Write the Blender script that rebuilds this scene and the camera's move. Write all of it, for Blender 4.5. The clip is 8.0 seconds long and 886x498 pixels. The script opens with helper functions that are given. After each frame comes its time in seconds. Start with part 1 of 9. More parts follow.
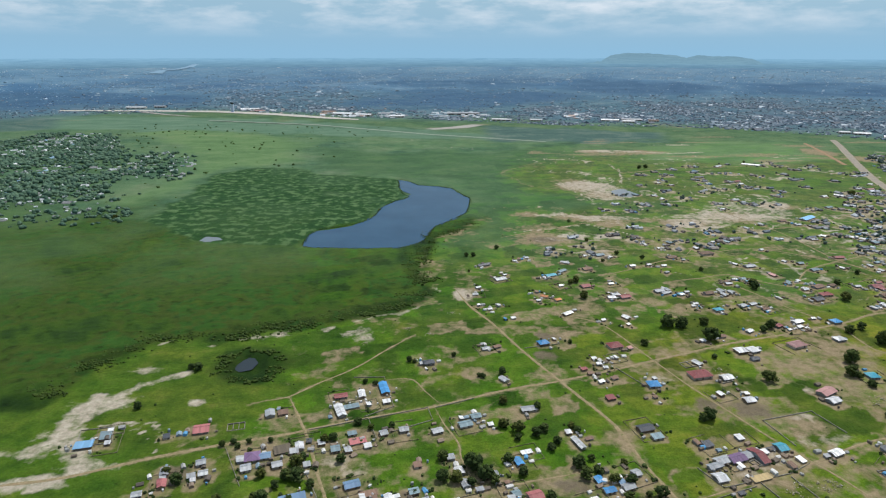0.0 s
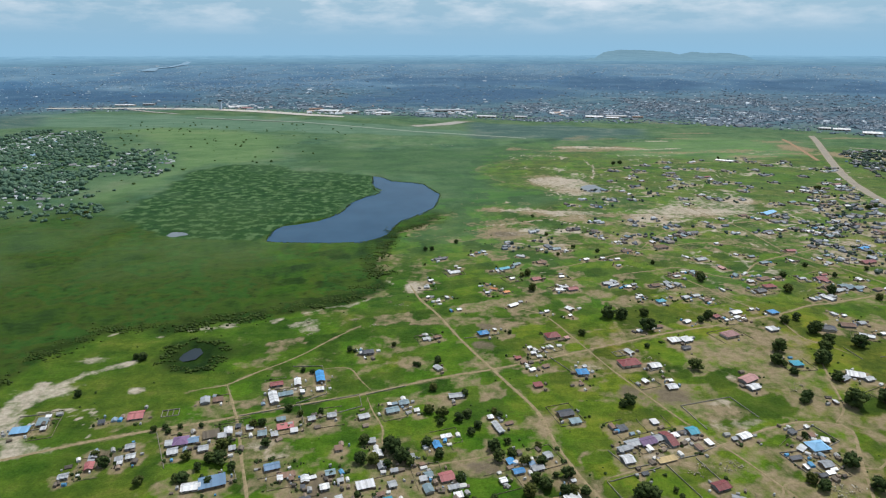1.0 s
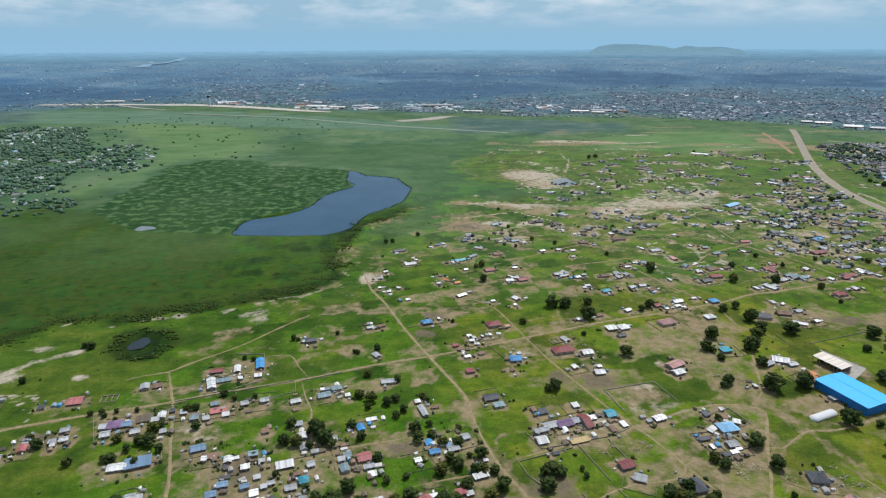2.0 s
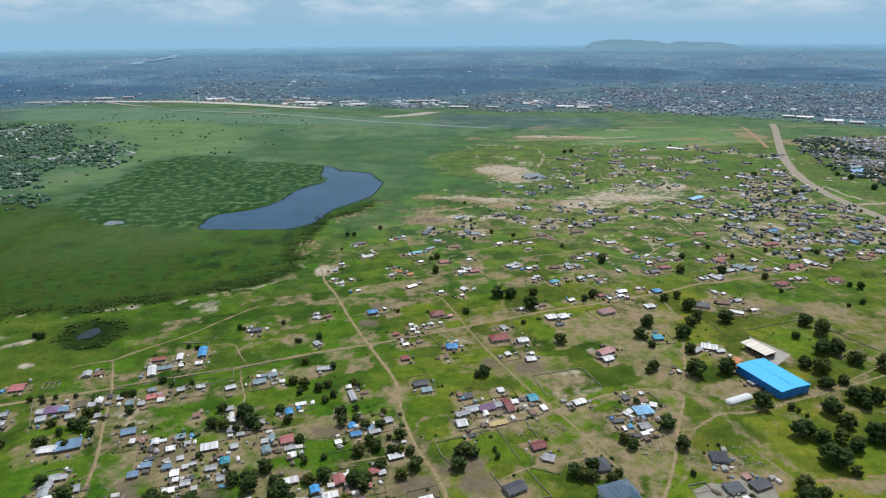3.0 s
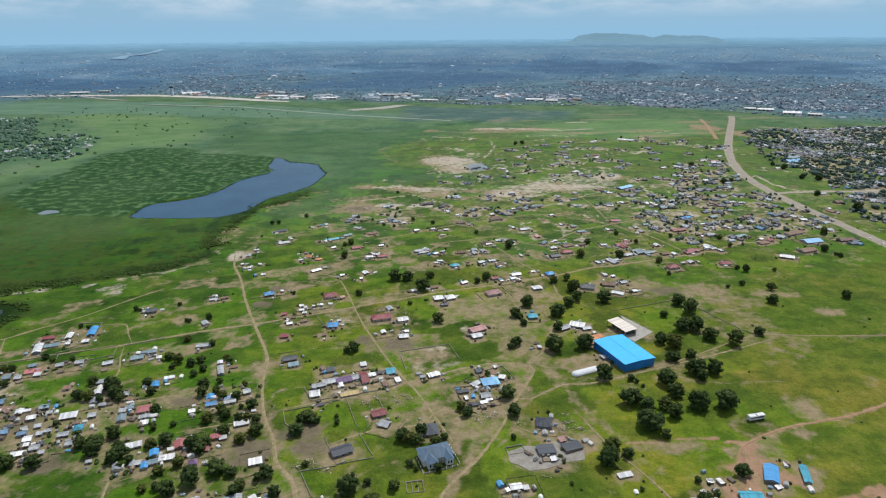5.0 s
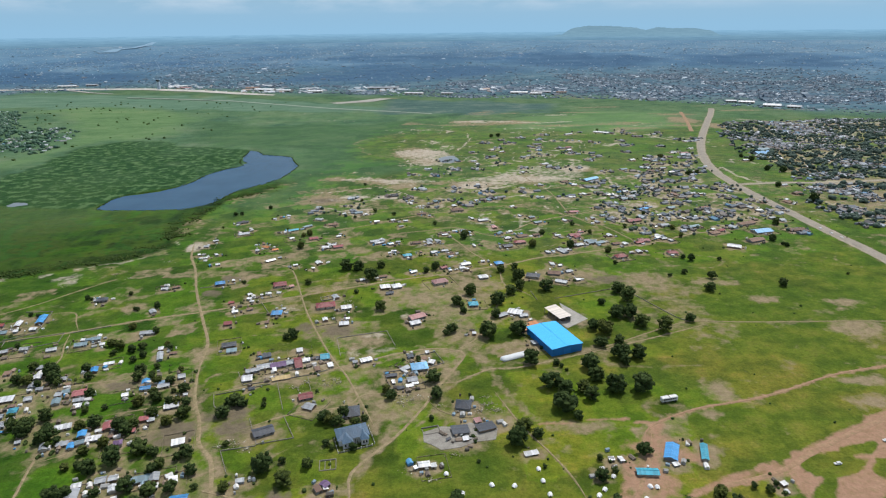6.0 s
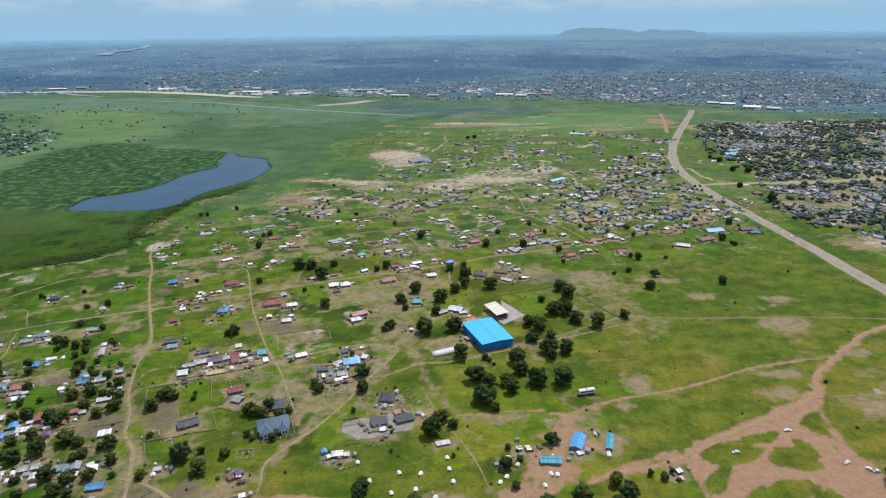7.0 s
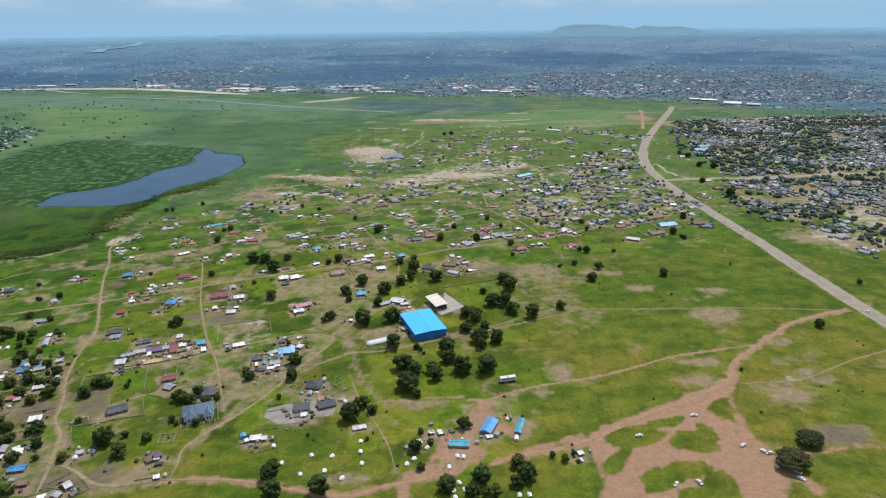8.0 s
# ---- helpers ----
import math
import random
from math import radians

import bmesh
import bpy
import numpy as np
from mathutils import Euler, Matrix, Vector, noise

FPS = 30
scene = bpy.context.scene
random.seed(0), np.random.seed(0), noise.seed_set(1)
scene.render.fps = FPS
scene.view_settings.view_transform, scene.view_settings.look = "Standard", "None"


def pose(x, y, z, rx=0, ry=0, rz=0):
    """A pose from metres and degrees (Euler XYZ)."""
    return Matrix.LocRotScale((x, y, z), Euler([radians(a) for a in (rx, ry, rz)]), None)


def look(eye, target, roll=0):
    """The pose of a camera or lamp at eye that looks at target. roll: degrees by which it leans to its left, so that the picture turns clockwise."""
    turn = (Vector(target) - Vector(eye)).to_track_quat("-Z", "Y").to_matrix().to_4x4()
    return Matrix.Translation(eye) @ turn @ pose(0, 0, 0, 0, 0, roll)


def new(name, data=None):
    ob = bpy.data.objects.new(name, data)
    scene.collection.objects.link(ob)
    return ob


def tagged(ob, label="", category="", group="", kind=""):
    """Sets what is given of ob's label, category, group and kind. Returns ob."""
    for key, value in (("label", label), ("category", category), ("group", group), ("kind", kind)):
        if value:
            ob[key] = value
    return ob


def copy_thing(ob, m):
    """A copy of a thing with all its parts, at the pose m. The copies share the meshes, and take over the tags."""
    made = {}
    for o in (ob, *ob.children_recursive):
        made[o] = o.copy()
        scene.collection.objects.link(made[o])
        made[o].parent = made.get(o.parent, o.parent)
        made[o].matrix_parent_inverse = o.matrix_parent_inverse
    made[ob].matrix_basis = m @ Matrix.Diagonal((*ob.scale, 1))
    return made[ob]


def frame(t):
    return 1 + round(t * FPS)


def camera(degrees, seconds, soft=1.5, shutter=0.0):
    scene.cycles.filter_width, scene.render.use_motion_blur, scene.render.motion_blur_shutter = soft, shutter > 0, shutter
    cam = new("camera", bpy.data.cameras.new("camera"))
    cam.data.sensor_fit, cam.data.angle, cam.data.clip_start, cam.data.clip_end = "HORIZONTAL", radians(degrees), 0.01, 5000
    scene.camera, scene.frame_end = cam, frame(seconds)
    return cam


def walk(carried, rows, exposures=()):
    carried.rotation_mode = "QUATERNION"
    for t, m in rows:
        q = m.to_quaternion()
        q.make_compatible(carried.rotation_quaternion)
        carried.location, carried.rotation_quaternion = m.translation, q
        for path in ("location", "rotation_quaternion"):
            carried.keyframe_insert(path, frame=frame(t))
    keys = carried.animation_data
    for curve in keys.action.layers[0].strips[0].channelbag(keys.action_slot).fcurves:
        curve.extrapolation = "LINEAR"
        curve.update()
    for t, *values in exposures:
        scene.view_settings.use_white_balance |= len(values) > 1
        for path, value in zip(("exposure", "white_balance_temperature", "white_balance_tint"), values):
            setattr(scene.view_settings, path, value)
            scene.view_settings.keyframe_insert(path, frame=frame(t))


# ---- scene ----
# A drone flies sideways, level and straight, over a grassland town beside a marsh lake.
cam = camera(72.0, 8.0, soft=1.2)
PATH = [
    (0.0, 0.00, 0.00, 168.57, 0.00, -17.88, 0.07),
    (0.5, 17.63, -5.09, 168.70, -0.04, -17.93, 0.05),
    (1.0, 35.29, -10.15, 169.00, -0.07, -18.13, -0.04),
    (1.5, 53.18, -15.05, 169.20, -0.05, -18.35, -0.14),
    (3.0, 107.30, -29.92, 168.90, 0.01, -18.90, -0.47),
    (3.5, 125.08, -34.35, 168.31, -0.03, -19.06, -0.47),
    (4.0, 142.55, -38.77, 167.29, -0.11, -19.26, -0.59),
    (4.5, 160.12, -43.19, 166.57, -0.19, -19.22, -0.56),
    (6.0, 213.25, -56.94, 166.62, -0.37, -19.98, -0.64),
    (6.5, 231.28, -62.05, 166.95, -0.40, -20.04, -0.70),
    (7.0, 249.72, -66.91, 167.43, -0.39, -19.80, -0.71),
    (7.5, 268.19, -71.83, 167.67, -0.40, -19.87, -0.76),
    (8.0, 286.84, -76.89, 167.77, -0.41, -20.09, -0.78),
]


def eye_pose(x, y, z, yaw, pitch, roll):
    """Yaw to the left, pitch up and roll to the right, in degrees."""
    return Matrix.Translation((x, y, z)) @ Matrix.Rotation(radians(yaw), 4, "Z") @ Matrix.Rotation(radians(90 + pitch), 4, "X") @ Matrix.Rotation(radians(roll), 4, "Z")


walk(cam, [(t, eye_pose(*row)) for t, *row in PATH], exposures=((0.0, -0.05, 6280, 10), (4.5, -0.05, 6280, 11), (6.5, 0.0, 6280, 12), (8.0, 0.01, 6280, 14)))

# ---- sky and sun ----
SUN_FROM = Vector((0.27, 0.46, 1.0)).normalized()
world = bpy.data.worlds.new("sky")
scene.world = world
world.use_nodes = True
wn, wl = world.node_tree.nodes, world.node_tree.links
wn.clear()


def wnode(kind):
    return wn.new(kind)


sky = wnode("ShaderNodeTexSky")
sky.sky_type = "NISHITA"
sky.sun_disc = False
sky.sun_elevation = math.asin(SUN_FROM.z)
sky.sun_rotation = math.atan2(SUN_FROM.x, SUN_FROM.y)
sky.dust_density, sky.air_density = 1.5, 1.2
coord = wnode("ShaderNodeTexCoord")
split = wnode("ShaderNodeSeparateXYZ")
wl.new(coord.outputs["Generated"], split.inputs[0])
stretch = wnode("ShaderNodeMapping")
stretch.inputs["Scale"].default_value = (6.0, 6.0, 23.0)
wl.new(coord.outputs["Generated"], stretch.inputs[0])
cloud = wnode("ShaderNodeTexNoise")
cloud.inputs["Scale"].default_value, cloud.inputs["Detail"].default_value, cloud.inputs["Roughness"].default_value = 1.7, 8.0, 0.60
wl.new(stretch.outputs[0], cloud.inputs["Vector"])
cloud_ramp = wnode("ShaderNodeValToRGB")
cloud_ramp.color_ramp.elements[0].position, cloud_ramp.color_ramp.elements[1].position = 0.42, 0.68
wl.new(cloud.outputs[0], cloud_ramp.inputs[0])
height = wnode("ShaderNodeMapRange")
height.inputs[1].default_value, height.inputs[2].default_value = 0.020, 0.070
wl.new(split.outputs[2], height.inputs[0])
cover = wnode("ShaderNodeMath")
cover.operation = "MULTIPLY"
wl.new(cloud_ramp.outputs[0], cover.inputs[0])
wl.new(height.outputs[0], cover.inputs[1])
low = wnode("ShaderNodeMapRange")
low.inputs[1].default_value, low.inputs[2].default_value, low.inputs[3].default_value, low.inputs[4].default_value = 0.0, 0.30, 1.0, 0.0
wl.new(split.outputs[2], low.inputs[0])
air = wnode("ShaderNodeMixRGB")
air.inputs[2].default_value = (3.0, 5.3, 7.2, 1)
wl.new(low.outputs[0], air.inputs[0])
wl.new(sky.outputs[0], air.inputs[1])
clouds = wnode("ShaderNodeMixRGB")
clouds.inputs[2].default_value = (7.6, 8.3, 8.9, 1)
wl.new(cover.outputs[0], clouds.inputs[0])
wl.new(air.outputs[0], clouds.inputs[1])
back = wnode("ShaderNodeBackground")
back.inputs[1].default_value = 0.1
wl.new(clouds.outputs[0], back.inputs[0])
wout = wnode("ShaderNodeOutputWorld")
wl.new(back.outputs[0], wout.inputs[0])

sun = new("sun", bpy.data.lights.new("sun", "SUN"))
sun.data.energy, sun.data.angle, sun.data.color = 3.6, radians(0.6), (1.0, 0.955, 0.88)
sun.matrix_world = look(SUN_FROM * 400, (0, 0, 0))

# ---- the plan ----
EYE = 168.0
REF = Vector((140.0, -37.0))
NEAR_LIMIT, FAR_SPAN = 2400.0, 2400.0


def rise(d):
    """Height of the land at d metres from the flight path: flat, then raised towards the horizon to fit the camera's
    view.
    """
    beyond = np.maximum(np.asarray(d, float) - 4500.0, 0)
    d = np.minimum(np.asarray(d, float), 4545.0)
    k = np.clip((d - NEAR_LIMIT) / FAR_SPAN, 0, 0.999)
    return EYE * (1 - np.where(d > NEAR_LIMIT, d * (1 - k) / NEAR_LIMIT, 1.0)) - 0.3 * beyond


def land(x, y):
    """A place on the flat plan, pulled in onto the raised land to fit the camera's view: x, y, z and the scale there.
    """
    d = math.hypot(x - REF.x, y - REF.y)
    if d <= NEAR_LIMIT:
        return x, y, 0.0, 1.0
    s = (NEAR_LIMIT + FAR_SPAN * (1 - NEAR_LIMIT / d)) / d
    return REF.x + (x - REF.x) * s, REF.y + (y - REF.y) * s, EYE * (1 - s), s


MARSH = [(-314, 246), (-220, 264), (-204, 265), (-199, 280), (-189, 312), (-167, 337), (-133, 340), (-108, 348), (-81, 358), (-54, 370), (-32, 382), (-12, 405), (-8, 439), (-16, 492), (-5, 550), (33, 610), (80, 727), (75, 838), (95, 965), (184, 1134), (300, 1226), (441, 1314), (377, 1392), (152, 1432), (-252, 1497), (-661, 1493), (-992, 1379), (-1412, 1298)]
LAKE = [(-129, 530), (-130, 543), (-131, 567), (-127, 578), (-122, 589), (-105, 597), (-85, 612), (-77, 630), (-73, 652), (-70, 681), (-58, 709), (-47, 720), (-42, 733), (-51, 748), (-58, 778), (-59, 807), (-64, 833), (-57, 837), (-44, 822), (-32, 800), (-7, 793), (11, 782), (21, 752), (33, 721), (31, 687), (26, 653), (9, 622), (-7, 600), (-13, 575), (-16, 552), (-27, 536), (-39, 526), (-68, 524), (-98, 525), (-122, 527)]
LILY = [(-313, 620), (-317, 653), (-317, 707), (-317, 763), (-330, 820), (-327, 873), (-306, 909), (-263, 928), (-219, 914), (-184, 882), (-132, 857), (-63, 837), (-57, 778), (-42, 733), (-70, 681), (-85, 612), (-122, 589), (-129, 530), (-163, 534), (-199, 537), (-230, 548), (-269, 574)]
VILLAGE = [(-1000, 1150), (-834, 1216), (-867, 1303), (-817, 1341), (-710, 1323), (-594, 1128), (-491, 987), (-433, 885), (-439, 835), (-442, 790), (-410, 718), (-436, 690), (-497, 724), (-496, 663), (-537, 643), (-760, 800)]
EAST = [(672, 933), (727, 1043), (845, 1074), (1003, 1073), (1260, 1061), (902, 547), (690, 330), (630, 330), (620, 368), (616, 429), (578, 452), (574, 490), (594, 566), (613, 608), (639, 629), (627, 661), (630, 734), (657, 839)]
POND = [(-125, 304), (-125, 318), (-118, 327), (-100, 324), (-91, 310), (-94, 294), (-106, 289), (-117, 294)]
YARD = [(349.8, 141.7), (357.7, 148.9), (368.1, 154.4), (380.2, 160.1), (393.2, 167.3), (404.6, 172.6), (416.2, 177.6), (426.8, 182.8), (434.8, 194.2), (437.8, 191.3), (430.2, 176.2), (423.5, 171.1), (417.5, 153.8), (414.8, 143.7), (417.5, 137.4), (421.1, 132.5), (423.3, 126.8), (423.5, 121.6), (424.3, 116.0), (416.8, 104.0), (405.0, 83.5), (340.4, 85.1), (347.3, 105.8), (349.6, 115.5), (348.8, 122.0), (350.4, 132.3), (348.3, 135.3)]
HIGHWAY = [(790, 1245), (762, 1181), (694, 1039), (632, 908), (586, 799), (558, 713), (546, 653), (541, 590), (541, 534), (543, 478), (545, 426), (547, 387), (547, 337), (548, 303), (549, 273), (551, 235), (556, 196)]
SAND_SPOTS = [(-176, 242, 12, 6), (-169, 268, 17, 8), (-167, 207, 18, 3), (-152, 218, 12, 4), (-160, 223, 7, 3), (-184, 229, 12, 6), (-165, 302, 9, 4), (-120, 341, 5, 3), (-102, 346, 8, 4), (-58, 349, 7, 5), (-47, 342, 6, 6), (-125, 268, 3, 4), (15, 416, 9, 13), (-52, 354, 7, 7)]
BARE_NORTH = [(97, 552, 32, 26), (90, 646, 19, 12), (143, 634, 36, 16), (174, 611, 24, 18), (250, 612, 35, 26), (313, 636, 36, 33), (382, 686, 26, 16), (184, 796, 37, 50), (194, 744, 28, 25), (-72, 1223, 45, 32), (6, 1133, 42, 21), (269, 1094, 40, 20), (346, 1082, 60, 26), (668, 1086, 30, 52)]
BARE_TOWN = [(200, 308, 28, 19), (152, 263, 22, 14), (174, 251, 12, 12), (234, 328, 26, 14), (355, 334, 26, 18), (315, 344, 23, 17), (202, 196, 18, 11), (188, 181, 12, 8), (237, 173, 14, 8), (-23, 195, 13, 8), (-25, 176, 10, 4), (83, 236, 9, 13), (96, 165, 11, 8), (121, 171, 11, 8), (81, 209, 8, 13), (146, 229, 11, 10)]
BARE_TOWN += [(417, 185, 13, 8), (455, 168, 8, 10), (464, 144, 12, 5)]
BARE_TOWN += [(50, 207, 16, 6), (17, 299, 14, 9), (100, 390, 13, 14), (16, 417, 11, 20), (12, 191, 15, 9), (69, 165, 16, 6), (-81, 233, 20, 11), (-24, 237, 15, 7), (277, 169, 18, 5), (400, 328, 22, 9), (290, 280, 10, 14), (73, 349, 16, 10), (170, 389, 17, 11), (149, 401, 13, 10)]
# swept pale yards inside the walled compounds
PALE_YARDS = [(-42, 270, 7, 6), (-48, 222, 8, 6), (-37, 216, 9, 5), (170, 236, 12, 6), (182, 240, 10, 5), (193, 208, 6, 5), (132, 216, 12, 4), (149, 224, 7, 5), (176, 258, 8, 5), (196, 281, 9, 6), (116, 292, 9, 6), (141, 226, 8, 5)]
BARE_EAST = [(156, 121, 14, 10), (219, 160, 16, 8), (304, 155, 10, 11), (291, 135, 7, 14), (456, 256, 20, 15), (454, 171, 16, 11), (459, 141, 14, 8), (348, 195, 9, 11), (358, 136, 7, 7), (424, 203, 18, 6), (277, 119, 9, 5), (248, 120, 14, 4), (421, 299, 11, 7), (468, 293, 15, 7), (615, 397, 27, 28), (476, 223, 9, 5), (473, 190, 8, 4), (618, 451, 15, 14)]
# islands of grass left between the wheel tracks of the yard
ISLANDS = [
    [(356.7, 142.2), (362.1, 146.4), (368.8, 148.2), (375.7, 150.0), (378.1, 145.9), (384.5, 144.6), (381.2, 140.8), (372.7, 136.8), (363.4, 133.8), (360.8, 135.7), (358.8, 139.1)],
    [(379.7, 150.7), (386.8, 153.0), (396.7, 155.7), (390.8, 150.0), (385.5, 149.3), (379.8, 147.5)],
    [(385.4, 138.7), (391.2, 144.4), (397.1, 143.8), (401.3, 139.0), (402.7, 132.3), (395.8, 131.8), (389.4, 133.4), (384.4, 136.1)],
    [(400.2, 148.9), (404.9, 147.6), (405.2, 139.7), (402.8, 138.6), (400.4, 142.9)],
]
ISLANDS += [
    [(410.8, 160.9), (419.1, 168.4), (422.1, 169.7), (419.1, 160.2), (416.7, 152.6), (413.4, 155.6)],
    [(366.6, 116.6), (369.6, 120.4), (373.4, 121.7), (375.5, 118.0), (375.6, 112.0), (370.2, 109.1), (365.5, 109.2)],
    [(375.5, 120.3), (381.1, 123.8), (388.3, 124.6), (393.3, 122.8), (394.7, 120.8), (389.0, 118.0), (379.7, 114.1), (377.4, 113.8)],
    [(389.5, 114.4), (393.9, 117.8), (397.5, 119.4), (399.3, 116.1), (399.5, 111.1), (397.7, 104.5), (395.1, 99.4), (385.2, 99.7)],
    [(378.5, 109.2), (384.0, 109.9), (385.1, 104.8), (383.4, 99.7), (373.9, 100.0)],
    [(354.2, 126.9), (360.0, 130.3), (364.3, 131.2), (359.4, 125.1), (355.7, 119.8), (352.9, 118.9)],
]
# shallow pools among the floating plants and in the sandy diggings
LILY_POOL = [(-231, 548), (-227, 562), (-214, 558), (-209, 549), (-218, 544)]
GREY_POOL = [(213, 766), (236, 780), (242, 756), (232, 734), (217, 737)]
# kinds of open grass round the marsh and the airfield; the last two carry painted haze
LUSH = [
    [(-372, 656), (-391, 725), (-390, 860), (-403, 962), (-527, 1180), (-707, 1342), (-602, 1448), (-383, 1326), (-252, 1222), (-235, 973), (-308, 932), (-345, 868), (-331, 773), (-340, 682)],
    [(434, 1188), (572, 1229), (698, 1190), (625, 979), (496, 958), (384, 994), (319, 1021), (340, 1095)],
]
DAMP = [(-234, 1131), (-85, 1092), (77, 1093), (184, 1135), (269, 1050), (104, 965), (82, 863), (126, 759), (206, 710), (261, 693), (85, 655), (38, 600), (36, 698), (12, 800), (-68, 858), (-193, 923)]
HAZY_GREEN = [(-1409, 1752), (-1135, 1723), (-702, 1697), (-325, 1587), (-31, 1410), (198, 1226), (-28, 1248), (-269, 1308), (-614, 1383), (-930, 1401), (-1101, 1358)]
HAZY_BLUE = [
    [(89, 1478), (288, 1457), (498, 1374), (453, 1228), (235, 1179), (85, 1225)],
    [(-1494, 1819), (-1166, 1771), (-981, 1620), (-885, 1391), (-1111, 1338)],
]
# bare diggings and sandy plots in the north
SANDY = [
    [(153, 812), (202, 835), (229, 794), (240, 740), (224, 719), (180, 713)],
    [(235, 646), (273, 656), (318, 699), (344, 717), (348, 683), (378, 699), (394, 683), (386, 647), (360, 619), (312, 618), (262, 596), (233, 596)],
    [(82, 655), (134, 651), (183, 646), (233, 639), (199, 618), (154, 627), (89, 638)],
    [(-108, 1248), (-45, 1248), (-40, 1207), (-93, 1199)],
    [(597, 426), (626, 422), (638, 401), (622, 370), (601, 372), (597, 396)],
]
# the city: tree belts with cloud shade painted in, and crowded quarters, on the flat plan
BELTS = [
    [(-357, 2144), (-331, 2544), (-219, 2889), (16, 3128), (315, 3036), (547, 2821), (568, 2371), (377, 2131), (178, 2060), (-43, 1971), (-222, 1969)],
    [(1553, 3499), (2165, 3933), (2403, 3650), (2365, 3080), (1847, 2393), (1506, 2510), (1359, 2718)],
    [(503, 3190), (1144, 4335), (1331, 3761), (1433, 3159), (1011, 2638), (653, 2631)],
]
BELTS += [
    [(-2140, 2689), (-1784, 2901), (-1383, 2629), (-1063, 2600), (-791, 2408), (-698, 2004), (-1007, 2042), (-1213, 1955), (-1518, 1892)],
    [(-471, 3645), (-92, 4205), (410, 3964), (547, 3475), (216, 3183), (-240, 3173)],
]
QUARTERS = [
    (0.95, [(251, 1897), (392, 2108), (578, 2022), (683, 1902), (542, 1438), (379, 1353), (341, 1458), (240, 1693)]),
    (0.85, [(670, 2210), (1164, 2504), (1721, 2226), (1300, 1320), (571, 1335), (559, 1507)]),
    (0.60, [(-623, 1885), (-713, 2293), (-589, 2474), (-357, 2144), (-217, 1929), (61, 1894), (251, 1897), (172, 1634), (-230, 1750), (-492, 1780)]),
    (0.55, [(-471, 3645), (-839, 4183), (-291, 5069), (554, 5377), (1250, 4435), (547, 3475), (235, 3467)]),
]
QUARTERS += [
    (0.50, [(-1944, 2988), (-2085, 3672), (-1493, 4351), (-690, 4188), (-471, 3645), (-357, 2144), (-476, 2354), (-730, 2350), (-800, 2470), (-1123, 2748), (-1461, 2781)]),
    (0.45, [(-3465, 3937), (-5750, 6569), (-1903, 7534), (2172, 7750), (4770, 5853), (3119, 3808), (1706, 3771), (1503, 4252), (455, 4411), (-1159, 4566)]),
    (0.75, [(-228, 1734), (-142, 1854), (105, 1754), (225, 1693), (336, 1435), (221, 1457), (92, 1527), (-34, 1550)]),
]
GREEN_FIELD = [(394, 2019), (526, 2110), (614, 1960), (485, 1743), (380, 1774)]

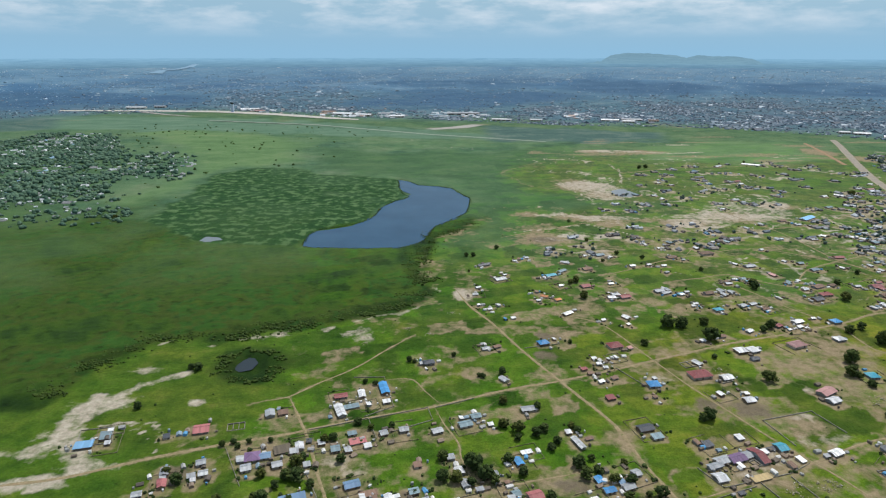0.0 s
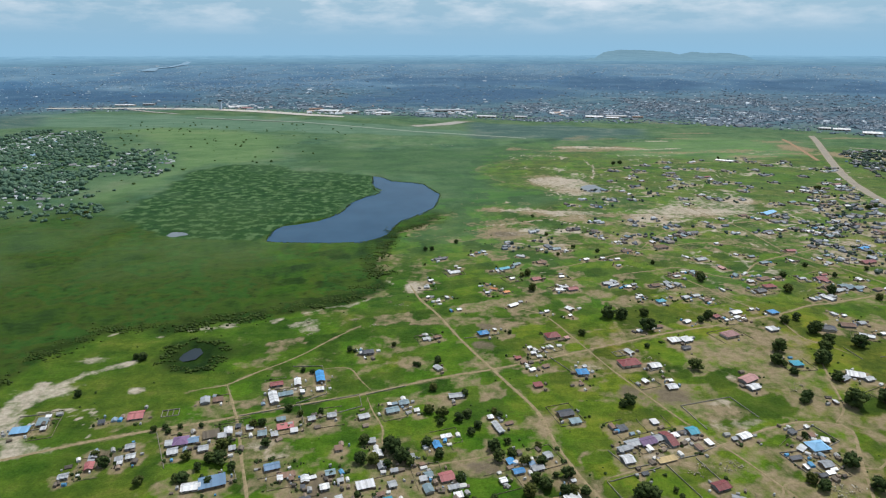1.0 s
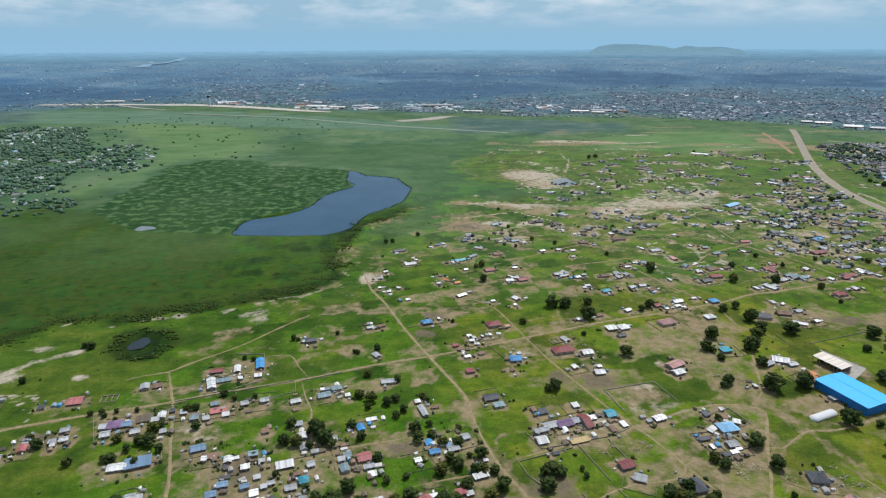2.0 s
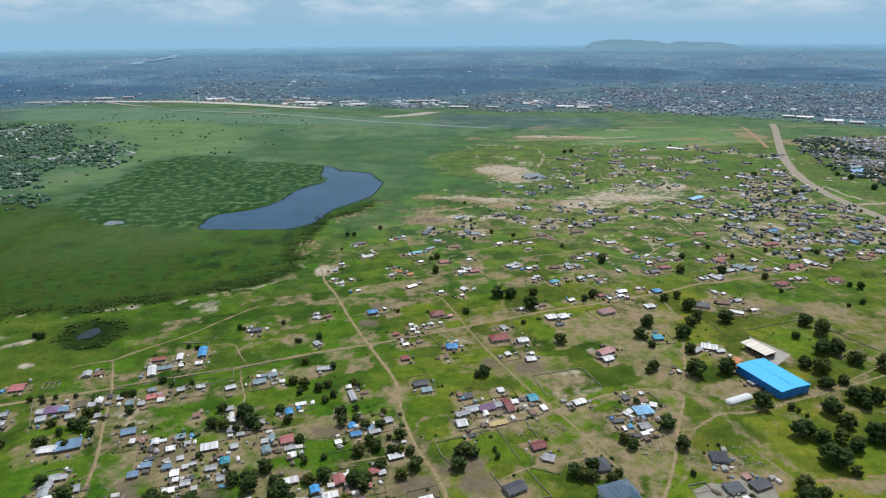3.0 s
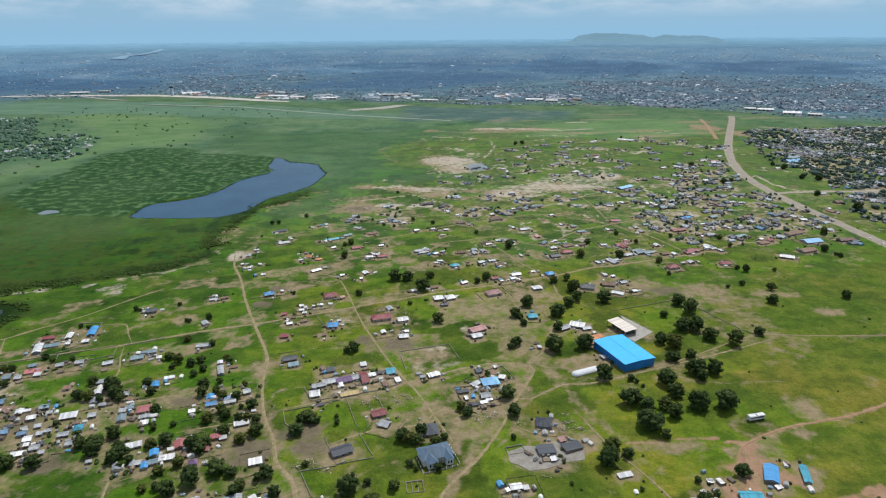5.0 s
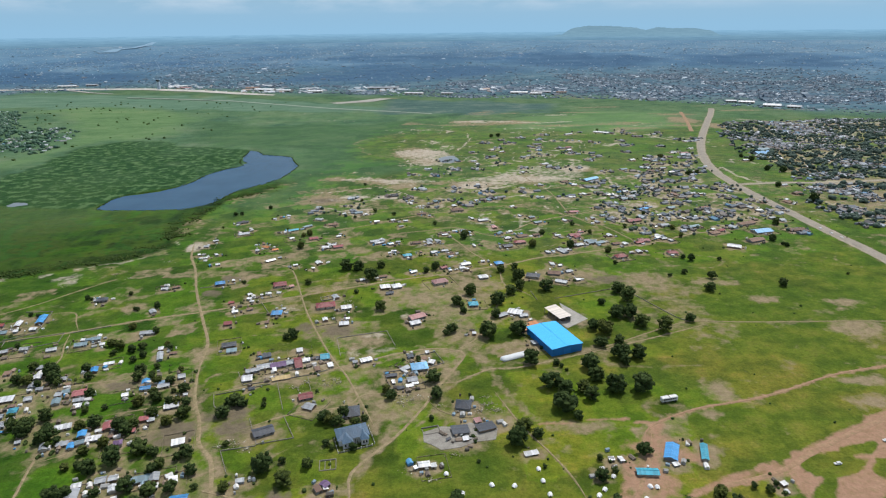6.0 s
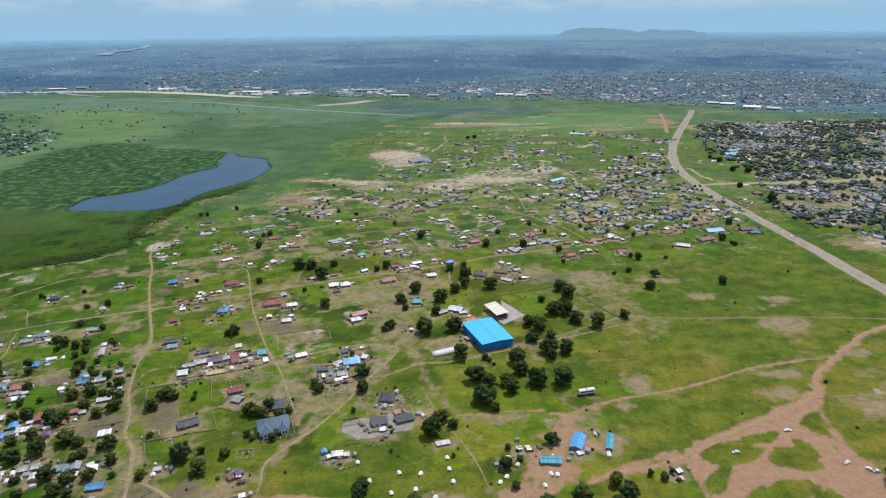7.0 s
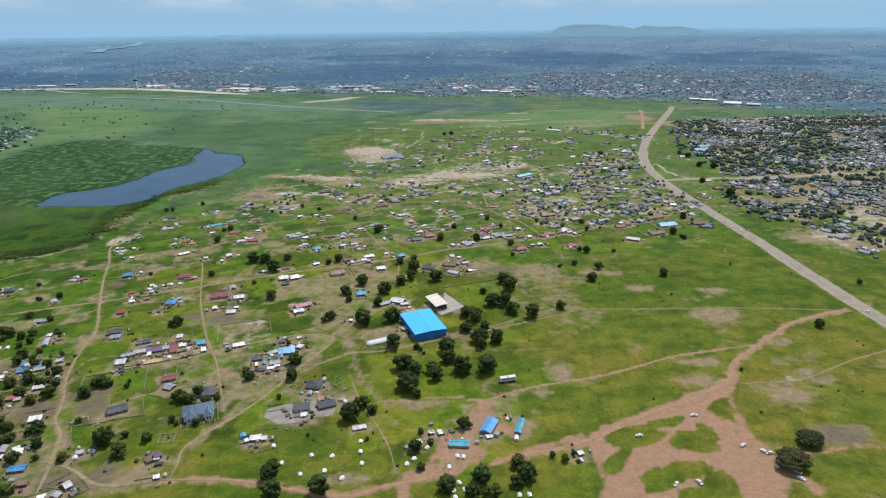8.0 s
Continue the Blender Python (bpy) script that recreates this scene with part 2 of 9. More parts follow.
ROADS = [
    ("lane_long", 5.0, [(-192, 204), (-181, 207), (-158, 212), (-127, 225), (-98, 235), (-74, 242), (-39, 255), (-4, 266), (34, 282), (63, 291), (100, 305), (138, 321), (178, 337), (220, 350), (266, 367), (287, 378), (312, 385), (346, 396), (388, 411), (432, 432), (486, 445)]),
    ("lane_main", 4.6, [(10, 423), (19, 392), (32, 365), (49, 322), (63, 291), (73, 270), (82, 249), (86, 225), (91, 206), (96, 192), (104, 176), (109, 161), (118, 150), (125, 130), (130, 113), (133, 103)]),
    ("track_marsh", 3.0, [(-17, 348), (-32, 329), (-46, 309), (-57, 297), (-67, 288), (-79, 275), (-90, 271), (-98, 267)]),
    ("track_west", 4.0, [(-79, 275), (-72, 261), (-61, 237), (-52, 213), (-42, 188), (-36, 166), (-33, 157)]),
    ("track_mid", 2.4, [(-34, 291), (-25, 293), (-16, 292), (-9, 280), (-1, 268)]),
    ("track_mid", 2.4, [(-4, 265), (1, 250), (7, 236), (8, 225), (12, 212), (16, 195), (19, 183)]),
    ("lane_yards", 3.2, [(15, 206), (29, 208), (36, 210), (49, 213), (60, 217)]),
    ("lane_yards", 2.8, [(57, 182), (66, 185), (77, 188), (89, 191), (99, 193)]),
    ("lane_yards", 3.2, [(46, 150), (56, 156), (63, 162)]),
    ("track_south", 3.2, [(36, 170), (43, 158), (46, 145), (50, 130), (52, 116)]),
    ("lane_mid", 3.0, [(74, 380), (99, 368), (108, 353), (116, 330), (127, 297), (135, 276), (142, 260), (150, 242), (158, 226), (164, 216), (171, 200), (180, 179), (185, 167)]),
    ("lane_low", 4.0, [(103, 200), (124, 208), (145, 217), (162, 223), (186, 234), (205, 240), (219, 239), (226, 233), (215, 209), (206, 188), (195, 167), (188, 157), (177, 141), (178, 128), (178, 120)]),
    ("lane_north", 3.4, [(221, 238), (234, 252), (242, 274), (252, 302)]),
    ("lane_east", 3.0, [(124, 170), (143, 181), (168, 187), (175, 196), (190, 198), (210, 207), (220, 206), (238, 218), (255, 220), (302, 237), (342, 253), (370, 265)]),
    ("lane_diag", 2.6, [(258, 365), (257, 331), (267, 318), (275, 306)]),
    ("lane_up", 3.0, [(121, 452), (150, 467), (186, 490), (224, 507), (281, 524), (327, 494), (356, 460), (371, 422), (374, 408)]),
    ("lane_up2", 3.0, [(215, 446), (228, 420), (238, 394), (254, 365)]),
    ("lane_far", 3.0, [(174, 441), (203, 449), (228, 456), (263, 433), (300, 470), (361, 502), (419, 528)]),
    ("lane_north_town", 3.0, [(488, 617), (449, 646), (390, 608), (343, 593), (291, 576), (246, 552), (213, 507)]),
    ("lane_cross", 3.0, [(312, 652), (332, 575), (337, 494), (354, 452)]),
    ("lane_shed", 4.0, [(571, 950), (533, 958), (454, 941), (360, 930), (265, 885)]),
    ("lane_field", 3.0, [(56, 559), (112, 591), (167, 618), (236, 623)]),
    ("track_ring", 3.0, [(172, 766), (130, 784), (105, 817), (86, 876), (108, 924), (152, 976), (220, 1002), (260, 970), (263, 895), (241, 814), (215, 787)]),
    ("embankment", 9.0, [(707, 1199), (679, 1097), (635, 957)]),
    ("dirt_road", 6.6, [(539, 261), (517, 254), (494, 244), (475, 229), (456, 214), (440, 200), (430, 184), (414, 173), (391, 162), (367, 150), (350, 140), (334, 134), (321, 131)]),
    ("path_field", 3.6, [(299, 159), (305, 168), (319, 176), (334, 182), (360, 188), (380, 195), (414, 209), (458, 219)]),
    ("path_east", 2.4, [(287, 232), (314, 245), (347, 263), (365, 269), (400, 267), (471, 266), (538, 260)]),
    ("path_south", 2.8, [(428, 180), (446, 182), (467, 184), (500, 200), (528, 211), (559, 223)]),
    ("track_camp", 5.6, [(176, 120), (192, 120), (210, 118), (247, 109), (264, 114), (277, 117), (283, 120), (291, 134), (299, 149), (305, 166)]),
    ("track_camp2", 2.6, [(239, 198), (249, 170), (259, 150), (265, 135), (268, 121)]),
    ("track_loop", 2.6, [(207, 191), (212, 183), (221, 178), (235, 176)]),
    ("track_sw", 5.0, [(121, 132), (134, 128), (151, 118), (166, 118), (176, 120)]),
]

GRID_ANGLE = 19.3


LATTICES = {}


def lattice(seed, size=96):
    if seed not in LATTICES:
        LATTICES[seed] = np.random.RandomState(seed).rand(size, size)
    return LATTICES[seed]


def fbm(x, y, scale, seed, octaves=4):
    """Smooth noise between 0 and 1 on a plan, with features of the given metres."""
    total, amp, norm = np.zeros_like(x, dtype=float), 1.0, 0.0
    for o in range(octaves):
        g = lattice(seed * 17 + o)
        n = g.shape[0]
        u, v = x / scale * 2 ** o + 31.7 * o, y / scale * 2 ** o + 17.3 * o
        iu, iv = np.floor(u).astype(int), np.floor(v).astype(int)
        fu, fv = u - iu, v - iv
        fu, fv = fu * fu * (3 - 2 * fu), fv * fv * (3 - 2 * fv)
        a, b = g[iu % n, iv % n], g[(iu + 1) % n, iv % n]
        c, e = g[iu % n, (iv + 1) % n], g[(iu + 1) % n, (iv + 1) % n]
        total += amp * ((a * (1 - fu) + b * fu) * (1 - fv) + (c * (1 - fu) + e * fu) * fv)
        norm += amp
        amp *= 0.5
    return total / norm


def edge_distance(poly, x, y):
    """Signed distance to a closed outline: above 0 inside."""
    p = np.array(poly, float)
    q = np.roll(p, -1, axis=0)
    best, inside = np.full(x.shape, 1e9), np.zeros(x.shape, bool)
    for (ax, ay), (bx, by) in zip(p, q):
        dx, dy = bx - ax, by - ay
        s = np.clip(((x - ax) * dx + (y - ay) * dy) / (dx * dx + dy * dy + 1e-9), 0, 1)
        best = np.minimum(best, np.hypot(x - ax - s * dx, y - ay - s * dy))
        cross = ((ay > y) != (by > y)) & (x < (bx - ax) * (y - ay) / (by - ay + 1e-12) + ax)
        inside ^= cross
    return np.where(inside, best, -best)


def line_distance(line, x, y):
    p = np.array(line, float)
    best = np.full(x.shape, 1e9)
    for (ax, ay), (bx, by) in zip(p[:-1], p[1:]):
        dx, dy = bx - ax, by - ay
        s = np.clip(((x - ax) * dx + (y - ay) * dy) / (dx * dx + dy * dy + 1e-9), 0, 1)
        best = np.minimum(best, np.hypot(x - ax - s * dx, y - ay - s * dy))
    return best


def step(v, lo, hi):
    s = np.clip((v - lo) / (hi - lo), 0, 1)
    return s * s * (3 - 2 * s)


def spots(rows, x, y):
    """A soft mask of bare spots: centre and half sizes."""
    m = np.zeros(x.shape)
    for cx, cy, rx, ry in rows:
        r = np.hypot((x - cx) / (rx + 1), (y - cy) / (ry + 1))
        m = np.maximum(m, 1.35 - r)
    return np.clip(m, 0, 1)


def smooth_line(points, gap=4.0):
    """Points every few metres along a smooth curve through the given ones."""
    p = [Vector(q) for q in points]
    p = [2 * p[0] - p[1]] + p + [2 * p[-1] - p[-2]]
    out = []
    for a, b, c, d in zip(p, p[1:], p[2:], p[3:]):
        n = max(2, int((c - b).length / gap))
        for i in range(n):
            s = i / n
            out.append(0.5 * (2 * b + (c - a) * s + (2 * a - 5 * b + 4 * c - d) * s * s + (3 * b - a - 3 * c + d) * s ** 3))
    out.append(p[-2])
    return out


# ---- materials ----
def material(name, rough=0.8, metal=0.0, spec=0.3):
    m = bpy.data.materials.new(name)
    m.use_nodes = True
    b = m.node_tree.nodes["Principled BSDF"]
    b.inputs["Roughness"].default_value, b.inputs["Metallic"].default_value = rough, metal
    b.inputs["Specular IOR Level"].default_value = spec
    return m, m.node_tree.nodes, m.node_tree.links, b


def noise_node(n, l, scale, detail=4.0, rough=0.6, coords="Object", vector=None):
    t = n.new("ShaderNodeTexNoise")
    t.inputs["Scale"].default_value, t.inputs["Detail"].default_value, t.inputs["Roughness"].default_value = scale, detail, rough
    if vector is None:
        c = n.new("ShaderNodeTexCoord")
        vector = c.outputs[coords]
    l.new(vector, t.inputs["Vector"])
    return t.outputs[0]


def ramp_node(n, l, value, stops, constant=False):
    r = n.new("ShaderNodeValToRGB")
    e = r.color_ramp.elements
    r.color_ramp.interpolation = "CONSTANT" if constant else "LINEAR"
    e[0].position, e[0].color = stops[0][0], (*stops[0][1], 1)
    e[1].position, e[1].color = stops[-1][0], (*stops[-1][1], 1)
    for p, c in stops[1:-1]:
        k = e.new(p)
        k.color = (*c, 1)
    l.new(value, r.inputs[0])
    return r.outputs[0]


def mix_node(n, l, fac, a, b, mode="MIX"):
    m = n.new("ShaderNodeMixRGB")
    m.blend_type = mode
    for s, v in zip(m.inputs, (fac, a, b)):
        if isinstance(v, (int, float)):
            s.default_value = v
        elif isinstance(v, tuple):
            s.default_value = (*v, 1)
        else:
            l.new(v, s)
    return m.outputs[0]


def math_node(n, l, op, a, b=0.0, clamp=False):
    m = n.new("ShaderNodeMath")
    m.operation, m.use_clamp = op, clamp
    for s, v in zip(m.inputs, (a, b)):
        if isinstance(v, (int, float)):
            s.default_value = v
        else:
            l.new(v, s)
    return m.outputs[0]


def bump_node(n, l, b, value, strength, distance):
    k = n.new("ShaderNodeBump")
    k.inputs["Strength"].default_value, k.inputs["Distance"].default_value = strength, distance
    l.new(value, k.inputs["Height"])
    l.new(k.outputs[0], b.inputs["Normal"])


def attr_node(n, name):
    a = n.new("ShaderNodeAttribute")
    a.attribute_name = name
    return a.outputs["Fac"]


def ground_material():
    m, n, l, b = material("grassland", 0.95, 0, 0.1)
    fine, mid, wide = noise_node(n, l, 0.9, 6, 0.7), noise_node(n, l, 0.085, 8, 0.60), noise_node(n, l, 0.013, 4, 0.55)
    grass = ramp_node(n, l, mid, [(0.28, (0.038, 0.070, 0.010)), (0.42, (0.062, 0.102, 0.012)), (0.54, (0.090, 0.130, 0.016)), (0.66, (0.118, 0.140, 0.026)), (0.78, (0.158, 0.150, 0.052))])
    tone = ramp_node(n, l, wide, [(0.36, (0.74, 0.90, 0.72)), (0.47, (0.92, 1.02, 0.88)), (0.55, (1.06, 1.00, 1.0)), (0.66, (1.24, 1.06, 1.15))])
    grass = mix_node(n, l, 1.0, grass, tone, "MULTIPLY")
    grass = mix_node(n, l, 1.0, grass, mix_node(n, l, attr_node(n, "dry"), (0.70, 0.83, 0.70), (1.34, 1.04, 1.12)), "MULTIPLY")
    plots = ramp_node(n, l, attr_node(n, "plot"), [(0.0, (0.46, 0.58, 0.52)), (0.3, (0.80, 0.88, 0.88)), (0.5, (0.96, 0.97, 0.98)), (0.72, (0.98, 1.18, 0.78)), (1.0, (1.28, 1.20, 1.00))])
    tuft = ramp_node(n, l, noise_node(n, l, 0.33, 6, 0.74), [(0.34, (0.74, 0.78, 0.74)), (0.5, (1.0, 1.0, 1.0)), (0.68, (1.24, 1.20, 1.18))])
    grass = mix_node(n, l, 0.9, grass, tuft, "MULTIPLY")
    bands = n.new("ShaderNodeMapping")
    bands.inputs["Scale"].default_value, bands.inputs["Rotation"].default_value = (0.018, 0.048, 1.0), (0, 0, radians(-9))
    spot = n.new("ShaderNodeTexCoord")
    l.new(spot.outputs["Object"], bands.inputs[0])
    grass = mix_node(n, l, 1.0, grass, ramp_node(n, l, noise_node(n, l, 1.0, 6, 0.62, vector=bands.outputs[0]), [(0.34, (0.76, 0.86, 0.80)), (0.46, (0.98, 1.04, 0.96)), (0.56, (1.12, 1.09, 1.06)), (0.68, (1.40, 1.22, 1.26))]), "MULTIPLY")
    grain = ramp_node(n, l, fine, [(0.3, (0.72, 0.72, 0.70)), (0.7, (1.26, 1.24, 1.2))])
    grass = mix_node(n, l, 1.0, grass, grain, "MULTIPLY")
    # reeds and floating plants of the marsh
    reed = ramp_node(n, l, noise_node(n, l, 0.016, 8, 0.66), [(0.30, (0.013, 0.032, 0.009)), (0.40, (0.024, 0.056, 0.008)), (0.46, (0.036, 0.074, 0.008)), (0.51, (0.042, 0.064, 0.010)), (0.56, (0.027, 0.080, 0.011)), (0.62, (0.042, 0.072, 0.009)), (0.72, (0.056, 0.108, 0.013))])
    reed = mix_node(n, l, 1.0, reed, ramp_node(n, l, noise_node(n, l, 0.13, 7, 0.60), [(0.32, (0.42, 0.50, 0.44)), (0.42, (0.80, 0.86, 0.80)), (0.54, (0.98, 0.98, 0.92)), (0.70, (1.26, 1.22, 1.06))]), "MULTIPLY")
    c = mix_node(n, l, attr_node(n, "marsh"), grass, reed)
    # far meadow grass, with haze painted in as paler, bluer greens
    c = mix_node(n, l, attr_node(n, "hazy_meadow"), c, mix_node(n, l, 1.0, ramp_node(n, l, noise_node(n, l, 0.011, 6, 0.66), [(0.32, (0.032, 0.081, 0.050)), (0.42, (0.052, 0.114, 0.066)), (0.50, (0.079, 0.144, 0.077)), (0.58, (0.102, 0.164, 0.087)), (0.70, (0.144, 0.178, 0.112))]), ramp_node(n, l, noise_node(n, l, 0.05, 7, 0.72), [(0.32, (0.66, 0.70, 0.70)), (0.68, (1.32, 1.28, 1.28))]), "MULTIPLY"))
    streaks = n.new("ShaderNodeMapping")
    streaks.inputs["Scale"].default_value = (0.012, 0.026, 1.0)
    place = n.new("ShaderNodeTexCoord")
    l.new(place.outputs["Object"], streaks.inputs[0])
    sweep = noise_node(n, l, 1.0, 8, 0.66, vector=streaks.outputs[0])
    c = mix_node(n, l, attr_node(n, "lush"), c, ramp_node(n, l, sweep, [(0.32, (0.066, 0.128, 0.050)), (0.5, (0.104, 0.182, 0.070)), (0.68, (0.150, 0.205, 0.092))]))
    c = mix_node(n, l, attr_node(n, "damp_dark"), c, ramp_node(n, l, sweep, [(0.34, (0.034, 0.082, 0.034)), (0.5, (0.054, 0.112, 0.046)), (0.68, (0.088, 0.142, 0.060))]))
    # airfield grass: pale and dark bluish bands, haze put into the colour
    c = mix_node(n, l, attr_node(n, "hazy_green"), c, ramp_node(n, l, sweep, [(0.34, (0.066, 0.130, 0.080)), (0.5, (0.094, 0.168, 0.104)), (0.68, (0.135, 0.200, 0.130))]))
    c = mix_node(n, l, attr_node(n, "hazy_blue"), c, ramp_node(n, l, sweep, [(0.36, (0.044, 0.090, 0.076)), (0.52, (0.064, 0.116, 0.094)), (0.64, (0.130, 0.165, 0.130))]))
    c = mix_node(n, l, 1.0, c, plots, "MULTIPLY")
    mat_noise = noise_node(n, l, 0.092, 5, 0.60)
    lily = ramp_node(n, l, mat_noise, [(0.36, (0.013, 0.046, 0.013)), (0.525, (0.020, 0.062, 0.016)), (0.56, (0.062, 0.120, 0.042)), (0.68, (0.092, 0.156, 0.064))])
    c = mix_node(n, l, attr_node(n, "lily"), c, lily)
    # bare earth, sand and red laterite worn through the grass
    worn = math_node(n, l, "ADD", math_node(n, l, "MULTIPLY", noise_node(n, l, 0.15, 8, 0.62), 1.5), -0.75)

    thin = ramp_node(n, l, noise_node(n, l, 0.45, 6, 0.75), [(0.30, (0.62,) * 3), (0.55, (1.0,) * 3)])

    def bare(base, name, colours, lo=0.34, hi=0.74):
        f = math_node(n, l, "ADD", attr_node(n, name), worn)
        r = n.new("ShaderNodeMapRange")
        r.inputs[1].default_value, r.inputs[2].default_value = lo, hi
        l.new(f, r.inputs[0])
        tint = ramp_node(n, l, noise_node(n, l, 0.25, 6, 0.7), [(0.3, colours[0]), (0.7, colours[1])])
        return mix_node(n, l, math_node(n, l, "MULTIPLY", r.outputs[0], thin), base, tint)

    c = bare(c, "soil", ((0.174, 0.134, 0.078), (0.312, 0.246, 0.154)))
    c = bare(c, "plough", ((0.105, 0.088, 0.058), (0.165, 0.135, 0.092)))
    c = bare(c, "red", ((0.260, 0.152, 0.096), (0.366, 0.228, 0.152)))
    c = bare(c, "sand", ((0.27, 0.232, 0.175), (0.50, 0.445, 0.355)))
    c = mix_node(n, l, attr_node(n, "wet"), c, mix_node(n, l, 1.0, reed, (0.42, 0.52, 0.46), "MULTIPLY"))
    # city ground: blue haze is painted into these colours, stronger with distance
    hazy_town = ramp_node(n, l, noise_node(n, l, 0.012, 6, 0.66), [(0.36, (0.040, 0.092, 0.128)), (0.46, (0.056, 0.118, 0.154)), (0.54, (0.080, 0.146, 0.172)), (0.68, (0.16, 0.195, 0.21))])
    hazy_wood = ramp_node(n, l, noise_node(n, l, 0.0032, 8, 0.68), [(0.38, (0.044, 0.110, 0.196)), (0.47, (0.062, 0.140, 0.226)), (0.55, (0.092, 0.178, 0.256)), (0.68, (0.15, 0.235, 0.300))])
    hazy_town = mix_node(n, l, attr_node(n, "far_haze"), hazy_town, hazy_wood)
    # belts in a darker blue: trees plus cloud shade and haze as colour
    hazy_town = mix_node(n, l, attr_node(n, "grove"), hazy_town, ramp_node(n, l, noise_node(n, l, 0.01, 6, 0.65), [(0.36, (0.030, 0.078, 0.142)), (0.66, (0.052, 0.110, 0.178))]))
    hazy_town = mix_node(n, l, attr_node(n, "quarter"), hazy_town, ramp_node(n, l, noise_node(n, l, 0.014, 7, 0.7), [(0.36, (0.036, 0.076, 0.120)), (0.5, (0.064, 0.108, 0.148)), (0.64, (0.140, 0.172, 0.195))]))
    # outermost land lighter and bluer still, again haze put into the colour
    hazy_town = mix_node(n, l, attr_node(n, "outer"), hazy_town, ramp_node(n, l, noise_node(n, l, 0.004, 7, 0.7), [(0.38, (0.086, 0.180, 0.265)), (0.5, (0.120, 0.222, 0.300)), (0.64, (0.170, 0.265, 0.325))]))
    c = mix_node(n, l, attr_node(n, "town"), c, hazy_town)
    l.new(c, b.inputs["Base Color"])
    bump_node(n, l, b, math_node(n, l, "ADD", noise_node(n, l, 0.35, 8, 0.7), math_node(n, l, "MULTIPLY", fine, 0.3)), 0.55, 1.2)
    return m


def earth_material(name, dark, light, scale=0.3, weeds=0.0):
    m, n, l, b = material(name, 0.95, 0, 0.15)
    big = ramp_node(n, l, noise_node(n, l, scale, 6, 0.65), [(0.3, dark), (0.7, light)])
    small = ramp_node(n, l, noise_node(n, l, 2.2, 5, 0.7), [(0.3, (0.78, 0.78, 0.77)), (0.7, (1.18, 1.17, 1.15))])
    c = mix_node(n, l, 1.0, big, small, "MULTIPLY")
    if weeds:
        c = mix_node(n, l, ramp_node(n, l, noise_node(n, l, 0.55, 7, 0.75), [(0.48, (0, 0, 0)), (0.66, (weeds,) * 3)]), c, (0.095, 0.120, 0.032))
    l.new(c, b.inputs["Base Color"])
    bump_node(n, l, b, noise_node(n, l, 1.2, 6, 0.7), 0.5, 0.3)
    return m


def roof_material(name, colour, metal=0.0, rough=0.5, rust=0.25, vary=0.2):
    """Corrugated sheets: each strip a little different, rust and dust in patches."""
    m, n, l, b = material(name, rough, metal, 0.4)
    geo = n.new("ShaderNodeTexCoord")
    info = n.new("ShaderNodeObjectInfo")
    sep = n.new("ShaderNodeSeparateXYZ")
    l.new(geo.outputs["Object"], sep.inputs[0])
    strip = math_node(n, l, "FLOOR", math_node(n, l, "MULTIPLY", sep.outputs[0], 1.1))
    white = n.new("ShaderNodeTexWhiteNoise")
    white.noise_dimensions = "2D"
    comb = n.new("ShaderNodeCombineXYZ")
    l.new(strip, comb.inputs[0])
    l.new(info.outputs["Random"], comb.inputs[1])
    l.new(comb.outputs[0], white.inputs["Vector"])
    sheet = ramp_node(n, l, white.outputs["Value"], [(0.0, (1 - vary,) * 3), (1.0, (1 + 0.7 * vary,) * 3)])
    whole = ramp_node(n, l, info.outputs["Random"], [(0.0, (0.74, 0.75, 0.77)), (1.0, (1.16, 1.15, 1.13))])
    c = mix_node(n, l, 1.0, mix_node(n, l, 1.0, colour, sheet, "MULTIPLY"), whole, "MULTIPLY")
    shift = n.new("ShaderNodeVectorMath")
    shift.operation = "ADD"
    l.new(geo.outputs["Object"], shift.inputs[0])
    l.new(info.outputs["Location"], shift.inputs[1])
    stain = noise_node(n, l, 0.7, 6, 0.7, vector=shift.outputs[0])
    f = ramp_node(n, l, stain, [(0.56, (0, 0, 0)), (0.72, (rust, rust, rust))])
    c = mix_node(n, l, f, c, (0.20, 0.115, 0.07))
    l.new(c, b.inputs["Base Color"])
    wave = n.new("ShaderNodeTexWave")
    wave.inputs["Scale"].default_value = 4.0
    l.new(geo.outputs["Object"], wave.inputs["Vector"])
    bump_node(n, l, b, wave.outputs["Fac"], 0.5, 0.03)
    return m


def plain_material(name, colour, rough=0.8, metal=0.0, spread=0.2, scale=1.2):
    m, n, l, b = material(name, rough, metal)
    info = n.new("ShaderNodeObjectInfo")
    grey = ramp_node(n, l, noise_node(n, l, scale, 6, 0.68), [(0.3, (1 - spread,) * 3), (0.7, (1 + spread,) * 3)])
    each = ramp_node(n, l, info.outputs["Random"], [(0.0, (0.85, 0.85, 0.85)), (1.0, (1.12, 1.12, 1.12))])
    c = mix_node(n, l, 1.0, mix_node(n, l, 1.0, colour, grey, "MULTIPLY"), each, "MULTIPLY")
    l.new(c, b.inputs["Base Color"])
    bump_node(n, l, b, noise_node(n, l, 3.0, 5, 0.7), 0.3, 0.05)
    return m


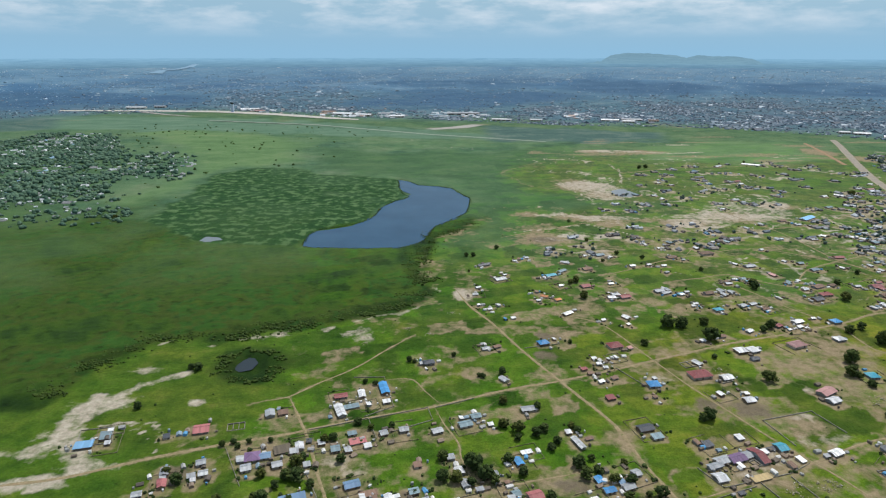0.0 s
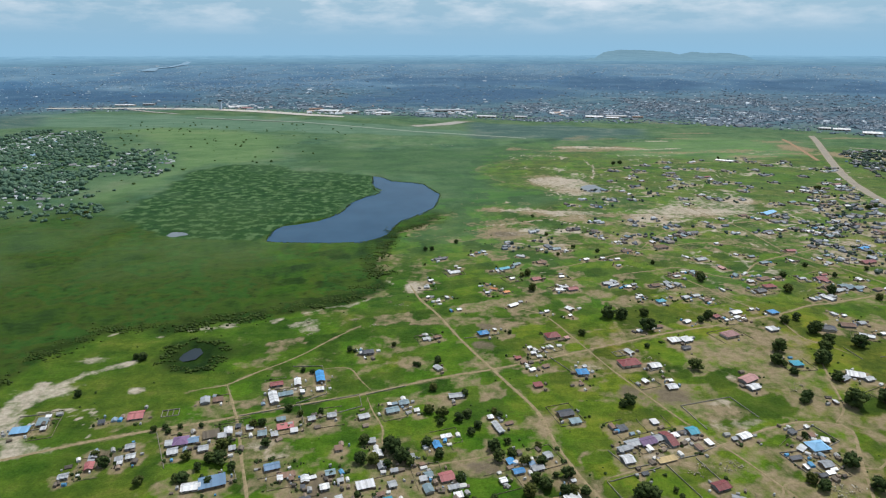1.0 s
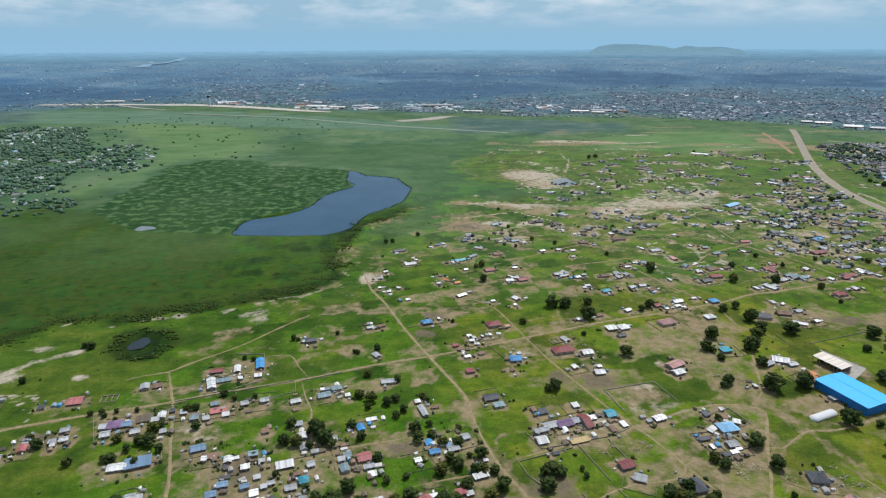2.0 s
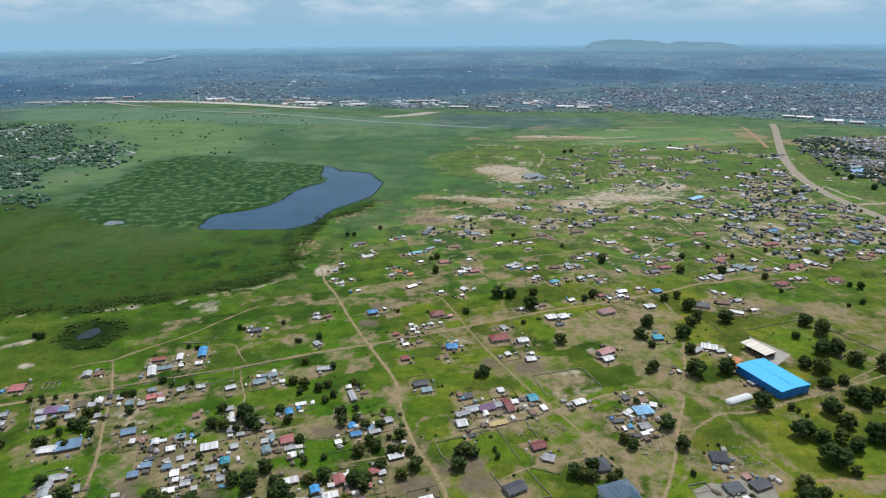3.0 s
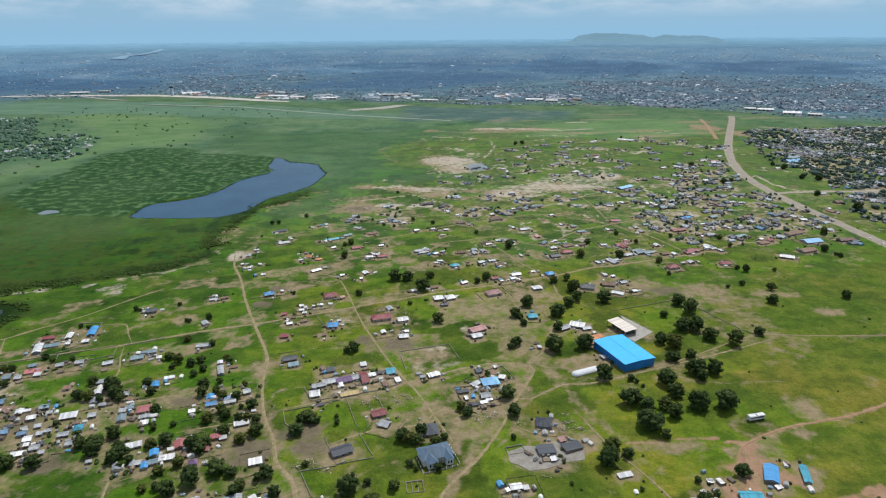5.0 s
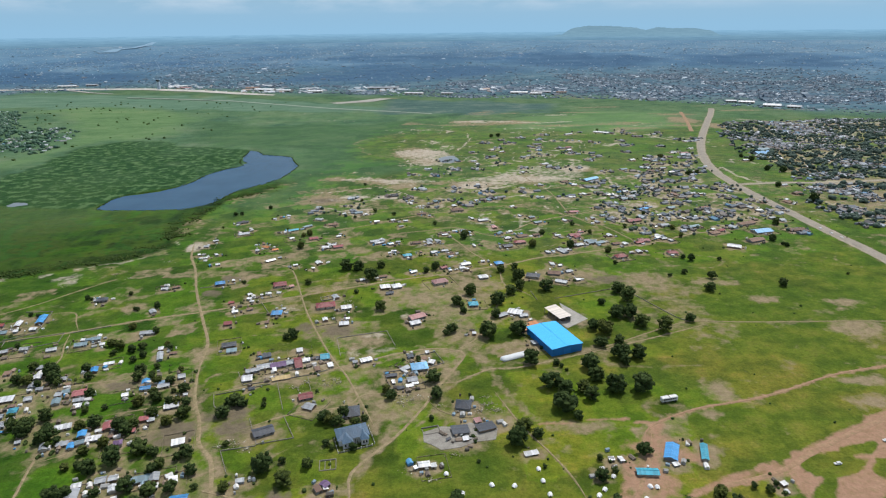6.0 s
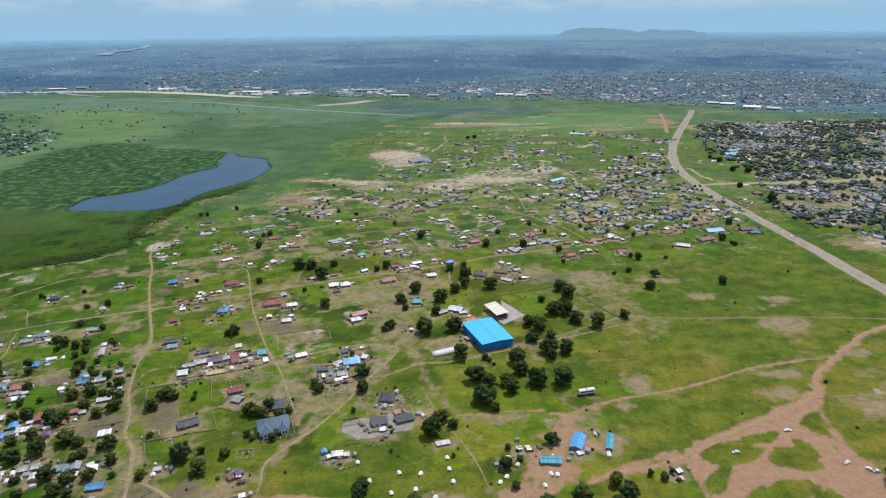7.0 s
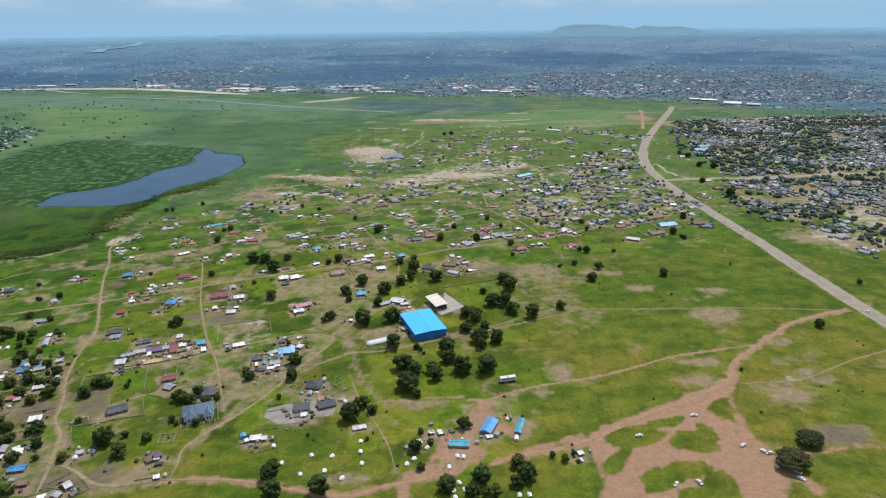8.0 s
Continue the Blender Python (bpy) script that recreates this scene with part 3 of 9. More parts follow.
def leaf_material(name, dark, light, each=True):
    m, n, l, b = material(name, 0.85, 0, 0.10)
    geo = n.new("ShaderNodeNewGeometry")
    info = n.new("ShaderNodeObjectInfo")
    leaf = ramp_node(n, l, geo.outputs["Random Per Island"], [(0.0, dark), (1.0, light)])
    whole = ramp_node(n, l, info.outputs["Random"], [(0.0, (0.78, 0.84, 0.80)), (0.5, (1, 1, 1)), (0.8, (1.2, 1.12, 0.95)), (1.0, (1.62, 1.22, 0.95))])
    l.new(mix_node(n, l, 1.0, leaf, whole, "MULTIPLY") if each else leaf, b.inputs["Base Color"])
    bump_node(n, l, b, noise_node(n, l, 2.5, 4, 0.7), 0.6, 0.3)
    return m


def island_material(name, stops, rough=0.7):
    """Many small pieces in one mesh, each with a colour of its own."""
    m, n, l, b = material(name, rough, 0, 0.3)
    geo = n.new("ShaderNodeNewGeometry")
    c = ramp_node(n, l, geo.outputs["Random Per Island"], stops, constant=True)
    dirt = ramp_node(n, l, noise_node(n, l, 0.5, 4, 0.7), [(0.3, (0.75, 0.74, 0.72)), (0.7, (1.15, 1.15, 1.15))])
    l.new(mix_node(n, l, 1.0, c, dirt, "MULTIPLY"), b.inputs["Base Color"])
    return m


GROUND = ground_material()
TRACK = earth_material("packed_earth", (0.215, 0.165, 0.095), (0.340, 0.268, 0.165), 0.3, 0.80)
LATERITE = earth_material("red_laterite", (0.260, 0.160, 0.098), (0.366, 0.236, 0.152), 0.3, 0.45)
ASPHALT = earth_material("dusty_asphalt", (0.222, 0.198, 0.164), (0.315, 0.284, 0.236), 0.12)
SHOULDER = earth_material("gravel_shoulder", (0.235, 0.208, 0.158), (0.345, 0.306, 0.236), 0.15)
RUNWAY = earth_material("grassed_runway", (0.190, 0.240, 0.190), (0.260, 0.290, 0.235), 0.1)
CONCRETE = earth_material("worn_concrete", (0.26, 0.25, 0.225), (0.40, 0.385, 0.35), 0.3)
ROOFS = {
    "zinc": roof_material("zinc_sheet", (0.33, 0.35, 0.365), 0.15, 0.45, 0.55),
    "white": roof_material("bright_sheet", (0.66, 0.665, 0.66), 0.05, 0.4, 0.45, 0.3),
    "rust": roof_material("rusted_sheet", (0.20, 0.125, 0.088), 0.0, 0.75, 0.8),
    "red": roof_material("red_sheet", (0.225, 0.048, 0.050), 0.0, 0.5, 0.25),
    "pink": roof_material("faded_red_sheet", (0.40, 0.215, 0.20), 0.0, 0.6, 0.3),
    "blue": roof_material("blue_sheet", (0.055, 0.26, 0.54), 0.0, 0.45, 0.06),
    "skyblue": roof_material("pale_blue_sheet", (0.22, 0.46, 0.70), 0.0, 0.45, 0.05),
    "teal": roof_material("blue_grey_sheet", (0.175, 0.255, 0.285), 0.0, 0.5, 0.4),
    "cyan": roof_material("cyan_sheet", (0.045, 0.31, 0.42), 0.0, 0.45, 0.08),
    "dark": roof_material("slate_grey_sheet", (0.050, 0.058, 0.072), 0.0, 0.5, 0.1),
    "orange": roof_material("orange_sheet", (0.50, 0.20, 0.07), 0.0, 0.6, 0.3),
    "ochre": roof_material("ochre_sheet", (0.40, 0.30, 0.14), 0.0, 0.6, 0.3),
    "slate": roof_material("steel_blue_sheet", (0.135, 0.235, 0.36), 0.0, 0.5, 0.15),
    "coral": roof_material("coral_red_sheet", (0.36, 0.12, 0.12), 0.0, 0.55, 0.2),
    "purple": roof_material("mauve_sheet", (0.17, 0.10, 0.20), 0.0, 0.6, 0.3),
    "thatch": roof_material("grey_thatch", (0.15, 0.125, 0.09), 0.0, 0.95, 0.2),
}
WALLS = [plain_material("mud_plaster", (0.20, 0.145, 0.10)), plain_material("pale_plaster", (0.38, 0.345, 0.29)), plain_material("grey_block", (0.22, 0.215, 0.20)), plain_material("tin_wall", (0.24, 0.25, 0.26), 0.5, 0.1)]
DOOR = plain_material("painted_door", (0.10, 0.085, 0.07))
GLASS = plain_material("dark_window", (0.03, 0.035, 0.04), 0.15)
BLOCK = plain_material("cement_block", (0.235, 0.218, 0.180))
WHITE_PAINT = plain_material("white_paint", (0.72, 0.71, 0.68))
CANVAS = plain_material("white_canvas", (0.78, 0.78, 0.76), 0.85, 0, 0.08)
TYRE = plain_material("black_rubber", (0.02, 0.02, 0.02))
BARK = plain_material("bark", (0.10, 0.075, 0.05))
MANGO = leaf_material("mango_leaves", (0.024, 0.042, 0.013), (0.064, 0.092, 0.026))
ACACIA = leaf_material("acacia_leaves", (0.026, 0.038, 0.018), (0.060, 0.075, 0.035))
# leaves for farther quarters: paler and bluer, haze mixed into the green
FAR_LEAF = leaf_material("haze_tinted_leaves", (0.044, 0.072, 0.060), (0.092, 0.124, 0.094), False)
SHRUB = leaf_material("shrub_leaves", (0.030, 0.056, 0.014), (0.070, 0.112, 0.028), False)
VILLAGE_LEAF = leaf_material("haze_tinted_village_leaves", (0.056, 0.112, 0.080), (0.112, 0.180, 0.112), False)
# city leaves and roofs: haze painted into the colours, more in the hazy pair
CITY_LEAF = leaf_material("city_leaves_haze_tint", (0.092, 0.176, 0.215), (0.145, 0.228, 0.255), False)
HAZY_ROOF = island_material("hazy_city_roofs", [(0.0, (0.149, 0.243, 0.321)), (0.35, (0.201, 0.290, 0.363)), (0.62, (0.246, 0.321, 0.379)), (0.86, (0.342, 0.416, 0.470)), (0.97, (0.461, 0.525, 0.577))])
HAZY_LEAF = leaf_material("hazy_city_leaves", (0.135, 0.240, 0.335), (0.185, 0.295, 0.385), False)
CITY_ROOF = island_material("city_roofs_haze_tint", [(0.0, (0.084, 0.133, 0.177)), (0.30, (0.126, 0.177, 0.220)), (0.50, (0.107, 0.125, 0.148)), (0.62, (0.061, 0.104, 0.152)), (0.82, (0.252, 0.313, 0.363)), (0.95, (0.534, 0.603, 0.659))])
# roofs for farther quarters carry a little haze blue in their colours
FAR_ROOF = island_material("haze_tinted_roofs", [(0.0, (0.184, 0.198, 0.219)), (0.24, (0.292, 0.310, 0.331)), (0.38, (0.142, 0.120, 0.107)), (0.50, (0.234, 0.206, 0.183)), (0.62, (0.142, 0.168, 0.197)), (0.76, (0.075, 0.076, 0.080)), (0.87, (0.417, 0.447, 0.474)), (0.95, (0.133, 0.258, 0.376)), (0.97, (0.667, 0.697, 0.733))])
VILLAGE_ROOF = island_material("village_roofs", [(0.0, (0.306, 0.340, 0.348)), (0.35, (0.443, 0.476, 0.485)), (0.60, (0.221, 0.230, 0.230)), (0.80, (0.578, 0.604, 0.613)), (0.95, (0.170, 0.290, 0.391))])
PALE_BLOCKS = island_material("pale_airfield_roofs", [(0.0, (0.50, 0.53, 0.55)), (0.4, (0.36, 0.39, 0.41)), (0.62, (0.74, 0.76, 0.78)), (0.76, (0.44, 0.34, 0.29)), (0.86, (0.42, 0.48, 0.52))])


# ---- shared builders ----
def mesh_object(name, verts, faces, mat, parent=None, smooth=False):
    me = bpy.data.meshes.new(name)
    me.from_pydata(verts, [], faces)
    me.materials.append(mat)
    if smooth:
        me.shade_smooth()
    ob = new(name, me)
    if parent is not None:
        ob.parent = parent
    return ob


def part(name, bm, mat, parent, label=""):
    me = bpy.data.meshes.new(name)
    bm.to_mesh(me)
    bm.free()
    me.materials.append(mat)
    ob = new(name, me)
    ob.parent = parent
    return tagged(ob, label)


def box(bm, x0, x1, y0, y1, z0, z1, bevel=0.0):
    r = bmesh.ops.create_cube(bm, size=1.0, matrix=Matrix.Translation(((x0 + x1) / 2, (y0 + y1) / 2, (z0 + z1) / 2)) @ Matrix.Diagonal((x1 - x0, y1 - y0, z1 - z0, 1)))
    if bevel:
        edges = list({e for v in r["verts"] for e in v.link_edges})
        bmesh.ops.bevel(bm, geom=edges, offset=bevel, segments=1, affect="EDGES")
    return bm


def box_part(name, x0, x1, y0, y1, z0, z1, mat, parent, label="", bevel=0.0):
    return part(name, box(bmesh.new(), x0, x1, y0, y1, z0, z1, bevel), mat, parent, label)


def base(name, x, y, turn, label, category, group="", z=0.0):
    e = new(name)
    e.matrix_world = pose(x, y, z, 0, 0, turn)
    return tagged(e, label, category, group)


def ribbon(name, points, width, z, mat, seed, wobble=0.22, parent=None, taper=0):
    """A road strip with uneven edges, a hand's breadth proud of the ground."""
    rng = random.Random(seed)
    line = smooth_line(points, 3.5)
    verts, faces, lw, rw = [], [], 0.0, 0.0
    for i, p in enumerate(line):
        a, c = line[max(0, i - 1)], line[min(len(line) - 1, i + 1)]
        d = (c - a).normalized()
        nrm = Vector((-d.y, d.x))
        lw, rw = 0.6 * lw + rng.gauss(0, wobble) * 0.4, 0.6 * rw + rng.gauss(0, wobble) * 0.4
        half = width / 2 * (min(1.0, (i + 0.4) / taper, (len(line) - 0.6 - i) / taper) if taper else 1.0)
        for s, h in ((half * (1 + lw), -0.04), (half * 0.72 * (1 + lw), z), (0.0, z + 0.02), (-half * 0.72 * (1 + rw), z), (-half * (1 + rw), -0.04)):
            q = p + nrm * s
            verts.append((q.x, q.y, h))
        if i:
            o = 5 * i
            faces += [(o - 5 + k, o - 4 + k, o + 1 + k, o + k) for k in range(4)]
    ob = mesh_object(name, verts, faces, mat, parent, smooth=True)
    return ob

# ---- the land: one sheet to the horizon ----
def spread(lo, hi, gap, grow_lo, grow_hi, far):
    """Grid lines: even between lo and hi, then ever wider out to the far limits."""
    mid = list(np.arange(lo, hi + 0.1, gap))
    up, g = [hi], gap
    while up[-1] < far:
        g *= grow_hi
        up.append(up[-1] + g)
    down, g = [lo], gap
    while down[-1] > -far:
        g *= grow_lo
        down.append(down[-1] - g)
    return np.array(down[:0:-1] + mid + up[1:])


def warped(x, y):
    """The far plan with ragged edges, ever coarser with distance."""
    k = 0.10 * np.hypot(x, y)
    return x + (fbm(x, y, 420, 91) - 0.5) * k, y + (fbm(x, y, 420, 92) - 0.5) * k * 1.6


def dark_belts(x, y):
    """Dark belts through the city, trees with cloud shade painted in, 0 to 1, on the flat plan."""
    wx, wy = warped(x, y)
    belt = np.zeros(np.shape(x))
    for outline in BELTS:
        belt = np.maximum(belt, step(edge_distance(outline, wx, wy), -90, 130))
    return belt * (0.5 + 0.5 * step(fbm(x, y, 200, 93), 0.36, 0.52))


def crowded_quarters(x, y):
    """Where the city is densely built, 0 to 1, on the flat plan."""
    wx, wy = warped(x, y)
    built = 0.16 * step(fbm(x, y, 420, 33), 0.42, 0.54) * (1 - step(fbm(x, y, 900, 35, 3), 0.53, 0.60))
    for share, outline in QUARTERS:
        built = np.maximum(built, share * step(edge_distance(outline, wx, wy), -60, 60))
    built *= 1 - 0.9 * step(edge_distance(GREEN_FIELD, wx, wy), -20, 30)
    return built * (1 - 0.97 * dark_belts(x, y)) * (0.35 + 0.65 * step(fbm(x, y, 150, 37, 3), 0.40, 0.56))


def build_ground():
    xs = spread(-260, 640, 2.5, 1.035, 1.045, 5000)
    ys = np.concatenate([np.array([-5000, -3000, -1800, -1000, -500, -200, -60, 20, 60]), np.arange(84, 560, 2.5), np.arange(560, 900, 4.0), np.arange(900, 1500, 8.0)])
    tail, g = [1508.0], 9.0
    while tail[-1] < 5000:
        g *= 1.05
        tail.append(tail[-1] + g)
    ys = np.concatenate([ys, np.array(tail)])
    X, Y = np.meshgrid(xs, ys)
    d = np.hypot(X - REF.x, Y - REF.y)
    z = rise(d)
    wob_x, wob_y = X + (fbm(X, Y, 22, 3) - 0.5) * 22, Y + (fbm(X, Y, 22, 4) - 0.5) * 22
    small_x, small_y = X + (fbm(X, Y, 9, 5) - 0.5) * 7, Y + (fbm(X, Y, 9, 6) - 0.5) * 7
    marsh_d = edge_distance(MARSH, wob_x, wob_y)
    shore_x, shore_y = X + (fbm(X, Y, 14, 7) - 0.5) * 6, Y + (fbm(X, Y, 14, 8) - 0.5) * 8
    lake_d = np.maximum.reduce([edge_distance(q, shore_x, shore_y) for q in (LAKE, LILY_POOL, GREY_POOL)])
    lily_d = edge_distance(LILY, wob_x, wob_y)
    pond_d = edge_distance(POND, small_x, small_y)
    marsh = np.maximum(step(marsh_d, -2, 4), step(pond_d, -9, -1))
    hazy_meadow = step(Y + (fbm(X, Y, 60, 12) - 0.5) * 120, 560, 760) * (1 - step(Y, 2000, 2100)) * np.maximum(step(marsh_d, -90, 40), step(Y, 700, 1050) * 0.85)
    hazy_meadow = np.maximum(hazy_meadow * 0.85, step(-lily_d, 0, 3) * step(lily_d, -45, -10) * step(Y, 600, 640) * 0.6)
    # grass beyond about 350 m takes on the painted haze tint as well
    hazy_meadow = np.maximum(hazy_meadow, 0.48 * step(Y + (fbm(X, Y, 50, 75) - 0.5) * 120, 350, 600) * (1 - step(Y, 2000, 2100)) * (1 - step(marsh_d, -14, 6)))
    lily = step(lily_d + (fbm(X, Y, 34, 77) - 0.5) * 16, -3, 6) * (0.80 + 0.20 * step(fbm(X, Y, 60, 78), 0.38, 0.52))
    north = step(Y + (fbm(X, Y, 70, 84) - 0.5) * 120, 400, 520) * (1 - step(Y, 1000, 1150)) * step(X - 0.1 * Y + (fbm(X, Y, 50, 85) - 0.5) * 70, -10, 60)
    hazy_meadow = hazy_meadow * (1 - 0.42 * north)
    big_x, big_y = X + (fbm(X, Y, 60, 86) - 0.5) * 60, Y + (fbm(X, Y, 60, 87) - 0.5) * 110
    lush = np.maximum.reduce([step(edge_distance(q, big_x, big_y), -25, 45) for q in LUSH])
    lush = np.maximum(lush, 0.26 * step(marsh_d, 0, 30) * step(Y - 0.25 * X, 430, 560) * step(fbm(X, Y, 90, 88), 0.32, 0.6))
    damp_dark = 0.85 * step(edge_distance(DAMP, big_x, big_y), -25, 30)
    # village ground also made darker green in patches, so its trees merge
    damp_dark = np.maximum(damp_dark, 0.9 * step(edge_distance(VILLAGE, wob_x, wob_y), -6, 20) * step(fbm(X, Y, 34, 99), 0.40, 0.54))
    hazy_green = step(edge_distance(HAZY_GREEN, X, big_y), -12, 20)
    hazy_blue = np.maximum.reduce([step(edge_distance(q, X, big_y), -15, 30) for q in HAZY_BLUE])
    wet = step(pond_d + (fbm(X, Y, 8, 71) - 0.5) * 8, -4, 2) * 0.95
    wet = np.maximum(wet, 0.55 * spots([(-82, 312, 13, 9)], small_x, small_y))
    reeds = (1 - step(np.abs(marsh_d - 7), 3, 12)) * step(fbm(X, Y, 24, 72), 0.40, 0.52) * (Y < 640)
    wet = np.maximum(wet, 0.80 * reeds)
    soil = np.maximum.reduce([spots(BARE_NORTH, wob_x, wob_y) * 0.92, spots(BARE_TOWN, small_x, small_y) * 0.72, spots(BARE_EAST, small_x, small_y) * 0.8])
    for name, width, line in ROADS:
        if name == "track_ring":
            soil = np.maximum(soil, 0.50 * np.clip(1.3 - line_distance(line, wob_x, wob_y) / 4.0, 0, 1))
            continue
        soil = np.maximum(soil, 0.52 * np.clip(1.3 - line_distance(line, X, Y) / (0.62 * width), 0, 1))
    soil = np.maximum(soil, 0.6 * np.clip(1.6 - line_distance(HIGHWAY, X, Y) / 7.0, 0, 1))
    for kind, colour, hx, hy, length, width, turn in HOMES:
        near = (np.abs(ys - hy) < 18).nonzero()[0]
        cols = (np.abs(xs - hx) < 18).nonzero()[0]
        if len(near) and len(cols):
            s = np.ix_(near, cols)
            ca, sa = math.cos(radians(turn)), math.sin(radians(turn))
            ru, rv = (small_x[s] - hx) * ca + (small_y[s] - hy + 1.2) * sa, (small_y[s] - hy + 1.2) * ca - (small_x[s] - hx) * sa
            r = np.maximum(np.abs(ru) / (0.5 * length + (3.2 if hx > 118 else 2.9)), np.abs(rv) / (0.5 * width + (3.6 if hx > 118 else 3.1))) ** 1.4
            soil[s] = np.maximum(soil[s], np.clip(1.42 - r, 0, 0.78 if hx > 118 else 0.68))
    bare_noise = fbm(X, Y, 30, 14) * 0.65 + fbm(X, Y, 7, 15) * 0.35
    settled = step(Y, 100, 160) * (1 - 0.35 * step(Y, 600, 700)) * (1 - step(Y, 1150, 1300)) * step(X + 0.1 * Y, -90, -20) * (1 - hazy_meadow) * (1 - step(X, 330, 420) * (1 - step(Y, 330, 380)) * 0.55)
    soil = np.maximum(soil, settled * np.clip((bare_noise - 0.50 + 0.10 * step(Y, 420, 500) + 0.04 * step(X, 120, 220)) * 2.5, 0, 0.56))
    soil = np.maximum(soil, np.clip((0.5 * fbm(X, Y, 46, 74) + 0.5 * fbm(X * 0.45 + Y * 0.2, Y - X * 0.35, 17, 100) - 0.475) * 3.6, 0, 0.50) * step(X, 290, 350) * (1 - step(X, 560, 600)) * step(Y, 60, 90) * (1 - step(Y, 330, 380)))
    # family plots along the lanes: each strip of grass kept its own way
    grid = radians(GRID_ANGLE)
    px, py = X + (fbm(X, Y, 16, 61) - 0.5) * 7, Y + (fbm(X, Y, 16, 62) - 0.5) * 7
    pu, pv = px * math.cos(grid) + py * math.sin(grid), -px * math.sin(grid) + py * math.cos(grid)
    row = np.floor(pv / 15.0).astype(int)
    wide = 12 + 16 * lattice(301)[row % 96, 5]
    col = np.floor(pu / wide + 40 * lattice(302)[row % 96, 7]).astype(int)
    held = np.clip(settled * 1.4, 0, 1) * np.maximum(1 - step(X, 300, 380), 0.75 * step(Y, 330, 390))
    plot = 0.5 + (lattice(303)[row % 96, col % 96] - 0.5) * 0.92 * held
    fallow = lattice(304)[row % 96, col % 96]
    soil = np.maximum(soil, held * np.where(fallow > 0.90 - 0.06 * step(Y, 330, 380), 0.48 + 0.6 * (fallow - 0.78), 0) * (0.6 + 0.8 * fbm(X, Y, 12, 63)))
    soil = np.maximum(soil, 0.66 * np.clip(1.4 - line_distance([(96, 192), (104, 176), (109, 161), (118, 150), (125, 130), (130, 113)], small_x, small_y) / 4.2, 0, 1))
    trail = np.clip(1.15 - np.abs(fbm(X, Y, 62, 64, 2) - 0.5) / 0.016, 0, 1) * step(fbm(X, Y, 90, 65), 0.42, 0.56)
    soil = np.maximum(soil, 0.60 * trail * np.clip(settled * 1.5, 0, 1))
    for line, w in (([(228, 242), (212, 212), (197, 175), (185, 153), (176, 132)], 3.2), ([(228, 242), (240, 226), (243, 201), (250, 183), (262, 166)], 2.6), ([(228, 242), (222, 262), (232, 290), (240, 320)], 4.0), ([(240, 226), (262, 224), (300, 236), (330, 250)], 2.2)):
        soil = np.maximum(soil, 0.62 * np.clip(1.4 - line_distance(line, small_x, small_y) / w, 0, 1))
    soil = np.maximum(soil, 0.64 * spots([(208, 281, 20, 12), (146, 268, 16, 11), (228, 262, 9, 14), (244, 275, 10, 12), (162, 250, 10, 9), (298, 272, 8, 12), (263, 403, 22, 12), (215, 405, 14, 10), (362, 320, 26, 12), (307, 332, 26, 10), (262, 268, 10, 10)], small_x, small_y))
    soil = soil * (1 - 0.85 * spots([(-46, 312, 14, 14), (-58, 300, 10, 8)], wob_x, wob_y))
    for outline in WORN:
        worn = edge_distance(outline, small_x, small_y)
        soil = np.maximum(soil, 0.66 * step(worn, -1.5, 2.0) * (0.46 + 0.80 * fbm(X, Y, 11, 80)))
    crowd = 0.9 * step(edge_distance([(-70, 240), (-20, 232), (40, 236), (82, 232), (92, 200), (110, 168), (118, 134), (122, 112), (90, 120), (40, 140), (-20, 160), (-60, 190)], wob_x, wob_y), -4, 10)
    soil = np.maximum(soil, crowd * np.clip(0.10 + (fbm(X, Y, 17, 76) - 0.36) * 1.9, 0, 0.70))
    soil = np.maximum(soil, 0.62 * spots([(104, 172, 9, 8), (121, 181, 8, 6), (136, 122, 14, 8), (128, 128, 10, 8), (140, 211, 12, 6), (176, 197, 10, 12), (187, 189, 12, 8), (120, 163, 6, 5), (112, 140, 8, 14)], small_x, small_y))
    for yx, yy, r in YARDS:
        soil = np.maximum(soil, np.clip(1.35 - np.hypot(wob_x - yx, wob_y - yy) / (1.15 * r), 0, 0.66))
    streak = fbm(X * 0.16, Y * 0.8, 22, 18, 3)
    soil = np.maximum(soil, np.clip((streak - 0.60) * 5, 0, 0.62) * step(Y, 820, 1000) * (1 - step(Y, 1500, 1700)) * step(X, -160, 60))
    soil = np.maximum(soil, np.clip((streak - 0.66) * 5, 0, 0.55) * step(Y, 1250, 1400) * (1 - step(Y, 1700, 1900)))
    east = step(edge_distance(EAST, wob_x, wob_y), 0, 20)
    soil = np.maximum(soil, east * np.clip(0.40 + (fbm(X, Y, 45, 66) - 0.42) * 1.6, 0.12, 0.70))
    dusty = east * np.clip(0.16 + (fbm(X, Y, 38, 96) - 0.42) * 1.6, 0, 0.62)
    soil = np.maximum(soil, 0.95 * spots([(598, 392, 26, 16), (622, 372, 22, 14), (655, 659, 34, 24), (735, 606, 60, 18), (650, 585, 50, 12), (700, 1010, 24, 40)], wob_x, wob_y))
    plough = spots([(110, 182, 8, 7), (118, 184, 8, 6), (96, 173, 8, 6), (134, 267, 8, 8), (64, 346, 9, 6), (14, 163, 10, 8), (-20, 170, 9, 9), (-14, 193, 8, 10), (121, 171, 11, 8), (96, 165, 12, 8), (152, 263, 16, 9), (97, 552, 20, 12), (60, 318, 8, 6), (150, 124, 9, 9), (-112, 213, 6, 6), (330, 336, 14, 8), (460, 141, 12, 8)], small_x, small_y) * 0.82
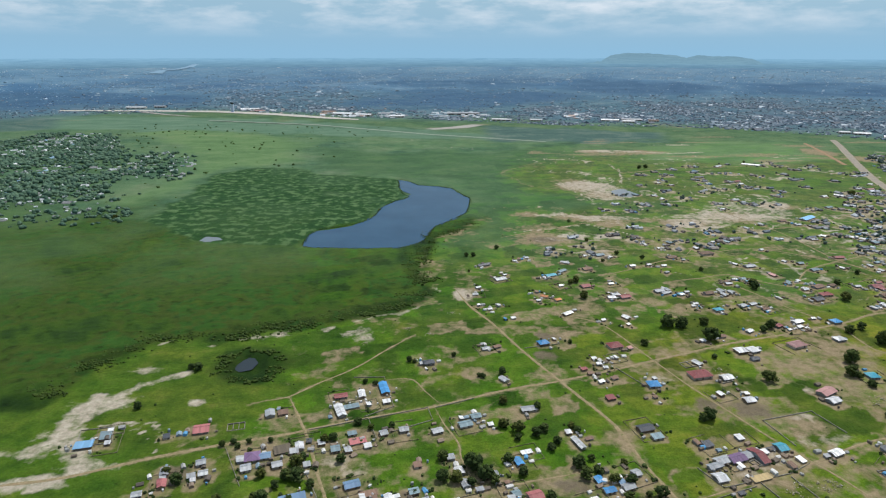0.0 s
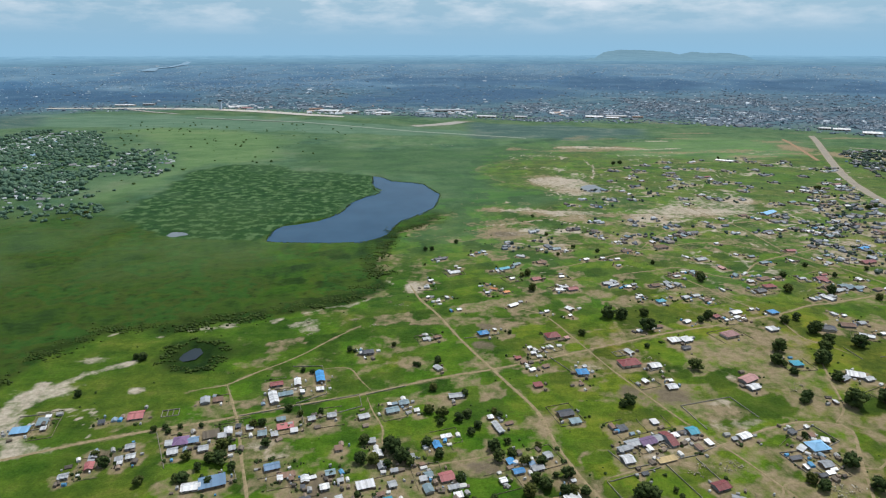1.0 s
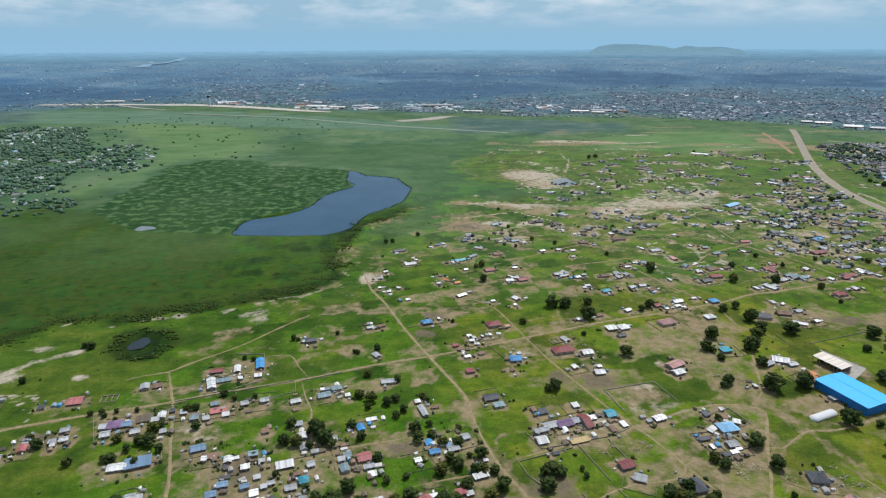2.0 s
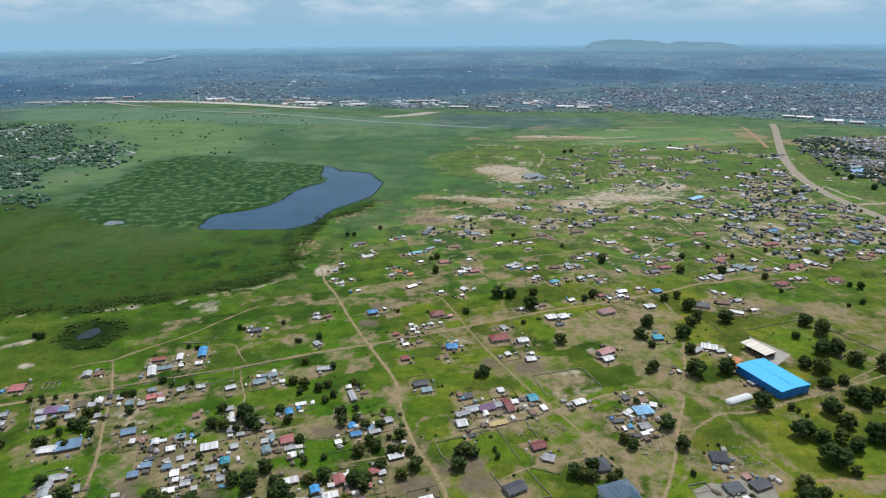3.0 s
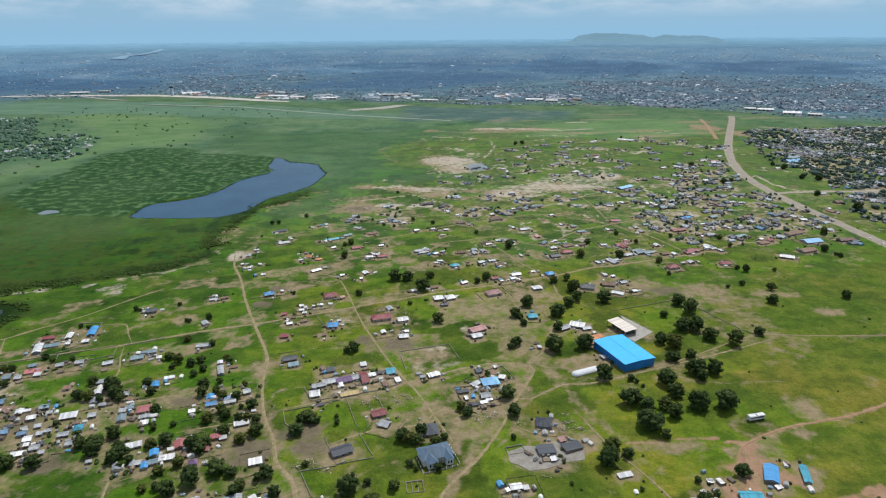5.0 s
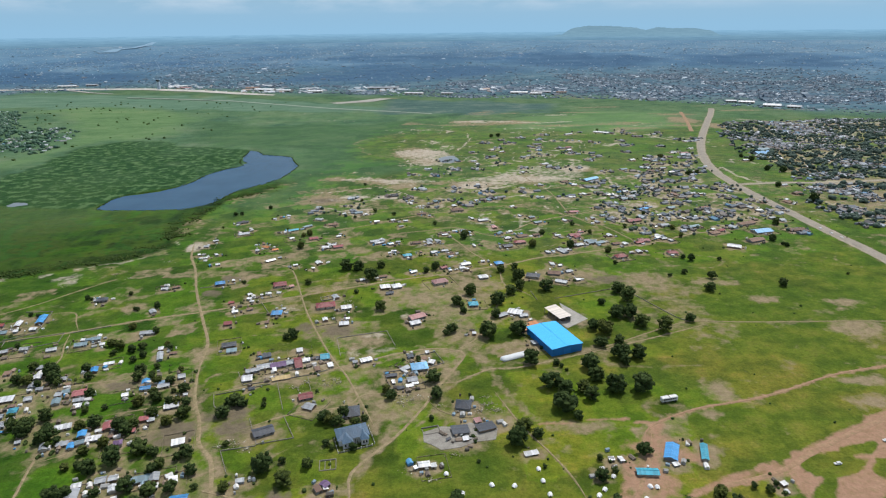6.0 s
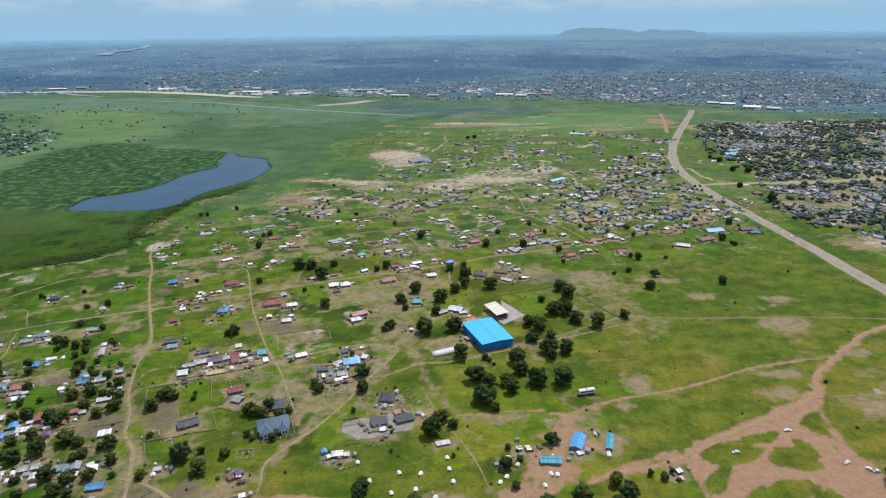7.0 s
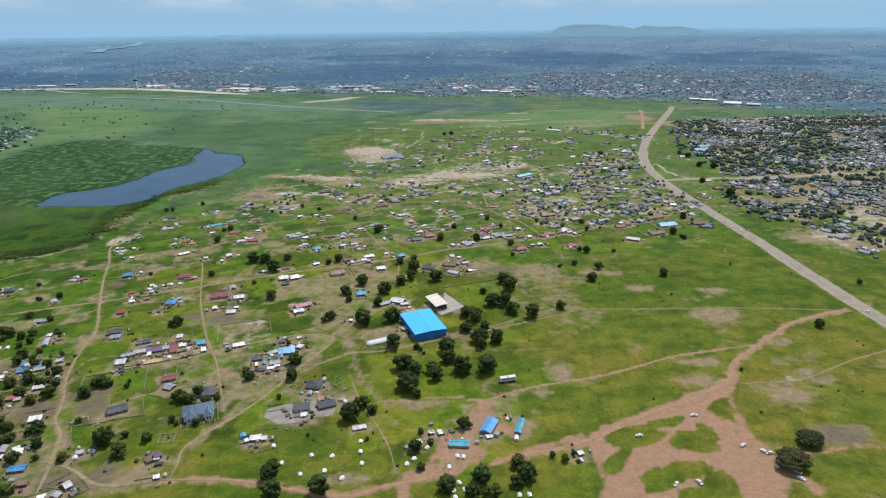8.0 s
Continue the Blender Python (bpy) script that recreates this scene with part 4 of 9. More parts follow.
    for outline in TILLED:
        plough = np.maximum(plough, 0.74 * step(edge_distance(outline, small_x, small_y), -1.0, 1.5))
    for outline in GARDENS:
        tended = step(edge_distance(outline, small_x, small_y), -1.5, 1.5)
        soil, plot = soil * (1 - 0.8 * tended), plot + (0.68 - plot) * tended
    near_x, near_y = X + (fbm(X, Y, 7, 82) - 0.5) * 3.5, Y + (fbm(X, Y, 7, 83) - 0.5) * 3.5
    red = np.clip(0.55 + edge_distance(YARD, near_x, near_y) / 4.0, 0, 1) * (edge_distance(YARD, X, Y) > -8)
    for line, w in (([(353, 141), (351, 127), (352, 115), (349, 104)], 4.0), ([(423, 174), (420, 159), (418, 144), (422, 126), (430, 108)], 4.5), ([(364, 150), (374, 153), (392, 160)], 1.6), ([(430, 128), (448, 130), (466, 133), (490, 130)], 1.8), ([(309, 170), (305, 162), (300, 150), (299, 138), (297, 127), (291, 121)], 3.6), ([(290, 149), (286, 137), (282, 126), (274, 119)], 2.0), ([(272, 122), (272, 109), (274, 98)], 3.0), ([(256, 172), (273, 172), (290, 174), (309, 171)], 1.3), ([(348, 142), (330, 136), (308, 127)], 3.0)):
        red = np.maximum(red, 0.85 * np.clip(1.3 - line_distance(line, near_x, near_y) / w, 0, 1))
    grassy = np.zeros(X.shape)
    for outline in ISLANDS:
        grassy = np.maximum(grassy, step(edge_distance(outline, 0.6 * X + 0.4 * near_x, 0.6 * Y + 0.4 * near_y), -2.6, 0.4))
    red = red * np.clip(0.66 + 0.62 * fbm(X, Y, 19, 79), 0, 1)
    red = np.maximum(red, spots([(312, 149, 11, 6), (298, 133, 8, 10), (304, 155, 14, 9), (292, 136, 7, 12), (283, 121, 10, 6)], small_x, small_y) * 0.8)
    for name, width, line in ROADS:
        if name in ("dirt_road", "path_field", "track_camp"):
            red = np.maximum(red, 0.66 * np.clip(1.3 - line_distance(line, X, Y) / (0.6 * width), 0, 1))
    red, soil = red * (1 - grassy), soil * (1 - grassy)
    sand = spots(SAND_SPOTS, small_x, small_y) * (0.34 + 0.85 * fbm(X, Y, 11, 68))
    for line, width in (([(-230, 186), (-195, 198), (-179, 205), (-155, 215), (-140, 219)], 6), ([(-146, 219), (-159, 221), (-170, 231), (-177, 240), (-181, 252), (-182, 264), (-176, 275)], 6), ([(-154, 246), (-141, 244), (-128, 233), (-126, 226)], 1.4), ([(-230, 196), (-192, 205), (-165, 213), (-140, 219)], 5), ([(-150, 219), (-163, 228), (-172, 246), (-174, 262), (-160, 285), (-140, 300)], 6), ([(-172, 246), (-152, 252), (-138, 250), (-124, 240)], 2.2), ([(-225, 222), (-190, 226), (-172, 240)], 4)):
        sand = np.maximum(sand, (0.20 + 0.95 * fbm(X, Y, 13, 69)) * np.clip(1.35 - line_distance(line, small_x, small_y) / (0.75 * width), 0, 1))
    blown = edge_distance([(-183, 252), (-182, 275), (-166, 276), (-163, 262), (-173, 244)], small_x, small_y)
    sand = np.maximum(sand, (0.40 + 0.6 * fbm(X, Y, 10, 98)) * step(blown, -3, 4))
    sand = np.maximum(sand, 0.5 * spots([(462, 184, 7, 3), (-182, 228, 11, 5), (-112, 344, 14, 3)], small_x, small_y))
    sand = np.maximum(sand, dusty)
    sand = np.maximum(sand, 0.50 * spots(PALE_YARDS, small_x, small_y))
    for yx, yy, r in YARDS:
        near = (np.abs(ys - yy) < 30).nonzero()[0]
        cols = (np.abs(xs - yx) < 30).nonzero()[0]
        if len(near) and len(cols):
            q = np.ix_(near, cols)
            sand[q] = np.maximum(sand[q], np.clip(1.3 - np.hypot(wob_x[q] - yx, wob_y[q] - yy) / r, 0, 0.46))
    tracks = np.abs(fbm(X, Y, 44, 67, 3) - 0.5) / 0.055
    for row in ((300, 1092, 90, 15), (434, 1172, 70, 13), (350, 1010, 60, 10), (560, 905, 26, 14), (470, 850, 30, 12), (196, 772, 26, 42), (206, 800, 20, 40), (318, 640, 74, 42), (382, 690, 30, 20), (262, 606, 44, 26), (182, 628, 34, 24), (120, 560, 34, 20), (227, 837, 24, 14), (294, 820, 10, 8), (150, 560, 30, 10), (420, 640, 26, 10), (300, 560, 24, 8)):
        sand = np.maximum(sand, (0.42 + 0.55 * np.clip(1.2 - tracks, 0, 1)) * spots([row], wob_x, wob_y))
    sand = np.maximum(sand, 0.60 * np.clip(1.1 - tracks * 1.8, 0, 1) * spots([(300, 690, 190, 230), (420, 500, 120, 70), (230, 460, 190, 90)], X, Y))
    scratch = np.abs(fbm(X, Y, 30, 94, 3) - 0.5) / 0.03
    sand = np.maximum(sand, 0.75 * np.clip(1.15 - scratch, 0, 1) * north * step(fbm(X, Y, 55, 95), 0.42, 0.6))
    shoreline = np.clip(1.3 - np.abs(marsh_d + 2.5) / 2.6, 0, 1) * step(fbm(X, Y, 17, 97), 0.50, 0.60) * (Y < 430)
    sand = np.maximum(sand, 0.62 * shoreline)
    for outline in SANDY:
        sand = np.maximum(sand, (0.22 + 0.62 * fbm(X * 0.5, Y, 22, 89)) * step(edge_distance(outline, wob_x, wob_y), -9, 9))
    for line, width in (([(-61, 1169), (-4, 1140), (55, 1113)], 9), ([(250, 1101), (303, 1108), (349, 1089), (397, 1070), (457, 1083)], 12), ([(564, 685), (563, 634), (574, 610), (598, 603)], 5), ([(153, 812), (180, 713), (224, 719)], 3), ([(152, 812), (202, 835), (229, 794)], 3), ([(262, 970), (263, 895), (241, 814)], 3.5), ([(67, 575), (112, 592), (150, 605), (190, 560)], 2.5), ([(300, 560), (340, 600), (400, 640)], 2.5), ([(480, 480), (430, 560), (400, 640)], 2.5)):
        sand = np.maximum(sand, (0.45 + 0.6 * fbm(X, Y, 15, 90)) * np.clip(1.35 - line_distance(line, small_x, small_y) / (0.6 * width), 0, 1))
    dry = 1 - np.clip(marsh * step(Y, 0, 1), 0, 1) * step(marsh_d, 3, 10)
    soil, sand = soil * np.maximum(dry, 0.25 * (Y > 1000)), sand * np.maximum(dry, 0.6)
    angle = np.degrees(np.arctan2(X, Y))
    town_from = np.interp(angle, [-45, -20, -12, 2, 12, 24, 36, 60], [1980, 1960, 1720, 1560, 1490, 1540, 1500, 1500])
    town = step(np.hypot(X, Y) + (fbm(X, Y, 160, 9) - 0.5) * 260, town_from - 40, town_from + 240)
    z = z + marsh * (0.15 + 0.9 * fbm(X, Y, 9, 10)) * step(marsh_d, 2, 14) * (1 - town)
    z = np.where(lake_d > -6, z * step(-lake_d, -1, 6) - 1.1 * step(lake_d, -2, 4), z)
    z = np.where(pond_d > -6, z - 1.3 * step(pond_d + (fbm(X, Y, 6, 73) - 0.5) * 6, 4.5, 10.0), z)
    z = np.where(lake_d > 12, -1.2, z)
    dryness = (0.68 * step(X + (fbm(X, Y, 80, 16) - 0.5) * 140, 10, 210) + 0.62 * step(X + (fbm(X, Y, 60, 81) - 0.5) * 90, 250, 370) * (1 - step(Y, 220, 300)) - 0.22 * step(X, 290, 360) * step(Y, 200, 260)) * (1 - 0.8 * step(Y, 300, 480)) + 0.34 * north + 0.30 * spots([(195, 150, 80, 45)], wob_x, wob_y)
    # masks for the painted haze grow with distance
    far_haze = step(d + (fbm(X, Y, 300, 19) - 0.5) * 500, 2100, 3300)
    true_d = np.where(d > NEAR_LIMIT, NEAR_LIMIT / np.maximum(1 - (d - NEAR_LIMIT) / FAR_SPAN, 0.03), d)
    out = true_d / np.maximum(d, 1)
    grove = dark_belts(REF.x + (X - REF.x) * out, REF.y + (Y - REF.y) * out)
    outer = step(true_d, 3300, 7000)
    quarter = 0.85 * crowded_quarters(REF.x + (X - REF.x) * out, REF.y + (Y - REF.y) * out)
    nx, ny = len(xs), len(ys)
    me = bpy.data.meshes.new("ground")
    co = np.stack([X, Y, z], -1).reshape(-1, 3)
    i = np.arange((ny - 1) * (nx - 1))
    r, c = i // (nx - 1), i % (nx - 1)
    a = r * nx + c
    quads = np.stack([a, a + 1, a + nx + 1, a + nx], -1)
    me.vertices.add(len(co))
    me.vertices.foreach_set("co", co.ravel())
    me.loops.add(quads.size)
    me.loops.foreach_set("vertex_index", quads.ravel())
    me.polygons.add(len(quads))
    me.polygons.foreach_set("loop_start", np.arange(0, quads.size, 4))
    me.update(calc_edges=True)
    me.validate()
    for name, values in (("marsh", marsh), ("hazy_meadow", hazy_meadow), ("lily", lily), ("soil", soil), ("plough", plough), ("red", red), ("sand", sand), ("town", town), ("dry", dryness), ("far_haze", far_haze), ("plot", plot), ("wet", wet), ("lush", lush), ("damp_dark", damp_dark), ("hazy_green", hazy_green), ("hazy_blue", hazy_blue), ("grove", 0.95 * grove), ("outer", 0.75 * outer * (1 - 0.6 * grove)), ("quarter", 0.8 * quarter)):
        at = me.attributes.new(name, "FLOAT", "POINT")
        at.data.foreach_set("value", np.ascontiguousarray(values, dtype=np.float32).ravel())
    me.materials.append(GROUND)
    me.shade_smooth()
    return tagged(new("ground", me), "green wet-season grassland with worn bare earth, marsh and reeds", "ground", kind="structure")


def water_material():
    m, n, l, b = material("lake_water", 0.25, 0, 0.06)
    c = ramp_node(n, l, noise_node(n, l, 0.02, 3), [(0.3, (0.022, 0.062, 0.110)), (0.7, (0.030, 0.078, 0.132))])
    l.new(c, b.inputs["Base Color"])
    bump_node(n, l, b, noise_node(n, l, 0.8, 4, 0.6), 0.25, 0.15)
    return m


WATER = water_material()
SHALLOW = plain_material("shallow_silty_water", (0.17, 0.205, 0.225), 0.5, 0, 0.15, 0.1)
DARK_WATER = plain_material("dark_pond_water", (0.012, 0.022, 0.028), 0.45, 0, 0.1)
# matte river: the sky's glint and the haze are in its base colour
RIVER_GLINT = plain_material("painted_river_glint", (0.20, 0.33, 0.44), 0.9, 0, 0.05)
# plots of trodden bare earth between the houses
WORN = [[(165, 212), (179, 205), (190, 179), (187, 163), (179, 170)], [(223, 242), (224, 264), (239, 259), (242, 234), (237, 209)]]
WORN += [
    [(202, 327), (257, 326), (245, 289), (240, 272), (228, 261), (208, 264), (204, 270), (211, 290), (205, 296), (196, 310)],
    [(153, 254), (165, 238), (180, 235), (178, 226), (160, 221), (159, 240)],
    [(190, 217), (206, 218), (206, 206), (191, 201)],
]
WORN += [
    [(172, 192), (193, 192), (210, 204), (214, 204), (199, 176), (178, 176)],
    [(234, 258), (235, 239), (228, 232), (223, 232)],
    [(268, 271), (286, 292), (306, 276), (295, 265)],
]
WORN += [
    [(108, 227), (125, 242), (136, 242), (156, 222), (156, 214), (130, 210), (130, 220), (116, 205), (110, 221)],
    [(149, 267), (176, 278), (165, 220), (161, 233), (152, 254)],
    [(120, 188), (125, 189), (128, 175), (117, 169), (113, 175)],
]
WORN += [
    [(87, 176), (101, 178), (106, 164), (86, 164)],
    [(43, 208), (54, 212), (57, 202), (42, 199)],
    [(78, 204), (85, 221), (92, 202), (97, 191), (84, 193)],
]
WORN += [
    [(-50, 211), (-38, 207), (-35, 196), (-39, 191)],
    [(-53, 245), (-34, 250), (-29, 238), (-46, 237)],
    [(7, 214), (15, 222), (22, 210), (18, 192), (9, 191), (9, 199)],
]
WORN += [
    [(-11, 242), (1, 245), (14, 254), (16, 246), (-8, 236)],
    [(-86, 195), (-76, 206), (-68, 207), (-66, 204), (-70, 192), (-80, 184)],
    [(-23, 216), (-7, 220), (-6, 214), (-9, 208)],
]
WORN += [
    [(-70, 260), (-56, 268), (-52, 257), (-64, 250)],
    [(-50, 288), (-36, 288), (-26, 262), (-37, 262)],
    [(177, 319), (206, 337), (244, 348), (262, 325), (256, 318), (230, 305), (193, 296), (173, 296)],
]
WORN += [
    [(322, 367), (332, 346), (313, 331), (307, 339)],
    [(345, 346), (366, 354), (367, 330), (349, 316)],
    [(292, 359), (305, 359), (299, 343), (286, 347)],
]
WORN += [
    [(-48, 209), (-43, 211), (-34, 193), (-39, 188)],
    [(-36, 187), (-23, 190), (-28, 182), (-34, 176)],
    [(37, 210), (61, 217), (63, 202), (52, 203), (41, 200)],
    [(75, 213), (89, 211), (93, 198), (81, 195)],
    [(44, 233), (38, 223), (36, 214), (42, 216)],
]
WORN += [
    [(83, 235), (64, 245), (65, 235), (78, 229)],
    [(23, 203), (22, 191), (31, 187), (37, 190)],
    [(36, 185), (57, 179), (46, 175), (34, 177)],
    [(83, 178), (101, 180), (104, 167), (88, 163)],
    [(114, 133), (114, 151), (127, 124), (117, 124)],
]
WORN += [
    [(140, 275), (153, 257), (176, 257), (178, 276), (160, 279), (154, 273)],
    [(151, 254), (156, 243), (171, 241), (172, 255)],
    [(112, 225), (125, 230), (152, 233), (158, 222), (158, 213), (137, 211), (117, 207)],
    [(131, 210), (146, 210), (146, 202), (134, 203)],
]
WORN += [
    [(160, 228), (176, 223), (191, 237), (194, 233), (169, 217), (167, 201), (175, 194), (192, 191), (195, 186), (187, 178), (181, 171), (172, 192), (164, 211)],
    [(184, 215), (188, 201), (204, 204), (198, 221)],
    [(75, 243), (79, 247), (87, 231), (89, 213), (96, 194), (90, 196), (82, 226)],
    [(130, 168), (144, 176), (147, 165), (133, 163)],
]
WORN += [
    [(143, 196), (153, 192), (154, 186), (146, 185)],
    [(115, 164), (126, 164), (128, 158), (117, 158)],
    [(-93, 255), (-71, 257), (-66, 248), (-86, 241)],
    [(-126, 240), (-120, 248), (-110, 237), (-119, 231)],
]
WORN += [
    [(446.3, 174.2), (458.1, 178.2), (465.2, 178.0), (452.7, 151.9), (447.1, 160.7)],
    [(455.3, 149.3), (477.1, 148.7), (472.6, 137.8), (450.6, 134.3), (447.2, 141.6)],
    [(401.2, 189.8), (413.6, 192.1), (407.9, 173.5), (402.2, 177.0)],
    [(450.9, 180.5), (431.0, 179.6), (429.9, 176.2), (449.7, 175.5)],
]
# dug plots and green gardens between the yards
TILLED = [
    [(86, 176), (100, 179), (104, 172), (104, 164), (92, 163)],
    [(43, 211), (55, 213), (60, 204), (48, 203)],
    [(56, 213), (61, 213), (64, 207), (60, 205)],
    [(122, 129), (131, 130), (146, 120), (151, 116), (128, 116)],
    [(112, 173), (114, 189), (122, 188), (127, 176), (118, 171)],
]
GARDENS = [
    [(44, 198), (50, 201), (63, 202), (69, 191), (55, 188)],
    [(41, 226), (46, 232), (53, 227), (56, 219), (47, 218)],
    [(119, 199), (131, 207), (140, 185), (127, 181)],
    [(120, 155), (135, 157), (135, 145), (126, 144)],
    [(48, 146), (59, 151), (65, 139), (54, 136)],
    [(36, 186), (42, 200), (61, 199), (66, 194), (41, 181)],
]
# houses: shape, roof, place, length, width, turn
HOMES = []
HOMES += [
    ("shed", "white", 133.5, 110.6, 2.2, 1.8, 27),
    ("gable", "zinc", 138.7, 111.6, 2.7, 3.5, 82),
    ("gable", "white", 140.1, 117.0, 2.5, 4.0, 48),
    ("shed", "rust", 121.6, 118.6, 3.7, 2.2, 10),
    ("shed", "white", 173.1, 121.0, 2.2, 1.8, 18),
    ("shed", "white", 344.2, 130.7, 2.2, 1.8, 19),
    ("shed", "rust", 165.4, 131.7, 2.3, 3.5, 32),
    ("shed", "white", 168.3, 132.4, 2.2, 1.8, 110),
    ("gable", "purple", 167.7, 133.9, 2.7, 3.5, 56),
    ("gable", "cyan", 294.2, 138.2, 8.0, 3.2, 176),
    ("shed", "zinc", 134.1, 136.9, 3.0, 1.8, 15),
    ("shed", "white", 277.1, 139.9, 2.4, 1.8, 107),
    ("low", "white", 307.3, 142.9, 2.5, 1.8, 19),
]
HOMES += [
    ("gable", "cyan", 320.6, 147.0, 4.6, 2.4, 72),
    ("shed", "white", 286.1, 146.3, 2.7, 1.8, 105),
    ("shed", "white", 282.2, 146.4, 2.2, 1.8, 7),
    ("gable", "blue", 307.9, 149.8, 9.8, 4.6, 66),
    ("low", "white", 250.2, 150.9, 5.4, 1.9, 14),
    ("gable", "cyan", 322.3, 152.2, 4.8, 2.4, 72),
]
HOMES += [
    ("gable", "dark", 134.9, 167.8, 8.3, 5.3, 27),
]
HOMES += [
    ("hip", "dark", 171.4, 181.3, 7.9, 7.5, 9),
    ("hip", "dark", 223.6, 185.6, 6.6, 6.3, 173),
    ("gable", "zinc", 151.6, 186.3, 4.7, 4.4, 158),
]
HOMES += [
    ("gable", "red", 148.2, 194.5, 6.1, 4.4, 20),
]
HOMES += [
    ("hip", "skyblue", 202.1, 220.1, 8.0, 6.2, 11),
    ("low", "orange", 268.6, 268.4, 5.2, 3.2, 20),
]
HOMES += [
    ("shed", "zinc", 168.0, 226.0, 2.5, 1.8, 16),
    ("gable", "white", 173.4, 228.2, 5.7, 3.5, 23),
]
HOMES += [
    ("shed", "zinc", 265.7, 244.3, 3.7, 2.9, 110),
    ("shed", "white", 232.7, 256.5, 2.9, 1.9, 92),
]
HOMES += [
    ("gable", "orange", 264.9, 262.3, 7.4, 4.4, 25),
    ("gable", "zinc", 42.4, 262.6, 7.2, 3.5, 12),
    ("gable", "white", 198.1, 270.6, 6.0, 4.4, 22),
    ("gable", "white", 155.6, 271.3, 5.2, 4.4, 12),
    ("shed", "red", 85.7, 273.1, 4.3, 3.5, 15),
    ("shed", "rust", 108.8, 274.0, 2.2, 1.8, 18),
    ("gable", "white", 143.5, 276.7, 3.5, 2.7, 110),
    ("shed", "white", 157.1, 277.2, 2.3, 1.8, 11),
    ("gable", "pink", 199.1, 278.6, 9.6, 5.3, 30),
]
HOMES += [
    ("gable", "zinc", 264.1, 278.8, 4.8, 3.5, 14),
    ("gable", "zinc", 251.0, 279.6, 6.1, 3.9, 31),
    ("gable", "white", 259.9, 283.4, 8.1, 6.2, 157),
    ("hip", "blue", 111.9, 286.1, 5.8, 5.5, 5),
    ("shed", "white", 85.1, 289.0, 3.3, 1.9, 23),
    ("gable", "zinc", 32.9, 291.4, 4.9, 3.1, 126),
    ("shed", "zinc", 114.7, 292.8, 2.4, 1.8, 27),
    ("shed", "rust", 93.1, 293.2, 3.6, 2.4, 25),
    ("gable", "white", 153.9, 293.5, 6.0, 4.8, 15),
    ("hip", "cyan", 234.4, 295.5, 5.5, 5.2, 6),
    ("hip", "red", 140.5, 296.2, 11.2, 7.0, 13),
    ("shed", "rust", 81.2, 297.9, 3.1, 2.2, 13),
    ("shed", "red", 78.6, 302.5, 3.4, 2.0, 21),
    ("shed", "white", 91.2, 304.6, 2.6, 1.7, 11),
    ("shed", "white", 88.4, 308.6, 2.9, 1.8, 12),
    ("gable", "zinc", -11.2, 309.8, 4.3, 2.6, 27),
]
HOMES += [
    ("gable", "zinc", 144.6, 309.9, 5.2, 3.3, 118),
    ("shed", "white", 95.0, 314.2, 2.0, 1.7, 121),
    ("gable", "dark", 179.8, 315.0, 4.7, 3.2, 13),
    ("shed", "white", 87.1, 315.1, 2.7, 1.9, 16),
    ("shed", "white", 99.9, 316.5, 3.0, 1.7, 112),
    ("hip", "white", 176.1, 324.6, 6.0, 5.6, 13),
    ("hip", "white", 183.8, 325.8, 6.0, 5.7, 20),
    ("gable", "zinc", 25.5, 327.4, 4.4, 2.9, 18),
    ("shed", "pink", 111.7, 328.3, 3.1, 2.3, 25),
    ("gable", "rust", 32.3, 329.9, 4.4, 2.6, 27),
    ("gable", "zinc", 297.4, 330.5, 7.6, 4.0, 150),
    ("hip", "red", 103.2, 330.9, 8.0, 6.4, 15),
    ("hip", "pink", 213.3, 332.2, 9.9, 6.4, 21),
    ("shed", "white", 309.6, 333.1, 3.1, 2.2, 13),
    ("hip", "blue", 60.8, 334.4, 6.0, 4.9, 20),
    ("shed", "white", 159.2, 338.1, 3.1, 2.3, 18),
]
HOMES += [
    ("shed", "white", 68.3, 340.0, 2.5, 1.7, 109),
    ("hip", "white", 244.0, 340.3, 6.0, 4.9, 14),
    ("hip", "dark", 279.2, 340.9, 8.8, 6.4, 163),
    ("gable", "rust", 173.1, 344.4, 5.0, 3.2, 15),
    ("gable", "rust", 295.1, 345.9, 8.3, 5.7, 168),
    ("gable", "zinc", 306.2, 349.2, 4.8, 3.5, 20),
    ("gable", "white", 194.2, 351.7, 4.6, 3.0, 33),
    ("shed", "white", 221.1, 354.0, 2.3, 1.7, 12),
    ("shed", "white", 233.2, 355.8, 2.7, 1.9, 28),
    ("shed", "white", 229.8, 357.9, 4.0, 2.2, 26),
    ("gable", "red", 216.3, 359.2, 4.9, 3.2, 31),
    ("shed", "white", 302.1, 360.4, 2.8, 1.7, 23),
    ("shed", "white", 120.3, 361.3, 2.2, 1.7, 24),
    ("shed", "white", 297.0, 363.6, 4.2, 2.9, 100),
    ("hip", "blue", 257.5, 365.9, 5.6, 4.9, 16),
    ("gable", "white", 232.4, 365.9, 6.9, 4.0, 21),
]
